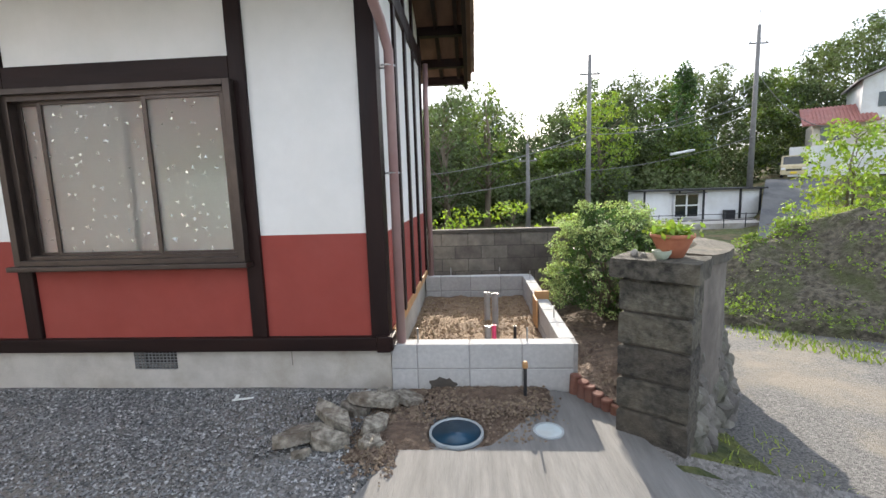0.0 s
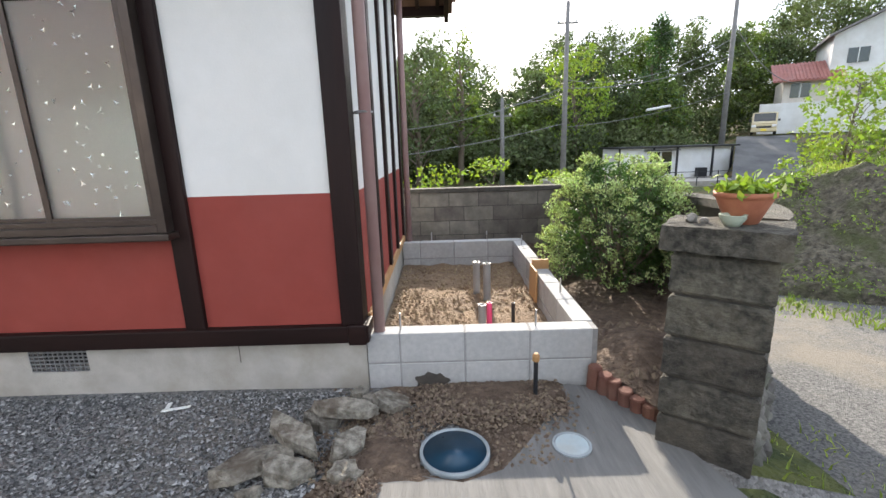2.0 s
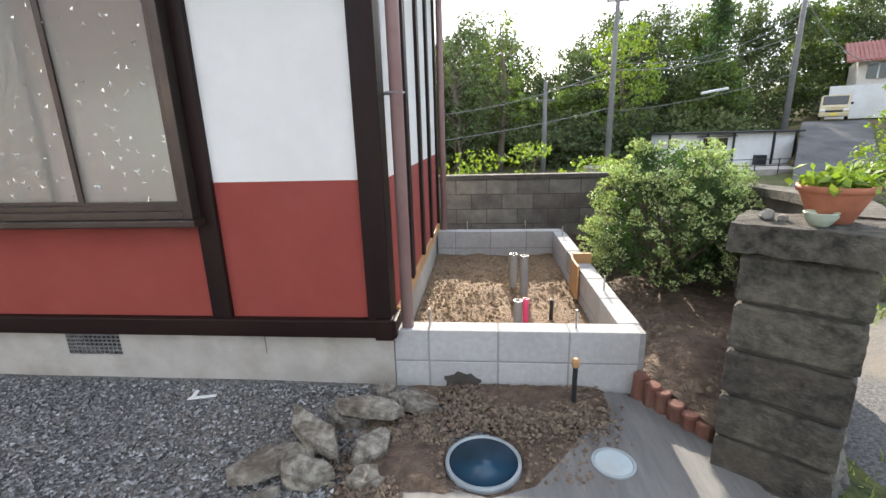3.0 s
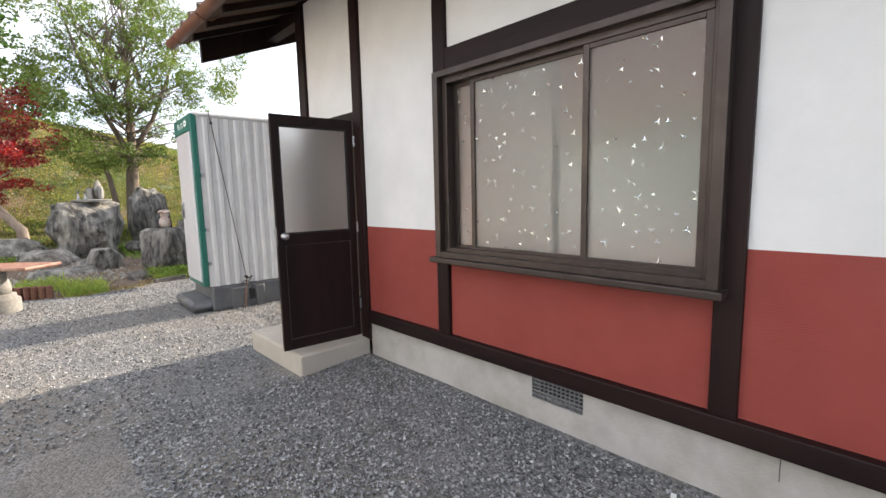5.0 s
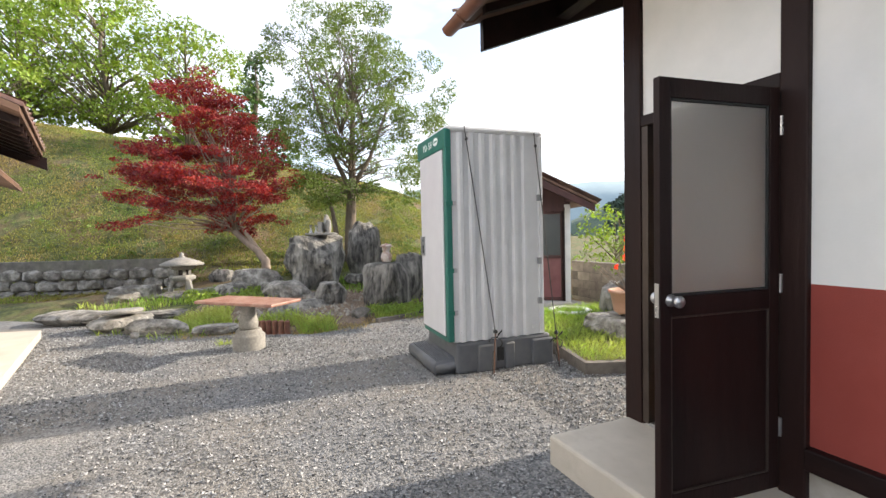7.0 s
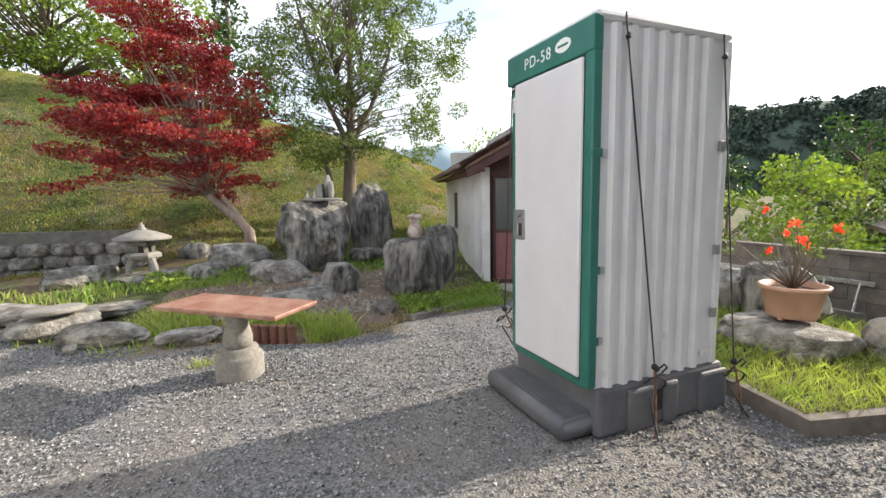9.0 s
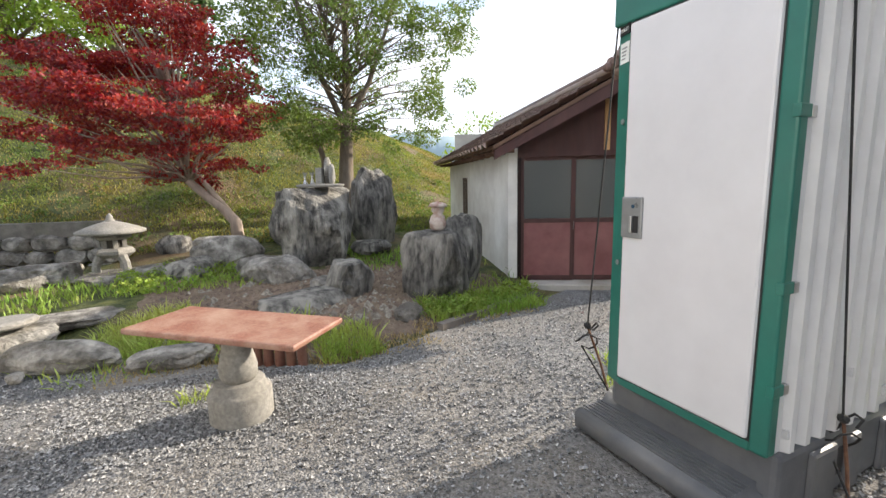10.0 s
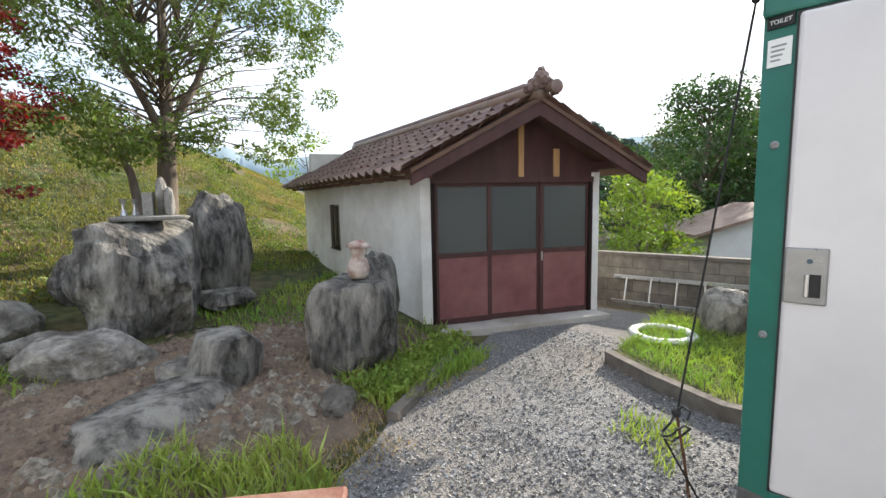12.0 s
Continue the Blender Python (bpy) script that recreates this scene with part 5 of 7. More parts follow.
for dx, mm in ((-0.02, M_petal), (0.02, M_blue)):
    part("sign_mark", prism([(dx - 0.012, -0.0092), (dx + 0.012, -0.0092), (dx + 0.012, -0.0082), (dx - 0.012, -0.0082)], 2.34, 2.385), mm, sign)
    part("sign_mark", lathe([(0.009, 0), (0.009, 0.001), (0, 0.001)], 14), mm, sign).matrix_basis = pose(dx, -0.0082, 2.398, 90, 0, 0)
label_ = part("sticker", box(-0.042, 0.040, -0.003, 0.0, 2.145, 2.25), M_text, wc, "pale paper sticker")
label_.matrix_basis = SLANT
for k in range(4):
    part("print_bar", box(-0.03, 0.004 + 0.006 * k, -0.0042, -0.0032, 2.165 + 0.018 * k, 2.172 + 0.018 * k), M_plate, label_)
# tie ropes and stakes
ROPES = [((0.475, 0.20, 2.54), (0.50, 0.50, 0.40), (0.60, 0.42, 0.02)), ((0.475, 1.02, 2.51), (0.52, 1.24, 0.32), (0.64, 1.20, 0.02)),
         ((-0.48, 0.05, 2.54), (-0.74, 0.12, 0.54), (-0.70, 0.34, 0.02))]
rr_ = random.Random(3)
for k, (a, b, c) in enumerate(ROPES):
    rope = tagged(new("tie_rope"), "thin black tie-down rope from roof to stake", "rope", "tie-down ropes")
    rope.matrix_basis = wc.matrix_basis.copy()
    A, B, C = Vector(a), Vector(b), Vector(c)
    part("line", tube([A + Vector((0, 0, 0.02)), A, A.lerp(B, 0.5), B], 0.0055, sides=6), M_rope, rope)
    part("knot", rock((0.035, 0.035, 0.04), k + 3, 0.3, 2), M_rope, rope).matrix_basis = pose(*A.lerp(B, 0.06))
    part("knot", rock((0.05, 0.05, 0.05), k + 8, 0.3, 2), M_rope, rope).matrix_basis = pose(*B)
    loop = []
    for i in range(15):
        t = i / 14 * 2 * math.pi * 1.5
        loop.append(B + Vector((0.05 * math.cos(t) * (1 + 0.4 * math.sin(2 * t)), 0.07 * math.sin(t), -0.12 * i / 14 + 0.05 * math.sin(t * 1.3))))
    part("tail", tube(loop + [C + Vector((0.05, -0.04, 0.0))], 0.006, sides=6), M_rope, rope)
    stake = single("ground_stake", tube([B + Vector((0, 0, 0.02)), B.lerp(C, 0.5), C - Vector((0, 0, 0.1))], 0.008, sides=6), M_rust, "rusty iron stake driven into the gravel", "stake", group="tie-down stakes")
    stake.matrix_basis = wc.matrix_basis.copy()

# ---- stone table ----
table = thing("garden_table", (-9.50, 0.61, 0), 45.8, "red stone garden table on a turned grey pedestal", "table")
part("tabletop", box(-0.645, 0.645, -0.275, 0.275, 0.612, 0.652, 0.012), M_terrazzo, table, "red-brown stone slab")
part("pedestal_base", lathe([(0.195, -0.03), (0.20, 0.01), (0.20, 0.185), (0.19, 0.20), (0.165, 0.205), (0.16, 0.255), (0.15, 0.265), (0, 0.265)], 36), M_granite, table, "round grey concrete base", True)
part("pedestal", lathe([(0.10, 0.262), (0.118, 0.30), (0.122, 0.35), (0.108, 0.42), (0.088, 0.49), (0.085, 0.53), (0.10, 0.57), (0.125, 0.60), (0.125, 0.612), (0, 0.612)], 24), M_granite, table, "vase-shaped grey pedestal", True)
for k in range(6):
    x, y = -10.42 + 0.052 * k, 0.70 + 0.085 * k
    single("edging_post", lathe([(0.042, -0.05), (0.043, 0.215), (0.034, 0.225), (0, 0.226)], 12), M_log, "brown ribbed edging post by the table", "edging", group="edging behind the table").matrix_basis = pose(x, y, -0.02)

# ---- garden stones ----
STONES = [  # x, y, z, size, turn, material, square, flat
    (-13.72, 2.05, 0.15, (1.12, 1.45, 1.58), 65, M_stone, 0.75, 0.80), (-14.80, 3.35, 0.30, (0.80, 0.95, 1.62), 40, M_stone, 0.2, 0),
    (-11.36, 3.02, -0.05, (0.86, 1.04, 1.14), 55, M_stone, 0.75, 0.8), (-11.62, 3.55, 0.0, (0.55, 0.7, 1.14), 30, M_stone, 0.5, 0),
    (-11.80, 2.02, 0.0, (0.60, 0.60, 0.66), 20, M_stone, 0.75, 0.8), (-12.82, 1.30, 0.02, (0.62, 1.05, 0.58), -30, M_stone_pale, 0.3, 0),
    (-11.50, 1.42, 0.02, (0.66, 1.25, 0.36), 20, M_stone, 0.4, 0.6), (-10.78, 2.38, -0.04, (0.26, 0.38, 0.26), 30, M_stone_pale, 0.3, 0),
    (-14.35, 0.72, 0.10, (0.85, 1.10, 0.72), 15, M_stone_pale, 0.3, 0.7), (-13.90, 0.25, 0.08, (0.6, 0.85, 0.45), 50, M_stone, 0.3, 0),
    (-14.35, -0.15, 0.12, (0.6, 1.0, 0.30), 0, M_stone_pale, 0.3, 0.6), (-14.55, -0.85, 0.10, (0.95, 1.0, 0.24), 10, M_stone_pale, 0.5, 0.5),
    (-14.60, -1.75, 0.10, (0.7, 1.1, 0.42), 25, M_stone_pale, 0.3, 0), (-11.85, -1.35, -0.02, (0.7, 0.85, 0.34), 20, M_stone_pale, 0.3, 0.5),
    (-11.20, -0.72, -0.03, (0.42, 1.05, 0.27), -28, M_stone_pale, 0.3, 0), (-10.78, 0.12, -0.03, (0.36, 0.66, 0.22), -15, M_stone_pale, 0.3, 0.6),
    (-12.9, -2.2, 0.0, (0.7, 1.4, 0.28), -30, M_stone_pale, 0.4, 0.5), (-15.45, 1.85, 0.35, (0.5, 0.7, 0.75), 20, M_stone, 0.3, 0), (-13.4, 1.05, 0.15, (0.35, 0.5, 0.4), 10, M_stone_pale, 0.3, 0),
    (-13.9, 3.0, 0.3, (0.6, 0.7, 0.3), 0, M_stone, 0.3, 0.6), (-12.5, -0.9, 0.05, (0.6, 0.9, 0.16), 10, M_stone_pale, 0.5, 0.4), (-12.1, 1.75, 0.08, (0.4, 0.3, 0.3), 10, M_stone_pale, 0.3, 0), (-15.6, -0.1, 0.3, (0.5, 0.6, 0.4), 0, M_stone, 0.3, 0)]
for k, (x, y, z, size, turn, m, sq, flat) in enumerate(STONES):
    ob = single("garden_stone", rock(size, k + 40, 0.17, 5 if size[2] > 0.5 else 4, sq, flat), m, "large weathered grey garden boulder" if size[2] > 0.6 else "low grey garden stone set in earth", "rock", group="garden stones")
    ob.matrix_basis = pose(x, y, z, 0, 0, turn)
single("stepping_disc", lathe([(0.27, 0), (0.29, 0.02), (0.29, 0.05), (0.26, 0.065), (0, 0.068)], 20), M_granite, "flat round pale stone disc on boulders", "stone").matrix_basis = pose(-11.85, -1.32, 0.27, 2, -3, 0)
single("pale_pebble", rock((0.12, 0.12, 0.11), 5, 0.1, 2), M_stone_pale, "round pale pebble on the gravel edge", "stone").matrix_basis = pose(-10.98, -0.98, -0.01)
clods("garden_rubble", 2200, [(-11.7, -10.6, 1.7, 2.7, 0.08), (-12.9, -10.7, 0.2, 2.4, 0.08), (-13.2, -11.4, 2.0, 3.6, 0)], 0.06, M_clod, "broken stones and earth in the garden", 31, True)
clods("leaf_litter", 2600, [(-13.4, -10.5, 0.0, 3.8, 0.08)], 0.022, M_clod, "brown litter and crumbs of earth", 33, True)
clods("edge_grit", 500, [(-10.5, -9.95, 1.0, 2.2, 0.02), (-10.7, -10.3, 2.0, 4.0, 0.03)], 0.03, M_rubble, "grit along the gravel edge", 32, True)

# kerb of the bed in front of the shed
kerb_pts = curve_points([(-10.35, 2.55), (-10.52, 3.1), (-10.72, 3.7), (-10.85, 4.25)], 6)
single("bed_kerb", ribbon(kerb_pts, 0.10, -0.1, 0.07), M_oldwall, "low worn concrete kerb of the bed", "kerb", "structure")

# small altar set on the boulder
altar = thing("stone_offering_set", (-13.55, 2.10, 1.49), 62, "small grey stone altar set on the boulder", "altar")
part("tray", lathe([(0.36, 0), (0.38, 0.02), (0.38, 0.04), (0.30, 0.05), (0, 0.05)], 28, squash=0.55), M_granite, altar)
part("tablet", prism([(-0.04, -0.10), (0.05, -0.09), (0.05, 0.09), (-0.04, 0.10)], 0.05, 0.30), M_granite, altar)
part("upright_stone", rock((0.12, 0.20, 0.46), 4, 0.12, 3, 0.3), M_stone_pale, altar).matrix_basis = pose(0.12, 0.06, 0.04)
part("upright_stone", rock((0.10, 0.14, 0.34), 7, 0.12, 3, 0.3), M_granite, altar).matrix_basis = pose(0.20, -0.02, 0.04)
for s in (-0.22, -0.14):
    part("vase", lathe([(0.028, 0.04), (0.036, 0.06), (0.018, 0.12), (0.016, 0.18), (0.04, 0.23), (0.035, 0.23)], 14), M_steel, altar, "metal vase").matrix_basis = pose(s, -0.05 if s < -0.2 else 0.06, 0.0)

# snow-viewing lantern
lan = thing("stone_lantern", (-14.52, -0.82, 0.31), 20, "low wide grey stone garden lantern", "stone lantern")
for k in range(3):
    a = k * 2.094 + 0.4
    part("leg", tube([(0.30 * math.cos(a), 0.30 * math.sin(a), 0.0), (0.29 * math.cos(a), 0.29 * math.sin(a), 0.12), (0.20 * math.cos(a), 0.20 * math.sin(a), 0.25)], [0.075, 0.07, 0.09], sides=8), M_granite, lan)
part("platform", lathe([(0.24, 0.22), (0.34, 0.28), (0.35, 0.33), (0.30, 0.37), (0, 0.37)], 6), M_granite, lan)
for k in range(6):
    a = k * math.pi / 3
    part("fire_box_post", box(0.18 * math.cos(a) - 0.035, 0.18 * math.cos(a) + 0.035, 0.18 * math.sin(a) - 0.035, 0.18 * math.sin(a) + 0.035, 0.37, 0.54), M_granite, lan)
part("fire_core", lathe([(0.15, 0.37), (0.15, 0.54), (0, 0.54)], 6), M_dirtjoint, lan)
part("collar", lathe([(0.26, 0.50), (0.33, 0.53), (0.33, 0.565), (0.28, 0.58), (0, 0.58)], 6), M_granite, lan)
part("cap", lathe([(0.28, 0.57), (0.54, 0.60), (0.555, 0.64), (0.40, 0.70), (0.20, 0.76), (0.10, 0.785), (0, 0.79)], 24), M_granite, lan, "wide umbrella-shaped cap", True)
part("finial", lathe([(0.07, 0.77), (0.085, 0.80), (0.05, 0.83), (0.06, 0.86), (0.0, 0.92)], 14), M_granite, lan, "", True)

lan.matrix_basis = lan.matrix_basis @ Matrix.Diagonal((0.80, 0.80, 0.95, 1))

# pottery figure on the boulder: one plain shape
fig = lathe([(0.085, 0), (0.105, 0.03), (0.115, 0.10), (0.095, 0.18), (0.06, 0.215), (0.085, 0.25), (0.088, 0.29), (0.06, 0.335), (0.13, 0.315), (0.10, 0.355), (0, 0.385)], 20)
single("pottery_figure", fig, M_figure, "small brown and white glazed pottery figure on a boulder", "figurine", smooth=True).matrix_basis = pose(-11.16, 2.96, 0.96, 0, 4, 0) @ Matrix.Scale(0.9, 4)

# low stone wall at the foot of the slope
swall = thing("slope_wall", (0, 0, 0), 0, "low wall of dark fitted stones under a concrete band", "wall", kind="structure")
wr = random.Random(6)
wa, wb = Vector((-15.55, -0.9, 0)), Vector((-17.6, -7.2, 0))
wl = (wb - wa).length
wd = (wb - wa).normalized()
for row in range(3):
    s = 0.0
    while s < wl:
        w = wr.uniform(0.35, 0.6)
        c = wa + wd * (s + w / 2)
        ob = part("stone", rock((0.35, w * 1.1, 0.32), row * 50 + int(s * 9), 0.16, 2, 0.75), M_stone_pale, swall)
        ob.matrix_basis = pose(c.x, c.y, 0.04 + row * 0.245, 0, 0, math.degrees(math.atan2(wd.y, wd.x)) - 90)
        s += w
part("band", ribbon([(wa.x - 0.05, wa.y), (wb.x - 0.05, wb.y)], 0.26, 0.76, 1.0), M_cobble, swall, "dark weathered concrete band")

# ---- tile-roofed store shed ----
SL0 = Vector((-11.59, 4.32, 0))
U, V = Vector((0.556, 0.831, 0)), Vector((-0.942, 0.336, 0))
SM = Matrix(((U.x, V.x, 0, SL0.x), (U.y, V.y, 0, SL0.y), (0, 0, 1, 0), (0, 0, 0, 1)))
shed = thing("store_shed", (0, 0, 0), 0, "white-walled store shed with maroon doors and tiled roof", "shed")


def sp(name, bm, m, label="", parent=None, smooth=False):
    bm.transform(SM)
    return part(name, bm, m, parent or shed, label, smooth)


SW, SDp = 2.53, 5.3
sp("wall", box(0.0, 0.13, 0.0, 3.0, -0.1, 1.98), M_shedwall, "stained white rendered side wall")
sp("wall", box(0.0, 0.13, 3.0, 3.5, -0.1, 0.80), M_shedwall)
sp("wall", box(0.0, 0.13, 3.0, 3.5, 1.60, 1.98), M_shedwall)
sp("wall", box(0.0, 0.13, 3.5, SDp, -0.1, 1.98), M_shedwall)
sp("wall", box(SW - 0.11, SW, 0.0, SDp, -0.1, 1.98), M_shedwall)
sp("wall", box(0.13, SW - 0.11, SDp - 0.1, SDp, -0.1, 2.7), M_shedwall)
wn_ = sp("window", box(0.02, 0.06, 3.03, 3.47, 0.83, 1.57), M_darkglass, "narrow dark window")
sp("window_frame", box(-0.01, 0.07, 3.0, 3.03, 0.80, 1.60), M_alu, "", wn_)
sp("window_frame", box(-0.01, 0.07, 3.47, 3.5, 0.80, 1.60), M_alu, "", wn_)
sp("window_frame", box(-0.01, 0.07, 3.235, 3.265, 0.83, 1.57), M_alu, "", wn_)
sp("window_sill", box(-0.03, 0.07, 3.0, 3.5, 0.78, 0.805), M_alu, "", wn_)
sp("threshold", box(0.10, SW - 0.05, -0.28, 0.12, -0.1, 0.075, 0.01), M_base, "concrete threshold")
sp("frame_post", box(0.13, 0.18, -0.01, 0.11, 0.07, 1.90), M_timber)
sp("frame_post", box(SW - 0.16, SW - 0.11, -0.01, 0.11, 0.07, 1.90), M_timber)
sp("head_beam", box(0.13, SW - 0.11, -0.02, 0.12, 1.85, 1.92), M_shedwood)
gab = bmesh.new()
RZS, EZS, OV, OF = 2.83, 1.99, 0.32, 0.46
gpts = [(0.0, 1.92), (SW, 1.92), (SW, EZS + 0.14), (SW / 2, RZS - 0.06), (0.0, EZS + 0.14)]
ga = [gab.verts.new((a, 0.02, z)) for a, z in gpts]
gb = [gab.verts.new((a, 0.08, z)) for a, z in gpts]
gab.faces.new(ga)
gab.faces.new(gb[::-1])
for i in range(5):
    gab.faces.new((ga[i], gb[i], gb[(i + 1) % 5], ga[(i + 1) % 5]))
sp("gable", gab, M_shedwood, "dark maroon gable boards")
for a, z0, z1, w in ((1.31, 1.90, 2.60, 0.075), (1.82, 1.88, 2.28, 0.085)):
    sp("gable_batten", box(a, a + w, -0.005, 0.018, z0, z1, 0.004), M_newwood, "bare orange-brown batten")
dw = (SW - 0.34) / 3
for k in range(3):
    a0 = 0.18 + k * dw
    off = 0.03 if k == 1 else 0.0
    leaf = sp("door", box(a0 + 0.05, a0 + dw - 0.02, 0.03 + off, 0.045 + off, 0.15, 0.92), M_shedpanel, "sliding door with faded maroon panel and dusty glass")
    fr = bmesh.new()
    for aa, ab, za, zb in ((a0, a0 + 0.05, 0.08, 1.85), (a0 + dw - 0.02, a0 + dw + 0.02, 0.08, 1.85), (a0 + 0.05, a0 + dw - 0.02, 0.08, 0.15), (a0 + 0.05, a0 + dw - 0.02, 0.92, 0.98), (a0 + 0.05, a0 + dw - 0.02, 1.80, 1.85)):
        box(aa, ab, 0.02 + off, 0.06 + off, za, zb, 0, fr)
    sp("door_frame", fr, M_shedwood, "", leaf)
    sp("pane", box(a0 + 0.05, a0 + dw - 0.02, 0.035 + off, 0.041 + off, 0.98, 1.80), M_glass_shed, "dusty dark pane", leaf)
    if k:
        sp("pull", box(a0 + 0.012, a0 + 0.032, 0.008 + off, 0.02 + off, 0.82, 0.94, 0.003), M_steel, "", leaf)
# added black sheet in place of the shed's shaded interior
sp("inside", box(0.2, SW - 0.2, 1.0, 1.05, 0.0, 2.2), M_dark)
# roof slabs and tiles
rs = (RZS - EZS) / (SW / 2 + OV)


def roof_side(sign, name):
    bm = bmesh.new()
    ae, ar = (-OV, SW / 2) if sign > 0 else (SW + OV, SW / 2)
    co = [(ae, -OF, EZS - 0.0), (ar, -OF, RZS), (ar, SDp + 0.3, RZS), (ae, SDp + 0.3, EZS)]
    lo_ = [bm.verts.new((a, b, z - 0.05)) for a, b, z in co]
    hi_ = [bm.verts.new((a, b, z)) for a, b, z in co]
    bm.faces.new(lo_)
    bm.faces.new(hi_[::-1])
    for i in range(4):
        j = (i + 1) % 4
        bm.faces.new((lo_[i], hi_[i], hi_[j], lo_[j]))
    bmesh.ops.recalc_face_normals(bm, faces=bm.faces[:])
    return bm


def sp_barge(sign):
    bm = bmesh.new()
    ae, ar = (-OV + 0.02, SW / 2) if sign > 0 else (SW + OV - 0.02, SW / 2)
    co = [(ae, -OF + 0.02), (ar, -OF + 0.02), (ar, -OF + 0.07), (ae, -OF + 0.07)]
    zz = [EZS, RZS, RZS, EZS]
    lo_ = [bm.verts.new((a, b, z - 0.22 + 0.04 * (i in (0, 3)))) for i, ((a, b), z) in enumerate(zip(co, zz))]
    hi_ = [bm.verts.new((a, b, z - 0.052)) for (a, b), z in zip(co, zz)]
    bm.faces.new(lo_)
    bm.faces.new(hi_[::-1])
    for i in range(4):
        j = (i + 1) % 4
        bm.faces.new((lo_[i], hi_[i], hi_[j], lo_[j]))
    bmesh.ops.recalc_face_normals(bm, faces=bm.faces[:])
    return bm


shed_roof = sp("roof", roof_side(1, ""), M_soffit, "brown tiled roof")
shed_roof2 = sp("roof", roof_side(-1, ""), M_soffit)
sp("bargeboard", sp_barge(1), M_shedwood, "heavy maroon bargeboard")
sp("bargeboard", sp_barge(-1), M_shedwood)


def tile_mesh(w, l):
    """A wavy pan tile, w across, l down the slope."""
    bm = bmesh.new()
    n = 8
    prof_ = []
    for i in range(n + 1):
        t = i / n
        prof_.append((t * w * 1.08, 0.034 * math.cos(t * 2 * math.pi) if t < 0.5 else -0.034 + 0.068 * smooth(0.5, 1.0, t)))
    rows_ = []
    for y, lift in ((0.0, 0.0), (l * 1.12, 0.018)):
        rows_.append([bm.verts.new((x, y, z + lift)) for x, z in prof_])
    under = [bm.verts.new((x, l * 1.12, z + 0.018 - 0.022)) for x, z in prof_]
    for i in range(n):
        bm.faces.new((rows_[0][i], rows_[0][i + 1], rows_[1][i + 1], rows_[1][i]))
        bm.faces.new((rows_[1][i], rows_[1][i + 1], under[i + 1], under[i]))
    me = bpy.data.meshes.new("tile")
    bm.to_mesh(me)
    bm.free()
    me.materials.append(M_tile)
    return me


TILE = tile_mesh(0.262, 0.262)


def lay_tiles(parent, corner, across, down, nc, nr):
    a = across.normalized()
    d = (down - a * down.dot(a)).normalized()
    n = a.cross(d)
    n = n if n.z > 0 else -n
    for i in range(nc):
        for j in range(nr):
            p = corner + across.normalized() * (0.262 * i) + down.normalized() * (0.262 * j) + n * 0.035
            ob = new("tile", TILE)
            ob.parent = parent
            ob.matrix_basis = Matrix(((a.x, d.x, n.x, p.x), (a.y, d.y, n.y, p.y), (a.z, d.z, n.z, p.z), (0, 0, 0, 1)))


ridge0 = SM @ Vector((SW / 2, -OF - 0.03, RZS))
downL = (SM @ Vector((-OV, 0, EZS))) - (SM @ Vector((SW / 2, 0, RZS)))
downR = (SM @ Vector((SW + OV, 0, EZS))) - (SM @ Vector((SW / 2, 0, RZS)))
lay_tiles(shed_roof, SM @ Vector((SW / 2, SDp + 0.32, RZS)), -V, downL, 23, 7)
lay_tiles(shed_roof2, ridge0, V, downR, 23, 7)
rp = [SM @ Vector((SW / 2, b, RZS + 0.08)) for b in np.linspace(-OF, SDp + 0.3, 24)]
part("ridge", tube([p - Vector((0, 0, 0.03)) for p in rp], 0.10, sides=10), M_tile, shed, "ridge of half-round tiles", True)
part("ridge", tube([p + Vector((0, 0, 0.06)) for p in rp[1:]], 0.06, sides=10), M_tile, shed, "", True)
orn = bmesh.new()
for dx, dz, rad in ((0, 0.03, 0.10), (-0.10, -0.03, 0.075), (0.10, -0.03, 0.075), (-0.17, -0.08, 0.06), (0.17, -0.08, 0.06), (0, 0.13, 0.05)):
    bmesh.ops.create_icosphere(orn, subdivisions=3, radius=rad, matrix=Matrix.Translation(U * dx + Vector((0, 0, dz))))
for v in orn.verts:
    v.co += v.co.normalized() * 0.035 * noise.noise(v.co * 22)
part("ridge_ornament", orn, M_tile, shed, "red-brown ridge-end ornament").matrix_basis = Matrix.Translation(rp[0] + Vector((0, 0, 0.07)))
part("ridge_end", lathe([(0.075, -0.04), (0.08, 0.04), (0.05, 0.05), (0, 0.05)], 16), M_tile, shed, "round end tile").matrix_basis = Matrix.Translation(rp[0] - V * 0.05 + U * 0.14 + Vector((0, 0, 0.02))) @ pose(0, 0, 0, 90, 0, math.degrees(math.atan2(U.y, U.x)))
for bq in np.arange(-0.3, SDp, 0.45):
    sp("rafter", box(-OV + 0.03, 0.0, bq, bq + 0.05, EZS - 0.09, EZS - 0.045), M_soffit)
for a in (0.0, SW - 0.1):
    sp("purlin", box(a, a + 0.1, -OF + 0.07, 0.02, EZS + 0.02, EZS + 0.12), M_shedwood)

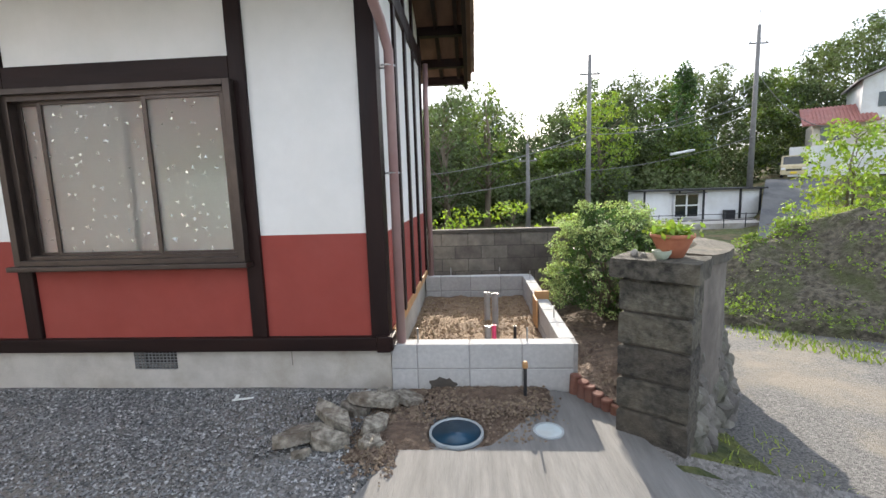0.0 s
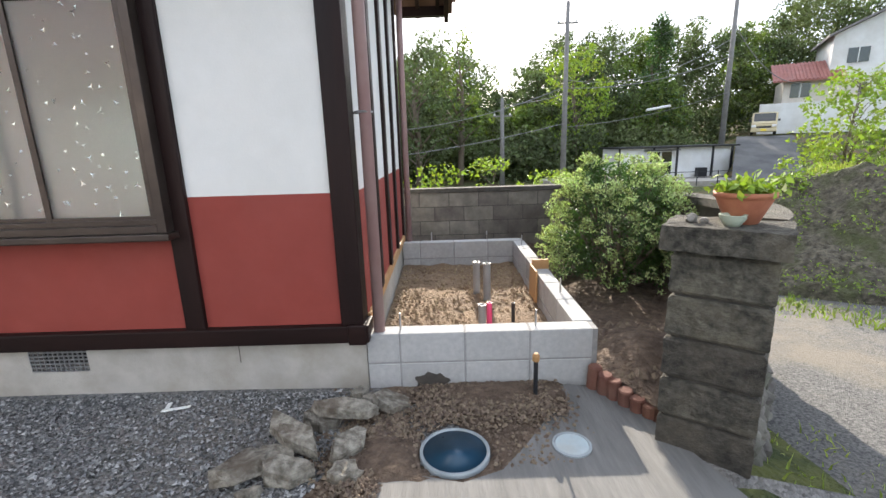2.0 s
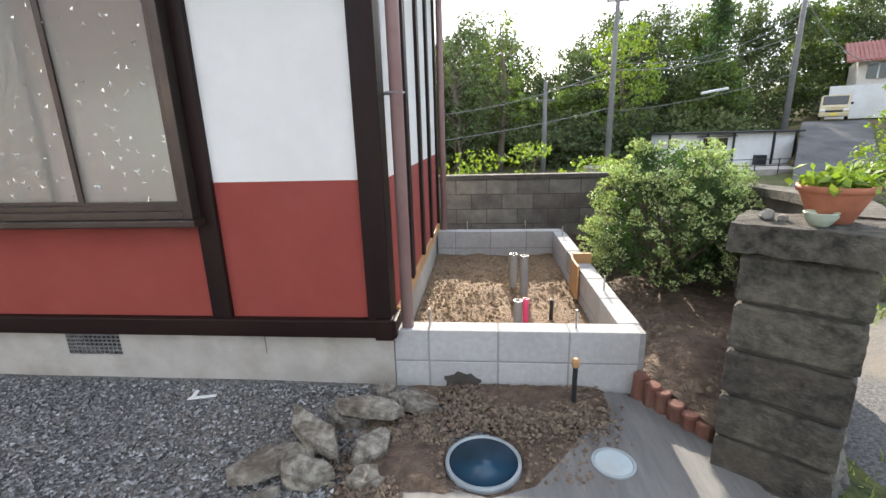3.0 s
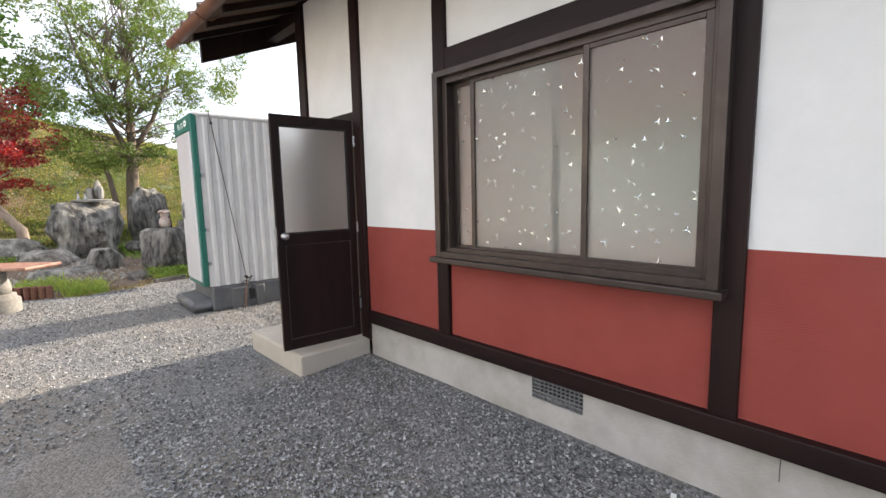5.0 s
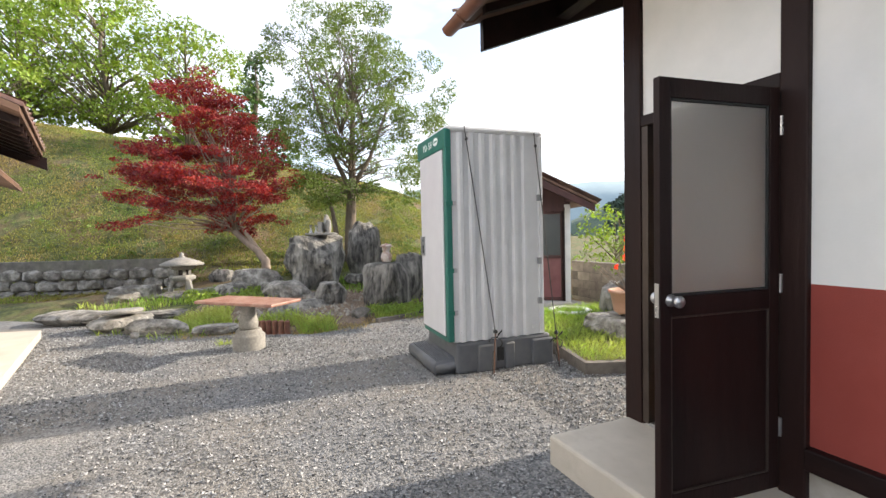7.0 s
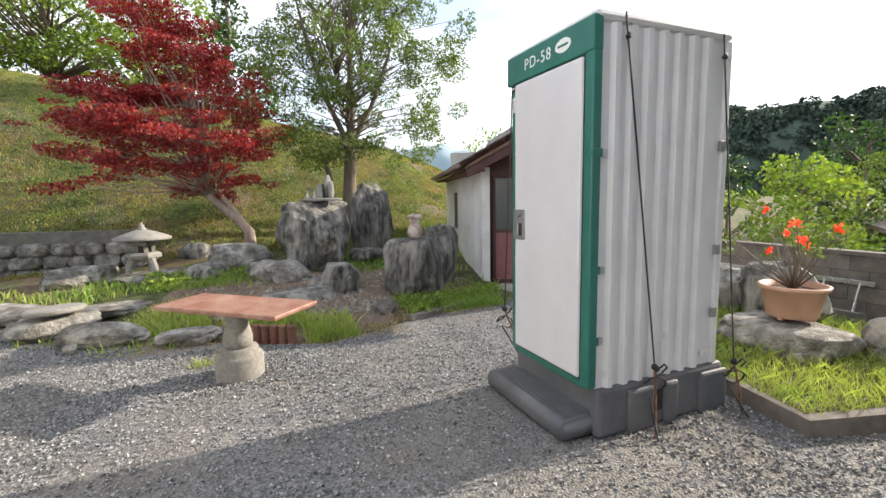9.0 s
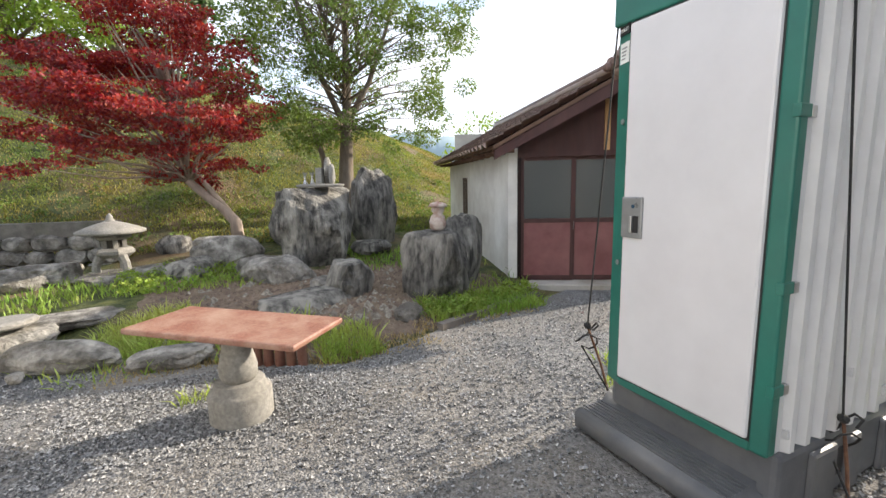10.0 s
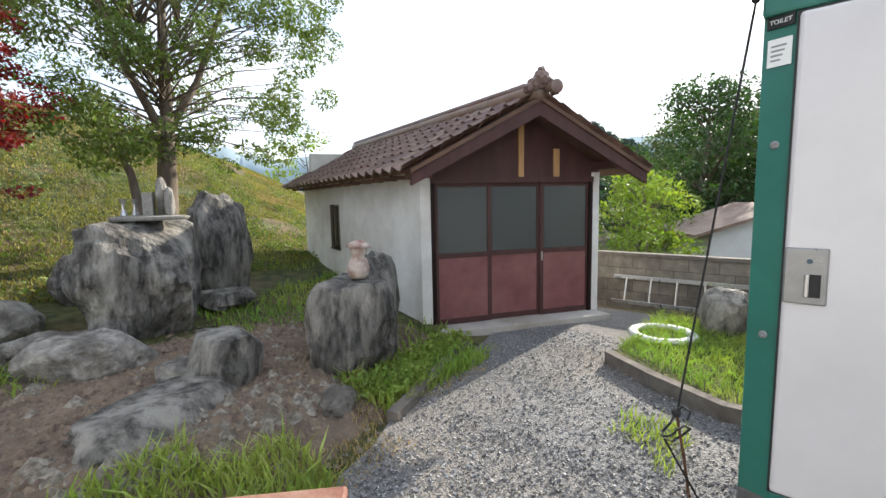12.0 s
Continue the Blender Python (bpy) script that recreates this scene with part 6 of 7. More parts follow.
# tiles along the eaves and verges of the house
hd = Vector((0, EY - RY, EZ - RZ))
for x0, nc, nr, rows0 in ((X0, 24, 2, 7),):
    start = Vector((X0, RY, RZ)) + hd.normalized() * (0.262 * rows0)
    lay_tiles(roof, start + Vector((0, 0, 0.01)), Vector((1, 0, 0)), hd, nc, 2)
lay_tiles(roof, Vector((X0, RY, RZ + 0.01)), Vector((1, 0, 0)), hd, 1, 7)
hb = Vector((0, EYB - RY, EZ - RZ))
lay_tiles(roof, Vector((X1 + 0.05, RY, RZ + 0.01)), Vector((-1, 0, 0)), hb, 2, 9)

# ---- bed behind the toilet ----
BED = [(-9.44, 4.66), (-8.95, 4.32), (-8.40, 4.02), (-7.45, 4.02), (-6.72, 3.80), (-6.25, 5.20), (-7.0, 6.4), (-9.2, 6.5)]
single("bed_earth", prism(BED, -0.1, 0.10), M_earth, "grassy raised bed of earth", "flower bed", "structure")
single("bed_kerb", ribbon(BED[:6], 0.09, -0.1, 0.125), M_oldwall, "low concrete kerb round the bed", "kerb", "structure")
fpot = thing("azalea_pot", (-7.55, 5.25, 0.36), 0, "tan plastic pot with a red-flowering azalea", "potted plant")
part("pot", lathe([(0.19, 0.02), (0.20, 0.04), (0.245, 0.27), (0.265, 0.275), (0.275, 0.31), (0.25, 0.315), (0.235, 0.26)], 32), M_pot, fpot, "", True)
part("soil", lathe([(0, 0.265), (0.24, 0.26)], 20), M_soil, fpot)
for k in range(4):
    part("foot", box(-0.03, 0.03, -0.02, 0.02, 0.0, 0.03, 0.004), M_pot, fpot).matrix_basis = pose(0.16 * math.cos(k * 1.57), 0.16 * math.sin(k * 1.57), 0, 0, 0, k * 90)
fr_ = np.random.default_rng(17)
tips = [(fr_.normal(0, 0.24), fr_.normal(0, 0.24), fr_.uniform(0.55, 1.0)) for _ in range(26)]
part("stems", twigs((0, 0, 0.26), tips, 0.010, fr_), M_bark, fpot, "thin stems", True)
bl = [(x, y, z, fr_.uniform(0.05, 0.09)) for x, y, z in tips]
c, o = blob_leaves(bl, 3600, fr_)
leaves_mesh("leaves", c, o, 0.045, fr_, M_leaf, fpot, "small green leaves")
for k in range(8):
    x, y, z = tips[k * 3]
    pc = np.array([[x, y, z + 0.04]]) + fr_.normal(0, 0.015, (16, 3))
    leaves_mesh("flower", pc, fr_.normal(0, 1, (16, 3)), 0.042, fr_, M_petal, fpot, "orange-red flower", narrow=0.9)
single("flat_stone", rock((1.1, 0.8, 0.34), 77, 0.14, 3, 0.4, 0.6), M_stone_pale, "flat grey stone under the potted azalea", "rock").matrix_basis = pose(-7.55, 5.15, 0.06)
single("bed_stone", rock((0.55, 0.5, 0.62), 78, 0.18, 3, 0.4), M_stone, "dark upright stone in the bed", "rock").matrix_basis = pose(-8.62, 6.05, 0.05)
single("bed_stone", rock((0.8, 0.6, 0.75), 79, 0.18, 3, 0.4), M_stone, "dark boulder behind the azalea pot", "rock").matrix_basis = pose(-8.0, 6.0, 0.05)
single("bed_stone", rock((0.4, 0.3, 0.45), 80, 0.18, 3, 0.4), M_stone_pale, "grey stone beside the azalea pot", "rock").matrix_basis = pose(-6.95, 5.55, 0.05)
ring_bm = bmesh.new()
rings = []
for k in range(36):
    a = 2 * math.pi * k / 36
    rings.append([ring_bm.verts.new(((0.30 + 0.055 * math.cos(b)) * math.cos(a), (0.30 + 0.055 * math.cos(b)) * math.sin(a), 0.03 * math.sin(b) + 0.03)) for b in (2 * math.pi * j / 8 for j in range(8))])
for k in range(36):
    for j in range(8):
        ring_bm.faces.new((rings[k][j], rings[(k + 1) % 36][j], rings[(k + 1) % 36][(j + 1) % 8], rings[k][(j + 1) % 8]))
single("plastic_ring", ring_bm, M_sheet, "white round ring lying in the bed", "ring", smooth=True).matrix_basis = pose(-9.15, 5.55, 0.10)
lad = thing("ladder", (-9.35, 7.38, -0.02), 0, "aluminium ladder on its side against the wall", "ladder")
for z, y in ((0.03, 0.0), (0.40, 0.14)):
    part("rail", box(-0.95, 1.55, y - 0.012, y + 0.012, z - 0.03, z + 0.03, 0.004), M_steel, lad)
for k in range(7):
    part("rung", tube([(-0.75 + 0.36 * k, 0.0, 0.03), (-0.75 + 0.36 * k, 0.14, 0.40)], 0.014, sides=8), M_steel, lad)
bwall2 = thing("block_wall", (0, 7.6, 0), 0, "weathered brown concrete-block boundary wall", "wall", kind="structure")
for row in range(5):
    z = -0.25 + row * 0.19
    x = -11.6 + (0.195 if row % 2 else 0)
    while x < -4.6:
        ob = new("block", bw_mesh["b"])
        ob.parent = bwall2
        ob.location = (x, pr.uniform(0, 0.004), z)
        x += 0.39
part("joint", box(-11.6, -4.4, 0.006, 0.115, -0.3, 0.695), M_dirtjoint, bwall2)
part("coping", box(-11.6, -4.4, -0.02, 0.14, 0.70, 0.755, 0.006), M_oldwall, bwall2, "flat coping course")

# ---- eaves and porch of the main house across the yard ----
mh = thing("main_house", (-12.0, -2.30, 0), 16.2, "main house with dark tiled eaves across the yard", "house")
# out of view; runs on past the eaves to bounce sunlight into the yard
part("wall", box(0.6, 9.0, -8.0, -1.6, 0.0, 3.3), M_white, mh, "unseen white wall kept long to bounce light")
mroof = part("roof", slope_slab(0.0, 3.1, 0.0, 2.87, -4.5, 4.7, -0.07, 0.0), M_soffit, mh, "dark eaves with exposed rafters")
part("roof_covering", slope_slab(0.03, 3.05, 0.03, 2.87, -4.5, 4.7, 0.004, 0.05), M_tile, mh)
part("bargeboard", slope_slab(-0.02, 0.03, 0.05, 2.85, -4.5, 4.67, -0.26, -0.07), M_timber_h, mh)
part("roof_side", slope_slab(3.105, 9.5, -1.9, 3.64, -4.5, 4.7, -0.07, 0.0), M_soffit, mh)
for x in np.arange(0.2, 3.0, 0.36):
    part("rafter", slope_slab(x, x + 0.07, -0.03, 2.88, -1.7, 3.56, -0.16, -0.072), M_timber_h, mh)
part("lower_eave", slope_slab(0.05, 2.9, -0.25, 2.30, -1.6, 2.75, -0.06, 0.0), M_soffit, mh)
part("lower_covering", slope_slab(0.05, 2.9, -0.28, 2.30, -1.6, 2.75, 0.003, 0.05), M_tile, mh)
lay_tiles(mroof, Vector((0.02, -0.50, 3.09)), Vector((1, 0, 0)), Vector((0, 4.5, -1.83)), 11, 2)
single("porch_slab", prism([(-11.75, -2.35), (-12.4, -5.2), (-7.6, -5.2), (-8.2, -1.5), (-9.10, -1.70)], -0.05, 0.12), M_step, "pale concrete porch slab at the main house", "porch", "structure")
# bare earth among the stones
ev, ef = [], []
n1, n2 = 34, 46
for j in range(n2):
    y = -0.35 + 4.5 * j / (n2 - 1)
    for i in range(n1):
        x = edge_x(y) - 0.12 - (2.7 + 0.35 * noise.noise(Vector((y, 1, 7)))) * i / (n1 - 1) * (1 - 0.6 * smooth(2.6, 4.1, y))
        ev.append((x, y, height(x, y) + 0.025 * min(1, i, n1 - 1 - i, j, n2 - 1 - j) + 0.03 * noise.noise(Vector((x * 5, y * 5, 3))) - 0.005))
for j in range(n2 - 1):
    for i in range(n1 - 1):
        ef.append((j * n1 + i, (j + 1) * n1 + i, (j + 1) * n1 + i + 1, j * n1 + i + 1))
tagged(raw("garden_soil", ev, ef, M_soil_garden, smooth=True), "bare brown earth among the garden stones", "soil", kind="structure")
clods("garden_crumbs", 5200, [(-13.0, -10.75, -0.25, 3.4, 0.0)], 0.045, M_clod, "crumbs and leaf litter on the garden earth", 21, True)
clods("garden_rubble", 420, [(-12.8, -10.75, -0.2, 3.4, 0.0), (-11.4, -10.7, 0.4, 2.6, 0.0)], 0.10, M_rubble, "small broken stones on the garden earth", 22, True)

# ---- trees of the garden ----
def grow(base, tips, r0, rng_, waist=0.35, sway=0.12):
    """Trunk and limbs: every tip is reached by a bent, tapered limb that leaves the trunk part of the way up."""
    bm = bmesh.new()
    b = Vector(base)
    mean = Vector((sum(t[0] for t in tips) / len(tips), sum(t[1] for t in tips) / len(tips), max(t[2] for t in tips)))
    for tip in tips:
        t = Vector(tip)
        leave = b.lerp(mean, rng_.uniform(0.12, waist))
        mid = leave.lerp(t, 0.5) + Vector((rng_.normal(0, sway), rng_.normal(0, sway), abs(rng_.normal(0, sway)) + 0.1)) * (t - leave).length * 0.5
        r = r0 * rng_.uniform(0.25, 0.5)
        tube([leave, leave.lerp(mid, 0.5), mid, mid.lerp(t, 0.5), t], [r, r * 0.75, r * 0.55, r * 0.35, r * 0.12], bm, 6)
        for _ in range(3):
            s = mid.lerp(t, rng_.uniform(0.0, 0.7))
            e = s + Vector(rng_.normal(0, 1, 3)) * (t - leave).length * 0.16 + Vector((0, 0, 0.1))
            tube([s, s.lerp(e, 0.5) + Vector(rng_.normal(0, 0.03, 3)), e], [r * 0.3, r * 0.2, r * 0.06], bm, 4)
    return bm, mean


def trunk_path(bm, pts, radii):
    return tube(pts, radii, bm, 10)


# red maple, its trunk leaning, the crown in flat layers
rm = np.random.default_rng(21)
maple = thing("red_maple", (-15.75, 0.95, height(-15.75, 0.95) - 0.05), 0, "red-leaved Japanese maple with a leaning pale trunk", "maple tree")
fork = Vector((-0.15, -0.75, 1.25))
bm = trunk_path(bmesh.new(), [(0, 0, -0.1), (0.02, -0.02, 0.45), (-0.02, -0.22, 0.72), (-0.10, -0.52, 1.0), fork], [0.13, 0.11, 0.09, 0.08, 0.07])
trunk_path(bm, [(0, -0.10, 0.62), (-0.08, -0.45, 1.15), (-0.12, -0.72, 1.6)], [0.06, 0.05, 0.04])
tips, blobs = [], []
LAYERS = [(1.95, 1.8, -0.45, 18), (2.35, 2.0, -0.35, 20), (2.75, 2.05, -0.25, 22), (3.15, 1.9, -0.2, 22), (3.6, 1.7, -0.1, 20), (4.05, 1.45, -0.1, 16), (4.5, 1.05, -0.3, 9), (4.85, 0.55, -0.5, 4), (1.30, 0.7, 0.25, 5)]
for zc, rad, shift, count in LAYERS:
    for k in range(count):
        a, q = rm.uniform(0, 6.28), rad * math.sqrt(rm.uniform(0.03, 1.0))
        x, y = -0.35 + q * math.cos(a) * 0.85, -1.05 + shift + q * math.sin(a)
        z = zc + rm.normal(0, 0.13) - 0.16 * q * (1 if q > 1 else 0)
        tips.append((x, y, z))
        for _ in range(3):
            blobs.append((x + rm.normal(0, 0.26), y + rm.normal(0, 0.26), z + 0.04 + rm.normal(0, 0.08), rm.uniform(0.14, 0.34)))
for tip in tips[::2]:
    t = Vector(tip)
    s = fork.lerp(Vector((-0.3, -1.0, 3.6)), rm.uniform(0.0, 0.8))
    if t.z < s.z - 0.2:
        s = fork.copy()
    m_ = s.lerp(t, 0.55) + Vector((0, 0, -0.08 + rm.normal(0, 0.06)))
    tube([s, s.lerp(m_, 0.5) + Vector((0, 0, 0.05)), m_, t], [0.030, 0.023, 0.015, 0.005], bm, 6)
tube([fork, (-0.22, -0.9, 2.0), (-0.3, -0.9, 2.9), (-0.28, -1.0, 3.9), (-0.3, -1.1, 4.9)], [0.065, 0.055, 0.04, 0.025, 0.01], bm, 8)
part("trunk", bm, M_bark_pale, maple, "pale grey-brown leaning trunk and limbs", True)
c, o = blob_leaves(blobs, 1900, rm)
owner = np.repeat(np.array([b_[2] for b_ in blobs]), [max(6, int(1900 * b_[3] * b_[3])) for b_ in blobs])
c[:, 2] = owner + (c[:, 2] - owner) * 0.5
leaves_mesh("crown", c, o * np.array([1, 1, 0.3]), 0.066, rm, M_leaf_red, maple, "deep red layered foliage", droop=0.25, narrow=0.55)

# tall airy tree behind the boulders
rt = np.random.default_rng(22)
TB = (-16.6, 3.35)
tall = thing("garden_tree", (TB[0], TB[1], height(*TB) - 0.1), 0, "slender broadleaf tree with an airy green crown", "tree")
bm = trunk_path(bmesh.new(), [(0, 0, 0), (0.02, 0.0, 0.9), (0.0, 0.05, 1.7), (0.05, 0.1, 2.6)], [0.20, 0.17, 0.15, 0.11])
trunk_path(bm, [(-0.05, -0.45, 0.0), (0.0, -0.40, 0.9), (0.05, -0.5, 1.6), (0.0, -0.75, 2.4)], [0.09, 0.08, 0.06, 0.04])
tips, blobs = [], []
for k in range(175):
    a, h = rt.uniform(0, 6.28), rt.uniform(0.06, 1)
    rad = 3.1 * (math.sin(math.pi * (0.12 + 0.80 * h)) ** 0.75) * rt.uniform(0.25, 1.05)
    p = (rad * math.cos(a) * 0.9, 0.2 + rad * math.sin(a), 1.75 + 5.9 * h + rt.normal(0, 0.2))
    tips.append(p)
    blobs.append((p[0], p[1], p[2], rt.uniform(0.22, 0.48)))
for tip in tips:
    t = Vector(tip)
    hub = [Vector((0.0, 0.15, 3.8)), Vector((0.1, -0.5, 3.4)), Vector((-0.1, 0.7, 3.3))][rt.integers(3)]
    s = Vector((0.03, 0.08, 2.2)).lerp(hub + Vector((0, 0, 2.2)), max(0.0, min(0.95, (t.z - 2.4) / 4.6)) * rt.uniform(0.6, 1.0))
    m_ = s.lerp(t, 0.5) + Vector((rt.normal(0, 0.12), rt.normal(0, 0.12), 0.15))
    r = 0.022
    tube([s, s.lerp(m_, 0.5), m_, m_.lerp(t, 0.5), t], [r, r * 0.7, r * 0.5, r * 0.3, 0.006], bm, 5)
tube([(0.05, 0.1, 2.5), (0.0, 0.15, 3.8), (0.05, 0.2, 5.2), (0, 0.2, 6.8)], [0.11, 0.08, 0.05, 0.015], bm, 8)
tube([(0.03, 0.08, 2.2), (0.1, -0.5, 3.4), (0.1, -0.9, 4.8), (0.1, -1.2, 6.2)], [0.085, 0.06, 0.04, 0.012], bm, 8)
tube([(0.03, 0.08, 2.3), (-0.1, 0.7, 3.3), (-0.1, 1.2, 4.6), (-0.1, 1.6, 5.8)], [0.085, 0.06, 0.04, 0.012], bm, 8)
part("trunk", bm, M_bark, tall, "grey-brown trunk and many fine limbs", True)
c, o = blob_leaves(blobs, 2300, rt)
leaves_mesh("crown", c, o, 0.085, rt, M_leaf, tall, "fresh green narrow leaves", droop=0.3, narrow=0.4)


def simple_tree(name, at, top, radius, bare, m, seed, label, leaf=0.22, per=170, trunk_r=0.18, clumps=80, cone=False, category="tree", puff=(0.14, 0.30)):
    """A tree with a tapered trunk, limbs and an uneven crown of leaf clumps."""
    r = np.random.default_rng(seed)
    tr = thing(name, at, 0, label, category)
    h = top - at[2]
    bm = trunk_path(bmesh.new(), [(0, 0, -0.3), (r.normal(0, 0.1), r.normal(0, 0.1), h * 0.35), (r.normal(0, 0.2), r.normal(0, 0.2), h * 0.65), (0, 0, h * 0.92)], [trunk_r, trunk_r * 0.8, trunk_r * 0.5, trunk_r * 0.1])
    bl = []
    for k in range(clumps):
        u = r.uniform(0, 1)
        a = r.uniform(0, 6.28)
        wide = radius * ((1 - u) * 0.95 + 0.05 if cone else math.sin(math.pi * (0.12 + 0.80 * u)) ** 0.7) * math.sqrt(r.uniform(0.08, 1.1))
        p = Vector((wide * math.cos(a), wide * math.sin(a), bare + (h - bare) * u))
        bl.append((p.x, p.y, p.z, radius * r.uniform(*puff)))
        if k % 3 == 0:
            s = Vector((0, 0, max(bare * 0.6, p.z - wide * 0.8)))
            tube([s, s.lerp(p, 0.5) + Vector((0, 0, 0.08 * wide)), p], [trunk_r * 0.3, trunk_r * 0.18, trunk_r * 0.05], bm, 5)
    part("trunk", bm, M_bark, tr, "", True)
    c_, o_ = blob_leaves(bl, per, r)
    leaves_mesh("crown", c_, o_, leaf, r, m, tr)
    return tr


simple_tree("hill_tree", (-32.5, -6.5, height(-32.5, -6.5)), 14.6, 4.6, 1.2, M_leaf_bright, 31, "tall bright green tree on the hill crest", 0.20, 210, 0.2, 240, puff=(0.06, 0.15))
simple_tree("hill_tree", (-33.5, -10.5, height(-33.5, -10.5)), 14.4, 4.6, 1.0, M_leaf_bright, 32, "tall bright green tree on the hill crest", 0.20, 210, 0.2, 240, puff=(0.06, 0.15))
simple_tree("hill_tree", (-31.5, -2.6, height(-31.5, -2.6)), 12.9, 3.6, 1.2, M_leaf_bright, 33, "leafy green tree on the hill crest", 0.20, 220, 0.18, 190, puff=(0.06, 0.16))
simple_tree("hill_conifer", (-25.0, 0.9, height(-25.0, 0.9)), 9.6, 1.5, 0.5, M_leaf_dark, 34, "dark green conifer on the slope", 0.22, 200, 0.14, 70, True, "conifer")
simple_tree("hill_shrub", (-27.0, -9.0, height(-27, -9)), 9.2, 1.9, 0.6, M_leaf_bright, 35, "yellow-green young tree on the slope", 0.22, 120, 0.1, 45)
simple_tree("hill_tree", (-38.0, -4.0, height(-38, -4)), 11.0, 3.4, 1.5, M_leaf, 36, "green tree beyond the hill crest", 0.35, 45, 0.2, 60)
simple_tree("hill_tree", (-36.0, 1.5, height(-36, 1.5)), 8.4, 2.6, 1.5, M_leaf_dark, 37, "dark green tree beyond the hill crest", 0.30, 60, 0.18, 50)
simple_tree("bamboo_thicket", (-34.0, 18.0, -0.8), 6.2, 2.6, 0.8, M_leaf_bright, 38, "bright green thicket behind the shed", 0.26, 60, 0.1, 60, False, "thicket")
simple_tree("bamboo_thicket", (-31.5, 20.5, -0.8), 4.6, 2.4, 0.5, M_leaf_bright, 39, "bright green thicket behind the shed", 0.26, 60, 0.1, 50, False, "thicket")
simple_tree("evergreen_tree", (-12.2, 29.5, -1.2), 7.6, 3.4, 1.0, M_leaf_dark, 41, "broad dark evergreen tree beyond the wall", 0.24, 140, 0.3, 110)
simple_tree("evergreen_tree", (-16.2, 28.5, -1.2), 4.9, 2.4, 0.6, M_leaf_dark, 42, "dark evergreen tree beyond the wall", 0.24, 130, 0.25, 70)
simple_tree("evergreen_tree", (-7.6, 30.5, -1.2), 8.2, 3.4, 1.0, M_leaf_dark, 43, "broad dark evergreen tree beyond the wall", 0.24, 120, 0.3, 90)
simple_tree("bright_shrub", (-11.4, 13.2, -0.7), 2.15, 1.45, 0.2, M_leaf_bright, 44, "large bright green shrub behind the wall", 0.13, 480, 0.08, 70, False, "shrub")
simple_tree("bright_shrub", (-12.4, 18.8, -0.9), 2.4, 1.6, 0.3, M_leaf_bright, 45, "large bright green shrub behind the wall", 0.13, 380, 0.08, 60, False, "shrub")
simple_tree("bright_shrub", (-14.6, 15.5, -0.9), 1.3, 1.3, 0.3, M_leaf, 46, "green shrub behind the wall", 0.12, 380, 0.08, 50, False, "shrub")
simple_tree("bright_shrub", (-13.6, 10.9, -0.8), 2.3, 1.3, 0.3, M_leaf_bright, 48, "bright green shrub behind the shed", 0.12, 420, 0.08, 60, False, "shrub")
simple_tree("evergreen_tree", (-22.0, 24.0, -1.0), 4.4, 2.6, 0.6, M_leaf_dark, 49, "dark tree beyond the shed", 0.26, 90, 0.2, 70)
# young tree and growth on the bank across the road
simple_tree("young_tree", (6.45, 8.0, height(6.45, 8.0) - 0.05), 2.35, 0.72, 0.30, M_leaf_bright, 47, "young bright green tree on the bank", 0.08, 1100, 0.028, 95, puff=(0.13, 0.27))
for k, (x, y, top, r) in enumerate(((6.1, 8.0, 1.0, 0.35), (6.9, 7.9, 1.2, 0.4), (5.5, 7.9, 0.85, 0.3), (7.6, 7.2, 1.5, 0.5), (5.0, 7.3, 0.6, 0.25), (4.5, 7.3, 0.35, 0.25), (8.6, 6.8, 1.5, 0.6))):
    simple_tree("bank_shrub", (x, y, height(x, y) - 0.1), top + 0.25, r, 0.0, M_leaf_bright if k % 2 == 0 else M_leaf, 60 + k, "low bright green growth on the bank", 0.075, 900, 0.015, 34, False, "shrub")
bfv, bff = [], []
for j in range(40):
    for i in range(60):
        u, v_ = -1.2 + 7.2 * i / 59, -0.05 + 1.75 * j / 39
        x, y = 3.63 + u * 0.794 + v_ * 0.608, 6.24 - u * 0.608 + v_ * 0.794
        lift = 0.10 + 0.15 * noise.noise(Vector((x * 2.2, y * 2.2, v_ * 2))) + 0.10 * abs(noise.noise(Vector((x * 6, y * 6, 1)))) + 0.05 * noise.noise(Vector((x * 15, y * 15, 1)))
        bfv.append((x, y, height(x, y) + (lift if 0 < j < 39 and 0 < i < 59 else -0.06)))
for j in range(39):
    for i in range(59):
        bff.append((j * 60 + i, j * 60 + i + 1, (j + 1) * 60 + i + 1, (j + 1) * 60 + i))
tagged(raw("bank_face", bfv, bff, M_bankface), "bare dark earth and broken rock on the bank", "bank", kind="structure")
# bright shrubs just past the block wall
for k, (x, y, top, r) in enumerate(((-0.3, 9.6, 1.05, 0.75), (0.9, 9.9, 1.1, 0.8), (-1.5, 10.2, 1.1, 0.7), (2.2, 10.5, 0.8, 0.7))):
    simple_tree("hedge_shrub", (x, y, -0.9), top, r, 0.2, M_leaf_bright, 70 + k, "yellow-green shrub beyond the block wall", 0.085, 700, 0.03, 46, False, "shrub")

# ---- woods on the far side of the valley ----
rw = np.random.default_rng(50)
SKY = [(-14, 8.0), (-6, 9.0), (-3.5, 10.0), (0.9, 10.9), (3.2, 9.0), (4.3, 5.6), (6.0, 7.2), (8.3, 9.7), (12, 10.2), (16.6, 11.0), (20.5, 11.0), (24, 10.4), (27, 11.2), (30, 14.0), (34, 15.2), (44, 14.0)]
wood_bl, pale_bl = [], []
trunks = bmesh.new()


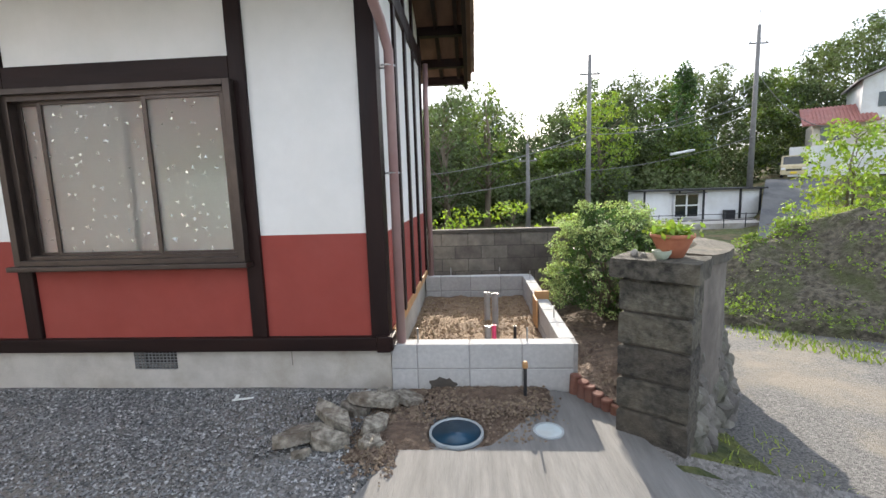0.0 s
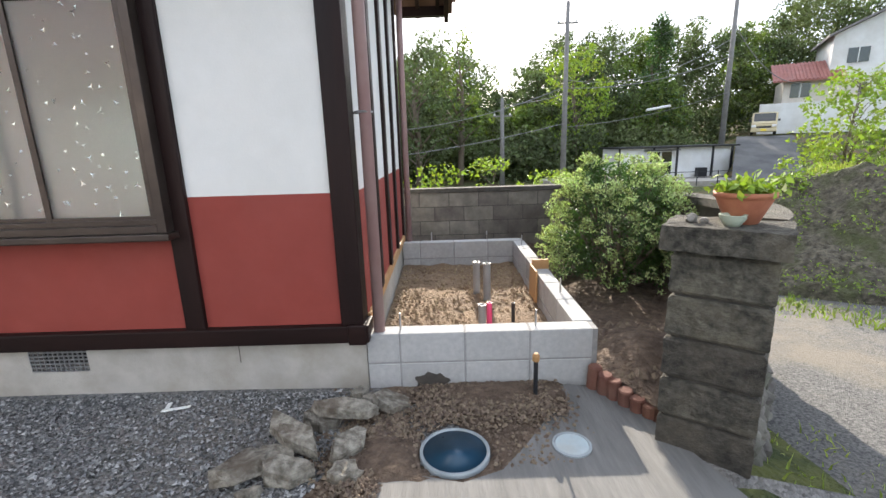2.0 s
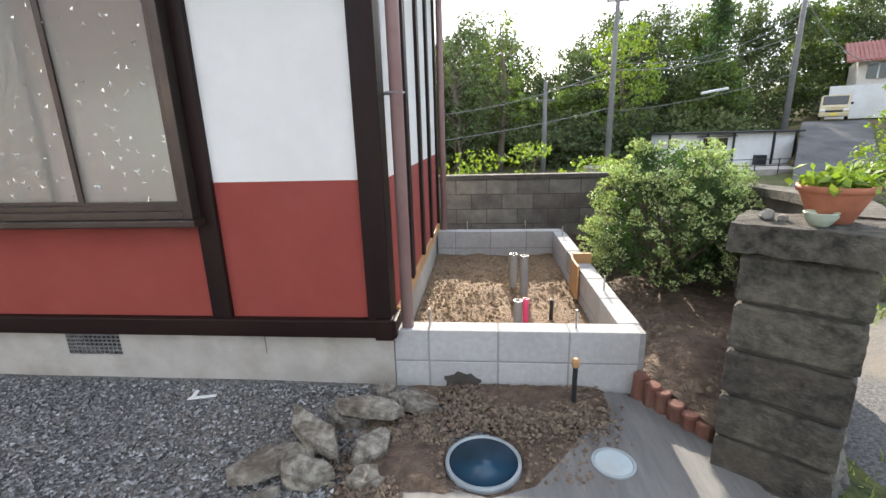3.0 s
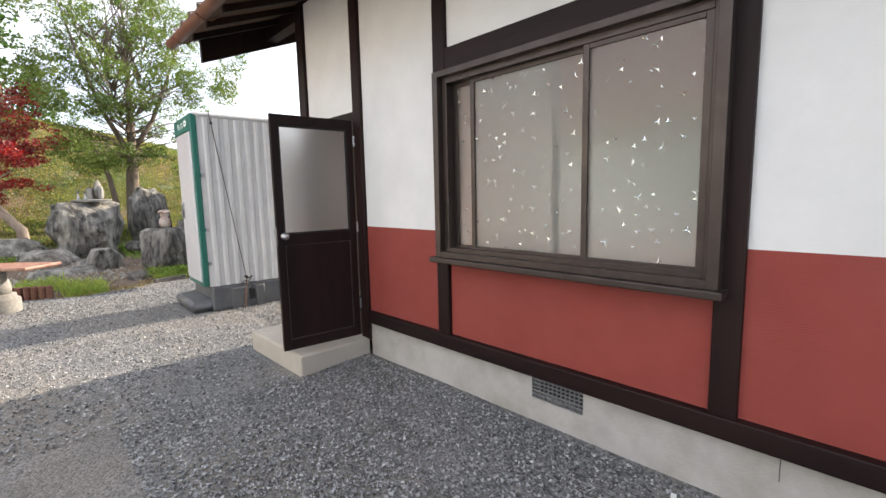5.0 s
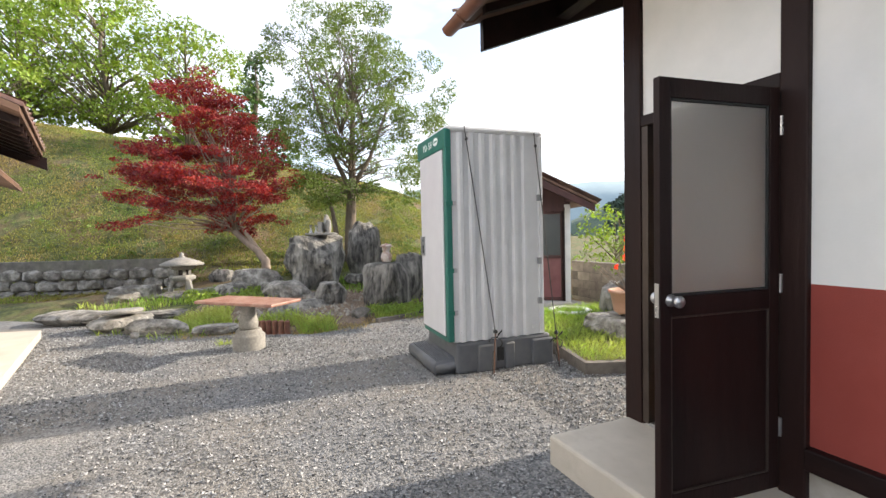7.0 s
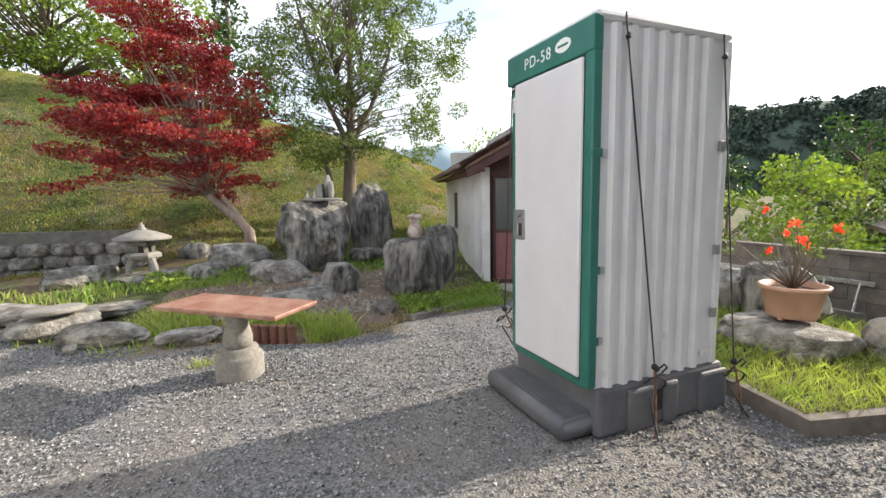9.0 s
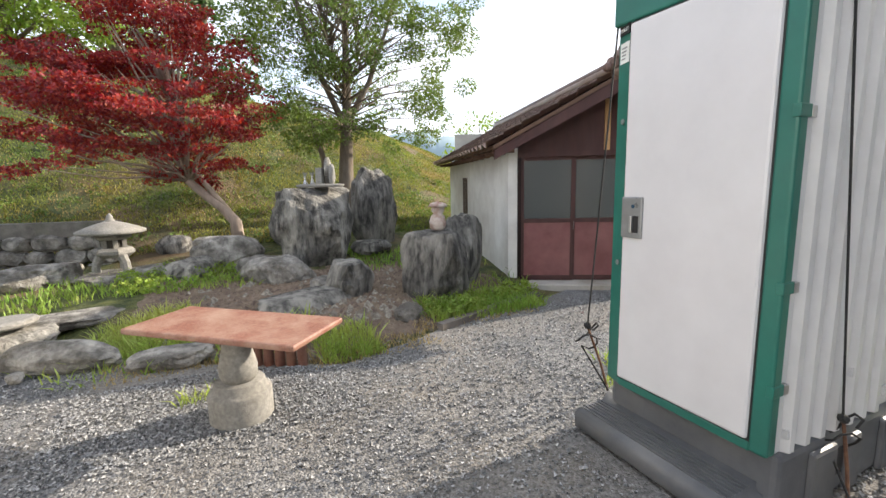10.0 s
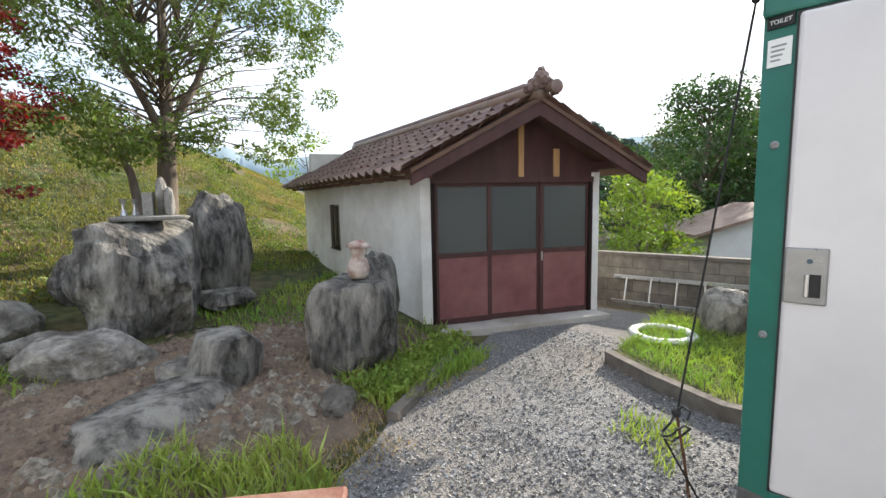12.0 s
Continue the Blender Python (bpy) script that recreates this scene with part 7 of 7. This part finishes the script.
def skyline(x):
    for (xa, za), (xb, zb) in zip(SKY, SKY[1:]):
        if xa <= x <= xb:
            return za + (zb - za) * (x - xa) / (xb - xa)
    return SKY[0][1]


for row, y in enumerate((33.5, 37.0, 41.0, 46.0)):
    x = -16.0 * y / 40
    while x < 46:
        s = skyline(x * 40 / y)
        top = 1.5 + (s - 1.5) * y / 40 * (0.50, 0.74, 0.95, 1.0)[row] * rw.uniform(0.86, 1.04)
        low = max(height(x, y), -1.2)
        if top > low + 1.2 and not (15.5 < x < 34 and y < 38):
            rad = rw.uniform(1.3, 2.4)
            if row < 2:
                tube([(x, y, low), (x + rw.normal(0, 0.3), y, (low + top) / 2), (x, y, top - 0.8)], [0.12, 0.08, 0.02], trunks, 5)
            kind = wood_bl if rw.uniform() > 0.22 else pale_bl
            for k in range(40):
                u = rw.uniform(-0.05, 1)
                a = rw.uniform(0, 6.28)
                q = rad * math.sin(math.pi * min(0.93, 0.22 + 0.70 * max(u, 0))) ** 0.6 * math.sqrt(rw.uniform(0.1, 1.0))
                kind.append((x + q * math.cos(a), y + q * math.sin(a) * 0.8, low + 0.4 + (top - low - 0.7) * u, rw.uniform(0.5, 1.05)))
        x += rw.uniform(1.3, 2.3)
# undergrowth at the foot of the woods
for k in range(420):
    x, y = rw.uniform(-14, 16), rw.uniform(28.5, 34)
    wood_bl.append((x, y, height(x, y) + rw.uniform(0.0, 3.0), rw.uniform(0.5, 1.0)))
for k in range(60):
    x, y = rw.uniform(21, 40), rw.uniform(38, 44)
    wood_bl.append((x, y, height(x, y) + rw.uniform(0.0, 2.5), rw.uniform(0.5, 1.0)))
woods = thing("valley_woods", (0, 0, 0), 0, "mixed green woodland across the valley", "woods", kind="stuff")
part("trunks", trunks, M_bark, woods)
c, o = blob_leaves(wood_bl, 120, rw)
leaves_mesh("foliage", c, o, 0.27, rw, M_leaf_wood, woods, "dense mid-green foliage")
c, o = blob_leaves(pale_bl, 120, rw)
leaves_mesh("foliage", c, o, 0.27, rw, M_leaf, woods, "paler spring foliage")
# larger trees to the left, nearer
simple_tree("valley_tree", (-1.6, 27.5, -1.1), 6.9, 2.6, 1.6, M_leaf_wood, 81, "tall spreading tree across the valley", 0.24, 110, 0.22, 85)
simple_tree("valley_tree", (0.9, 28.5, -1.1), 7.6, 2.0, 2.6, M_leaf, 82, "tall open-crowned tree across the valley", 0.24, 95, 0.22, 55)
simple_tree("valley_tree", (-5.0, 28.0, -1.1), 6.6, 2.6, 1.2, M_leaf_dark, 83, "dark tree across the valley", 0.24, 120, 0.22, 80)
simple_tree("valley_conifer", (15.6, 34.5, -0.2), 9.8, 2.3, 0.8, M_leaf_dark, 84, "dark conifer beyond the white shed", 0.22, 170, 0.2, 110, True, "conifer")
simple_tree("valley_tree", (8.6, 31.0, -0.6), 7.3, 2.2, 1.2, M_leaf_bright, 85, "light green tree across the valley", 0.24, 120, 0.2, 85)

# weeds and low growth on the slope, which also stand in for its dark shade patches
rs_ = np.random.default_rng(57)
weeds = []
for k in range(1300):
    x, y = rs_.uniform(-27, -15.6), rs_.uniform(-7, 8)
    if noise.noise(Vector((x * 0.35, y * 0.35, 11))) > -0.12:
        weeds.append((x, y, height(x, y) + 0.02, rs_.uniform(0.07, 0.22)))
c, o = blob_leaves(weeds, 900, rs_)
tagged(leaves_mesh("slope_weeds", c, o, 0.07, rs_, M_leaf), "low leafy weeds on the slope, also standing in for shade patches", "weeds", kind="stuff")
cover = []
for k in range(90):
    x, y = rs_.uniform(-11.05, -10.5), rs_.uniform(2.55, 4.3)
    if x < edge_x(y) - 0.12:
        cover.append((x, y, 0.14, rs_.uniform(0.07, 0.15)))
for k in range(40):
    cover.append((rs_.uniform(-14.2, -12.9), rs_.uniform(-0.6, 0.8), 0.30, rs_.uniform(0.08, 0.2)))
c, o = blob_leaves(cover, 2600, rs_)
tagged(leaves_mesh("ground_cover", c, o, 0.05, rs_, M_leaf_bright), "small-leaved green ground cover in the bed", "ground cover", kind="stuff")

# ---- distant hills ----
def hill_ring(name, m, pts, depth, label):
    bm = bmesh.new()
    n = 60
    base, top = [], []
    for i in range(n + 1):
        t = i / n * (len(pts) - 1)
        k = min(int(t), len(pts) - 2)
        f = t - k
        x, y, z = (pts[k][j] + (pts[k + 1][j] - pts[k][j]) * f for j in range(3))
        w = noise.noise(Vector((t * 2.3, depth, 0))) * 0.06 * z + noise.noise(Vector((t * 9, depth, 0))) * 0.03 * z
        out = Vector((x, y, 0)).normalized() * depth
        base.append(bm.verts.new((x, y, -14)))
        top.append((bm.verts.new((x + out.x * 0.5, y + out.y * 0.5, (z + w) * 0.6)), bm.verts.new((x + out.x, y + out.y, z + w)), bm.verts.new((x + out.x * 2, y + out.y * 2, -14))))
    for i in range(n):
        bm.faces.new((base[i], base[i + 1], top[i + 1][0], top[i][0]))
        bm.faces.new((top[i][0], top[i + 1][0], top[i + 1][1], top[i][1]))
        bm.faces.new((top[i][1], top[i + 1][1], top[i + 1][2], top[i][2]))
    return single(name, bm, m, label, "hill", "structure", True)


hill_ring("wooded_hill", M_farhill, [(-150, 120, 6), (-118, 140, 24), (-100, 151, 31), (-78, 190, 36), (-60, 160, 26), (-48, 165, 18), (-30, 175, 16), (10, 180, 12)], 30, "dark green wooded hill beyond the houses, haze tinted into its colour")
rf_ = np.random.default_rng(63)
canopy = []
HP = [(-150, 120, 6), (-118, 140, 24), (-100, 151, 31), (-78, 190, 36), (-60, 160, 26), (-48, 165, 18), (-30, 175, 16)]
for k in range(900):
    t = rf_.uniform(0.4, len(HP) - 1.01)
    i = int(t)
    f_ = t - i
    x, y, z = (HP[i][j] + (HP[i + 1][j] - HP[i][j]) * f_ for j in range(3))
    u = rf_.uniform(0.02, 1.0)
    out = Vector((x, y, 0)).normalized() * 30 * u
    zz = -14 + (z * 0.6 + 14) * min(1, u * 2) if u < 0.5 else z * 0.6 + z * 0.4 * (u - 0.5) * 2
    canopy.append((x + out.x, y + out.y, zz, rf_.uniform(1.8, 3.6)))
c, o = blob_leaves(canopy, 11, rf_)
tagged(leaves_mesh("hill_canopy", c, o, 1.5, rf_, M_farleaf, narrow=0.8), "dark green tree canopy on the far hill, tinted for haze", "woods", kind="stuff")
bank_bl = []
for k in range(1500):
    x, y = rf_.uniform(3.2, 9.5), rf_.uniform(3.0, 9.5)
    d_ = (x - 3.63) * 0.608 + (y - 6.24) * 0.794
    if d_ > 1.2 or 0.0 < d_ < 0.35 or (d_ > 0 and rf_.uniform() < 0.6):
        bank_bl.append((x, y, height(x, y) + (0.20 if d_ < 1.7 else 0.03), rf_.uniform(0.07, 0.18)))
c, o = blob_leaves(bank_bl, 1300, rf_)
tagged(leaves_mesh("bank_growth", c, o, 0.042, rf_, M_leaf_bright), "low leafy growth on the bank", "weeds", kind="stuff")
hill_ring("distant_hills", M_farblue, [(-560, 60, 20), (-446, 161, 56), (-407, 192, 58), (-380, 214, 46), (-322, 261, 50), (-260, 330, 48), (-120, 400, 60), (20, 420, 42), (80, 420, 30), (220, 420, 60)], 60, "distant hills with blue haze put into their colour")

# ---- buildings and poles across the valley ----
# low white shed on a terrace
ws = thing("white_shed", (0, 0, 0), 3.0, "low white corrugated shed with a flat dark roof", "shed")
part("terrace", box(6.0, 17.6, 22.4, 28.0, -1.6, -0.95), M_base, ws, "concrete terrace")
part("wall", box(10.6, 18.3, 25.7, 28.2, -0.95, 0.98), M_sheet, ws, "white sheet-metal wall")
part("roof", box(10.4, 18.5, 25.3, 28.5, 0.98, 1.08, 0.01), M_pvc_dark, ws, "thin dark flat roof")
for x in (10.6, 12.9, 14.5, 16.9, 18.2):
    part("post", box(x, x + 0.12, 25.64, 25.70, -0.95, 0.98), M_pvc_dark, ws)
wwin = part("window", box(12.60, 14.20, 25.60, 25.68, -0.75, 0.75), M_darkglass, ws, "large dark window")
for a, b, c0, d in ((12.55, 14.25, -0.80, -0.72), (12.55, 14.25, 0.72, 0.80), (12.55, 12.65, -0.8, 0.8), (14.15, 14.25, -0.8, 0.8), (13.35, 13.45, -0.8, 0.8), (12.6, 14.2, -0.02, 0.06)):
    part("frame_bar", box(a, b, 25.56, 25.60, c0, d), M_sheet, wwin)
part("awning", box(12.3, 14.5, 25.2, 25.68, 0.80, 0.86), M_pvc_dark, ws)
part("water_tank", box(15.8, 16.4, 25.2, 25.6, -0.95, -0.35, 0.02), M_pvc_dark, ws, "black box")
part("door", box(17.05, 18.1, 25.62, 25.69, -0.92, 0.70), M_sheet, ws)
ws.matrix_basis = ws.matrix_basis @ Matrix.Translation((14.55, 26.0, -0.75)) @ Matrix.Scale(0.87, 4) @ Matrix.Translation((-14.45, -26.0, 0.95))
fence = thing("pipe_fence", (0, 0, 0), 3.0, "thin dark pipe fence on the terrace", "fence")
for k in range(9):
    part("post", tube([(9.6 + k * 1.1, 22.7, -0.95), (9.6 + k * 1.1, 22.7, -0.2)], 0.025, sides=5), M_pvc_dark, fence)
for z in (-0.25, -0.55):
    part("rail", tube([(9.6, 22.7, z), (18.4, 22.7, z)], 0.02, sides=5), M_pvc_dark, fence)

# sloping drive
dvv, dff = [], []
for j in range(23):
    y = 18.5 + j * 0.62
    xc = 14.5 + (y - 21.0) * 0.65
    for i in range(6):
        x = xc - 1.5 + i * 0.72
        dvv.append((x, y, max(-1.25 + 2.68 * smooth(18.0, 31.0, y), height(x, y) + 0.03)))
for j in range(22):
    for i in range(5):
        dff.append((j * 6 + i, j * 6 + i + 1, (j + 1) * 6 + i + 1, (j + 1) * 6 + i))
tagged(raw("drive", dvv, dff, M_drive, smooth=True), "grey sloping drive up to the van", "drive", kind="structure")

# small van
van = thing("van", (21.5, 31.4, 1.47), -35, "beige box-shaped small van parked on the drive", "van")
vb = bmesh.new()
vp = [(-1.7, 0.25), (-1.7, 0.85), (-1.55, 1.0), (-1.2, 1.75), (1.65, 1.80), (1.7, 0.25)]
la = [vb.verts.new((-0.73, y, z)) for y, z in vp]
lb = [vb.verts.new((0.73, y, z)) for y, z in vp]
for i in range(6):
    j = (i + 1) % 6
    vb.faces.new((la[i], lb[i], lb[j], la[j]))
vb.faces.new(la)
vb.faces.new(lb[::-1])
bmesh.ops.recalc_face_normals(vb, faces=vb.faces[:])
bmesh.ops.bevel(vb, geom=vb.edges[:], offset=0.06, segments=2, affect="EDGES")
part("body", vb, M_van, van)
part("windscreen", box(-0.62, 0.62, -0.02, 0.0, 0.0, 0.72), M_darkglass, van).matrix_basis = pose(0, -1.52, 1.02, -25, 0, 0)
part("bumper", box(-0.74, 0.74, -1.78, -1.68, 0.25, 0.50, 0.03), M_van, van)
part("grille", box(-0.42, 0.42, -1.73, -1.69, 0.55, 0.68, 0.01), M_pvc_dark, van)
part("number_plate", box(-0.17, 0.17, -1.80, -1.77, 0.32, 0.48), M_plateyellow, van, "yellow number plate")
for s in (-1, 1):
    part("headlight", box(s * 0.58 - 0.13, s * 0.58 + 0.13, -1.74, -1.69, 0.62, 0.80, 0.02), M_lamp, van)
    part("mirror", box(s * 0.82 - 0.07, s * 0.82 + 0.07, -1.35, -1.28, 1.05, 1.22, 0.02), M_pvc_dark, van)
    for y in (-1.15, 1.1):
        part("wheel", tube([(s * 0.60, y, 0.28), (s * 0.74, y, 0.28)], 0.28, sides=18), M_tyre, van)

van.matrix_basis = van.matrix_basis @ Matrix.Diagonal((0.93, 0.93, 0.82, 1))

# house with the red roof
rh = thing("red_roofed_house", (0, 0, 0), 0, "two-storey house with a red tiled lower roof", "house")
part("garden_wall", box(24.7, 36.0, 33.0, 33.3, 1.2, 3.4), M_sheet, rh, "white boundary wall")
part("lower_wall", box(26.6, 32.5, 34.2, 40.0, 2.0, 5.1), M_beige, rh, "beige wall")
lw = part("window", box(27.2, 28.8, 34.14, 34.2, 3.8, 4.8), M_darkglass, rh)
part("frame_bar", box(27.95, 28.05, 34.10, 34.14, 3.8, 4.8), M_sheet, lw)
red = part("lower_roof", slope_slab(25.6, 31.4, 33.4, 5.0, 37.0, 6.5, -0.1, 0.0), M_tile_far, rh, "red tiled roof")
for k in range(18):
    part("roof_rib", slope_slab(25.65 + k * 0.31, 25.80 + k * 0.31, 33.38, 5.0, 37.0, 6.5, 0.0, 0.06), M_tile_far, red)
part("upper_wall", box(30.2, 40.0, 34.8, 42.0, 2.0, 8.0), M_sheet, rh, "white upper-storey wall")
gb_ = bmesh.new()
pp = [(30.2, 8.0), (40.0, 8.0), (35.1, 9.7)]
for yy in (34.8, 42.0):
    gb_.faces.new([gb_.verts.new((x, yy, z)) for x, z in pp])
part("gable", gb_, M_sheet, rh)
for xa, xb in ((29.7, 35.1), (40.5, 35.1)):
    rb = bmesh.new()
    v8 = [rb.verts.new(p) for p in ((xa, 34.3, 7.85), (xb, 34.3, 9.75), (xb, 42.5, 9.75), (xa, 42.5, 7.85), (xa, 34.3, 8.0), (xb, 34.3, 9.9), (xb, 42.5, 9.9), (xa, 42.5, 8.0))]
    for q in ((0, 1, 2, 3), (4, 5, 6, 7), (0, 1, 5, 4), (1, 2, 6, 5), (2, 3, 7, 6), (3, 0, 4, 7)):
        rb.faces.new([v8[i] for i in q])
    bmesh.ops.recalc_face_normals(rb, faces=rb.faces[:])
    part("upper_roof", rb, M_pole, rh, "grey upper roof")
for x, z in ((31.4, 6.0), (31.6, 3.6), (34.5, 6.0), (34.5, 3.6)):
    w_ = part("window", box(x, x + 1.6, 34.73, 34.8, z, z + 1.0), M_darkglass, rh)
    part("frame_bar", box(x + 0.76, x + 0.84, 34.70, 34.73, z, z + 1.0), M_sheet, w_)

rh.matrix_basis = pose(23.6, 34.0, 0.4, 0, 0, -30) @ Matrix.Diagonal((0.7, 0.8, 0.95, 1)) @ Matrix.Translation((-25.6, -33.4, 0))

# neighbour's low roof beyond the wall
nb = thing("neighbour_shed", (-8.4, 17.2, -1.0), 30, "low white shed with a brown roof beyond the wall", "shed")
part("wall", box(-2.0, 2.4, 0.0, 3.0, 0.0, 1.5), M_sheet, nb)
gq = bmesh.new()
for yy in (0.0, 3.0):
    gq.faces.new([gq.verts.new(p) for p in ((-2.0, yy, 1.5), (2.4, yy, 1.5), (0.2, yy, 2.2))])
part("gable", gq, M_sheet, nb)
for xa, xb in ((-2.6, 0.2), (3.0, 0.2)):
    part("roof", ribbon([(xa, -0.4), (xa, 3.4)], 0.02, 1.3, 1.35), M_tile, nb)
    rb = bmesh.new()
    v8 = [rb.verts.new(p) for p in ((xa, -0.4, 1.32), (xb, -0.4, 2.24), (xb, 3.4, 2.24), (xa, 3.4, 1.32), (xa, -0.4, 1.42), (xb, -0.4, 2.34), (xb, 3.4, 2.34), (xa, 3.4, 1.42))]
    for q in ((0, 1, 2, 3), (4, 5, 6, 7), (0, 1, 5, 4), (1, 2, 6, 5), (2, 3, 7, 6), (3, 0, 4, 7)):
        rb.faces.new([v8[i] for i in q])
    bmesh.ops.recalc_face_normals(rb, faces=rb.faces[:])
    part("roof_slope", rb, M_tile, nb)


def utility_pole(x, y, z0, z1, label):
    p = thing("utility_pole", (x, y, z0), 0, label, "utility pole", "utility poles")
    h = z1 - z0
    part("shaft", tube([(0, 0, -0.5), (0, 0, h)], [0.17, 0.10], sides=10), M_pole, p, "", True)
    part("crossarm", box(-0.55, 0.55, -0.04, 0.04, h - 1.05, h - 0.97), M_pole, p)
    part("lightning_rod", tube([(0, 0, h), (0, 0, h + 0.9)], 0.02, sides=5), M_pole, p)
    for s in (-0.45, 0.0, 0.45):
        part("insulator", lathe([(0.04, 0), (0.06, 0.05), (0.03, 0.12), (0, 0.14)], 8), M_sheet, p).matrix_basis = pose(s, 0, h - 0.97)
    for k in range(8):
        part("step_bolt", tube([(-0.22, 0, h * 0.25 + k * 0.5), (0.22, 0, h * 0.25 + k * 0.5)], 0.012, sides=4), M_pole, p)
    return p


utility_pole(6.5, 25.5, -1.0, 8.4, "grey concrete utility pole with crossarm")
utility_pole(16.8, 28.2, 1.0, 10.3, "tall grey concrete utility pole with cables")
utility_pole(-37.2, 74.0, -4.0, 8.8, "far utility pole before the wooded hill")
utility_pole(3.4, 27.5, -1.0, 4.0, "short grey utility pole among the trees")


def cable(name, a, b, sag, r=0.016):
    A, B = Vector(a), Vector(b)
    pts = []
    for i in range(15):
        t = i / 14
        p = A.lerp(B, t)
        p.z -= sag * 4 * t * (1 - t)
        pts.append(p)
    return single(name, tube(pts, r, sides=5), M_cable, "thin overhead cable between poles", "cable", group="overhead cables")


cable("overhead_cable", (6.5, 25.4, 4.2), (16.8, 28.1, 6.0), 0.5, 0.022)
cable("overhead_cable", (6.5, 25.4, 2.2), (16.8, 28.1, 4.0), 0.3)
cable("overhead_cable", (6.5, 25.4, 4.3), (-3.0, 24.0, 2.2), 0.4, 0.022)
cable("overhead_cable", (6.5, 25.4, 2.4), (-9.0, 22.0, 0.6), 0.4, 0.022)
cable("overhead_cable", (6.5, 25.4, 3.9), (3.4, 27.4, 3.6), 0.1)
cable("overhead_cable", (16.8, 28.1, 9.5), (40.0, 20.0, 13.0), 0.8)
cable("overhead_cable", (16.8, 28.1, 9.2), (12.0, 50.0, 9.0), 0.8)
cable("overhead_cable", (16.8, 28.1, 7.6), (26.5, 34.2, 5.2), 1.2, 0.025)
cable("overhead_cable", (16.8, 28.1, 7.0), (6.5, 25.4, 4.6), 0.9)
single("cable_sleeve", tube([(11.4, 26.6, 3.02), (12.9, 27.0, 3.25)], 0.07, sides=8), M_sheet, "pale cable sleeve on an overhead line", "cable sleeve")

# ---- grass ----
tuft_field("slope_grass", [(-28, -15.6, -9, 10)], 150000, 0.055, M_grass_far, "short grass and weeds on the slope", 91, 0.012, -0.35)
tuft_field("dry_slope_grass", [(-28, -15.6, -9, 10)], 40000, 0.05, M_grass_dry, "dry straw-coloured grass on the slope", 97, 0.011, 0.05)
tuft_field("dry_edge_grass", [(-10.4, -9.98, 1.2, 2.4), (-10.75, -10.35, 2.3, 3.9), (-11.2, -10.5, -0.4, 0.5)], 2600, 0.07, M_grass_dry, "dry grass along the gravel edge", 98, 0.005)
tuft_field("gravel_weeds", [(-9.0, -8.55, 3.0, 3.7), (-7.5, -7.1, 3.5, 3.95), (-10.0, -9.8, 0.2, 0.5), (-10.6, -10.3, -0.9, -0.5)], 900, 0.12, M_grass, "small weeds growing in the gravel", 99, 0.006, -0.1)
tuft_field("garden_grass", [(-14.5, -10.6, -2.6, 0.6), (-15.5, -12.4, 2.6, 6.0), (-11.6, -10.6, 3.0, 4.6), (-13.2, -10.8, -0.2, 1.2)], 8500, 0.13, M_grass, "grass between the garden stones", 92, 0.009, -0.05)
tuft_field("edge_grass", [(-10.95, -10.5, 0.65, 1.35), (-10.6, -10.05, 1.3, 1.85), (-11.0, -10.45, 2.6, 4.1), (-11.9, -11.0, -0.6, 0.3)], 4600, 0.18, M_grass, "long bright grass along the gravel", 93, 0.008)
tuft_field("bank_grass", [(3.4, 9.5, 6.6, 9.0)], 16000, 0.10, M_grass, "bright grass along the top of the bank", 94, 0.007, -0.1)
tuft_field("bank_weeds", [(3.5, 8.0, 4.2, 7.4)], 5000, 0.10, M_leaf, "weeds and ferns on the bank", 194, 0.010, 0.15)
tuft_field("verge_grass", [(1.4, 2.1, 1.9, 3.0), (3.3, 5.2, 5.0, 6.6)], 800, 0.06, M_grass, "thin grass at the lane edge", 95, 0.006, 0.0)
rb_ = np.random.default_rng(96)
tr_ = []
for k in range(13000):
    px, py = rb_.uniform(-9.4, -6.3), rb_.uniform(3.85, 6.4)
    if py < 4.9 - (px + 9.5) * 0.72 and px < -8.4 or (px > -8.4 and py < 4.12 - (px + 8.4) * 0.16) or px > -6.72 + (py - 3.8) * 0.3:
        continue
    h = rb_.uniform(0.03, 0.13)
    t, w = rb_.uniform(0, 6.28), 0.0042
    l0, l1 = rb_.normal(0, 0.5, 2) * h
    dx, dy = math.cos(t) * w, math.sin(t) * w
    tr_ += [((px - dx, py - dy, 0.09), (px + dx, py + dy, 0.09), (px + l0 * 0.4, py + l1 * 0.4, 0.10 + h * 0.6)), ((px - dx, py - dy, 0.12), (px + l0 * 0.4 + dx, py + l1 * 0.4 + dy, 0.10 + h * 0.6), (px + l0, py + l1, 0.10 + h))]
tagged(triangles_mesh("bed_grass", np.array(tr_), M_grass), "long grass in the raised bed", "grass", kind="stuff")
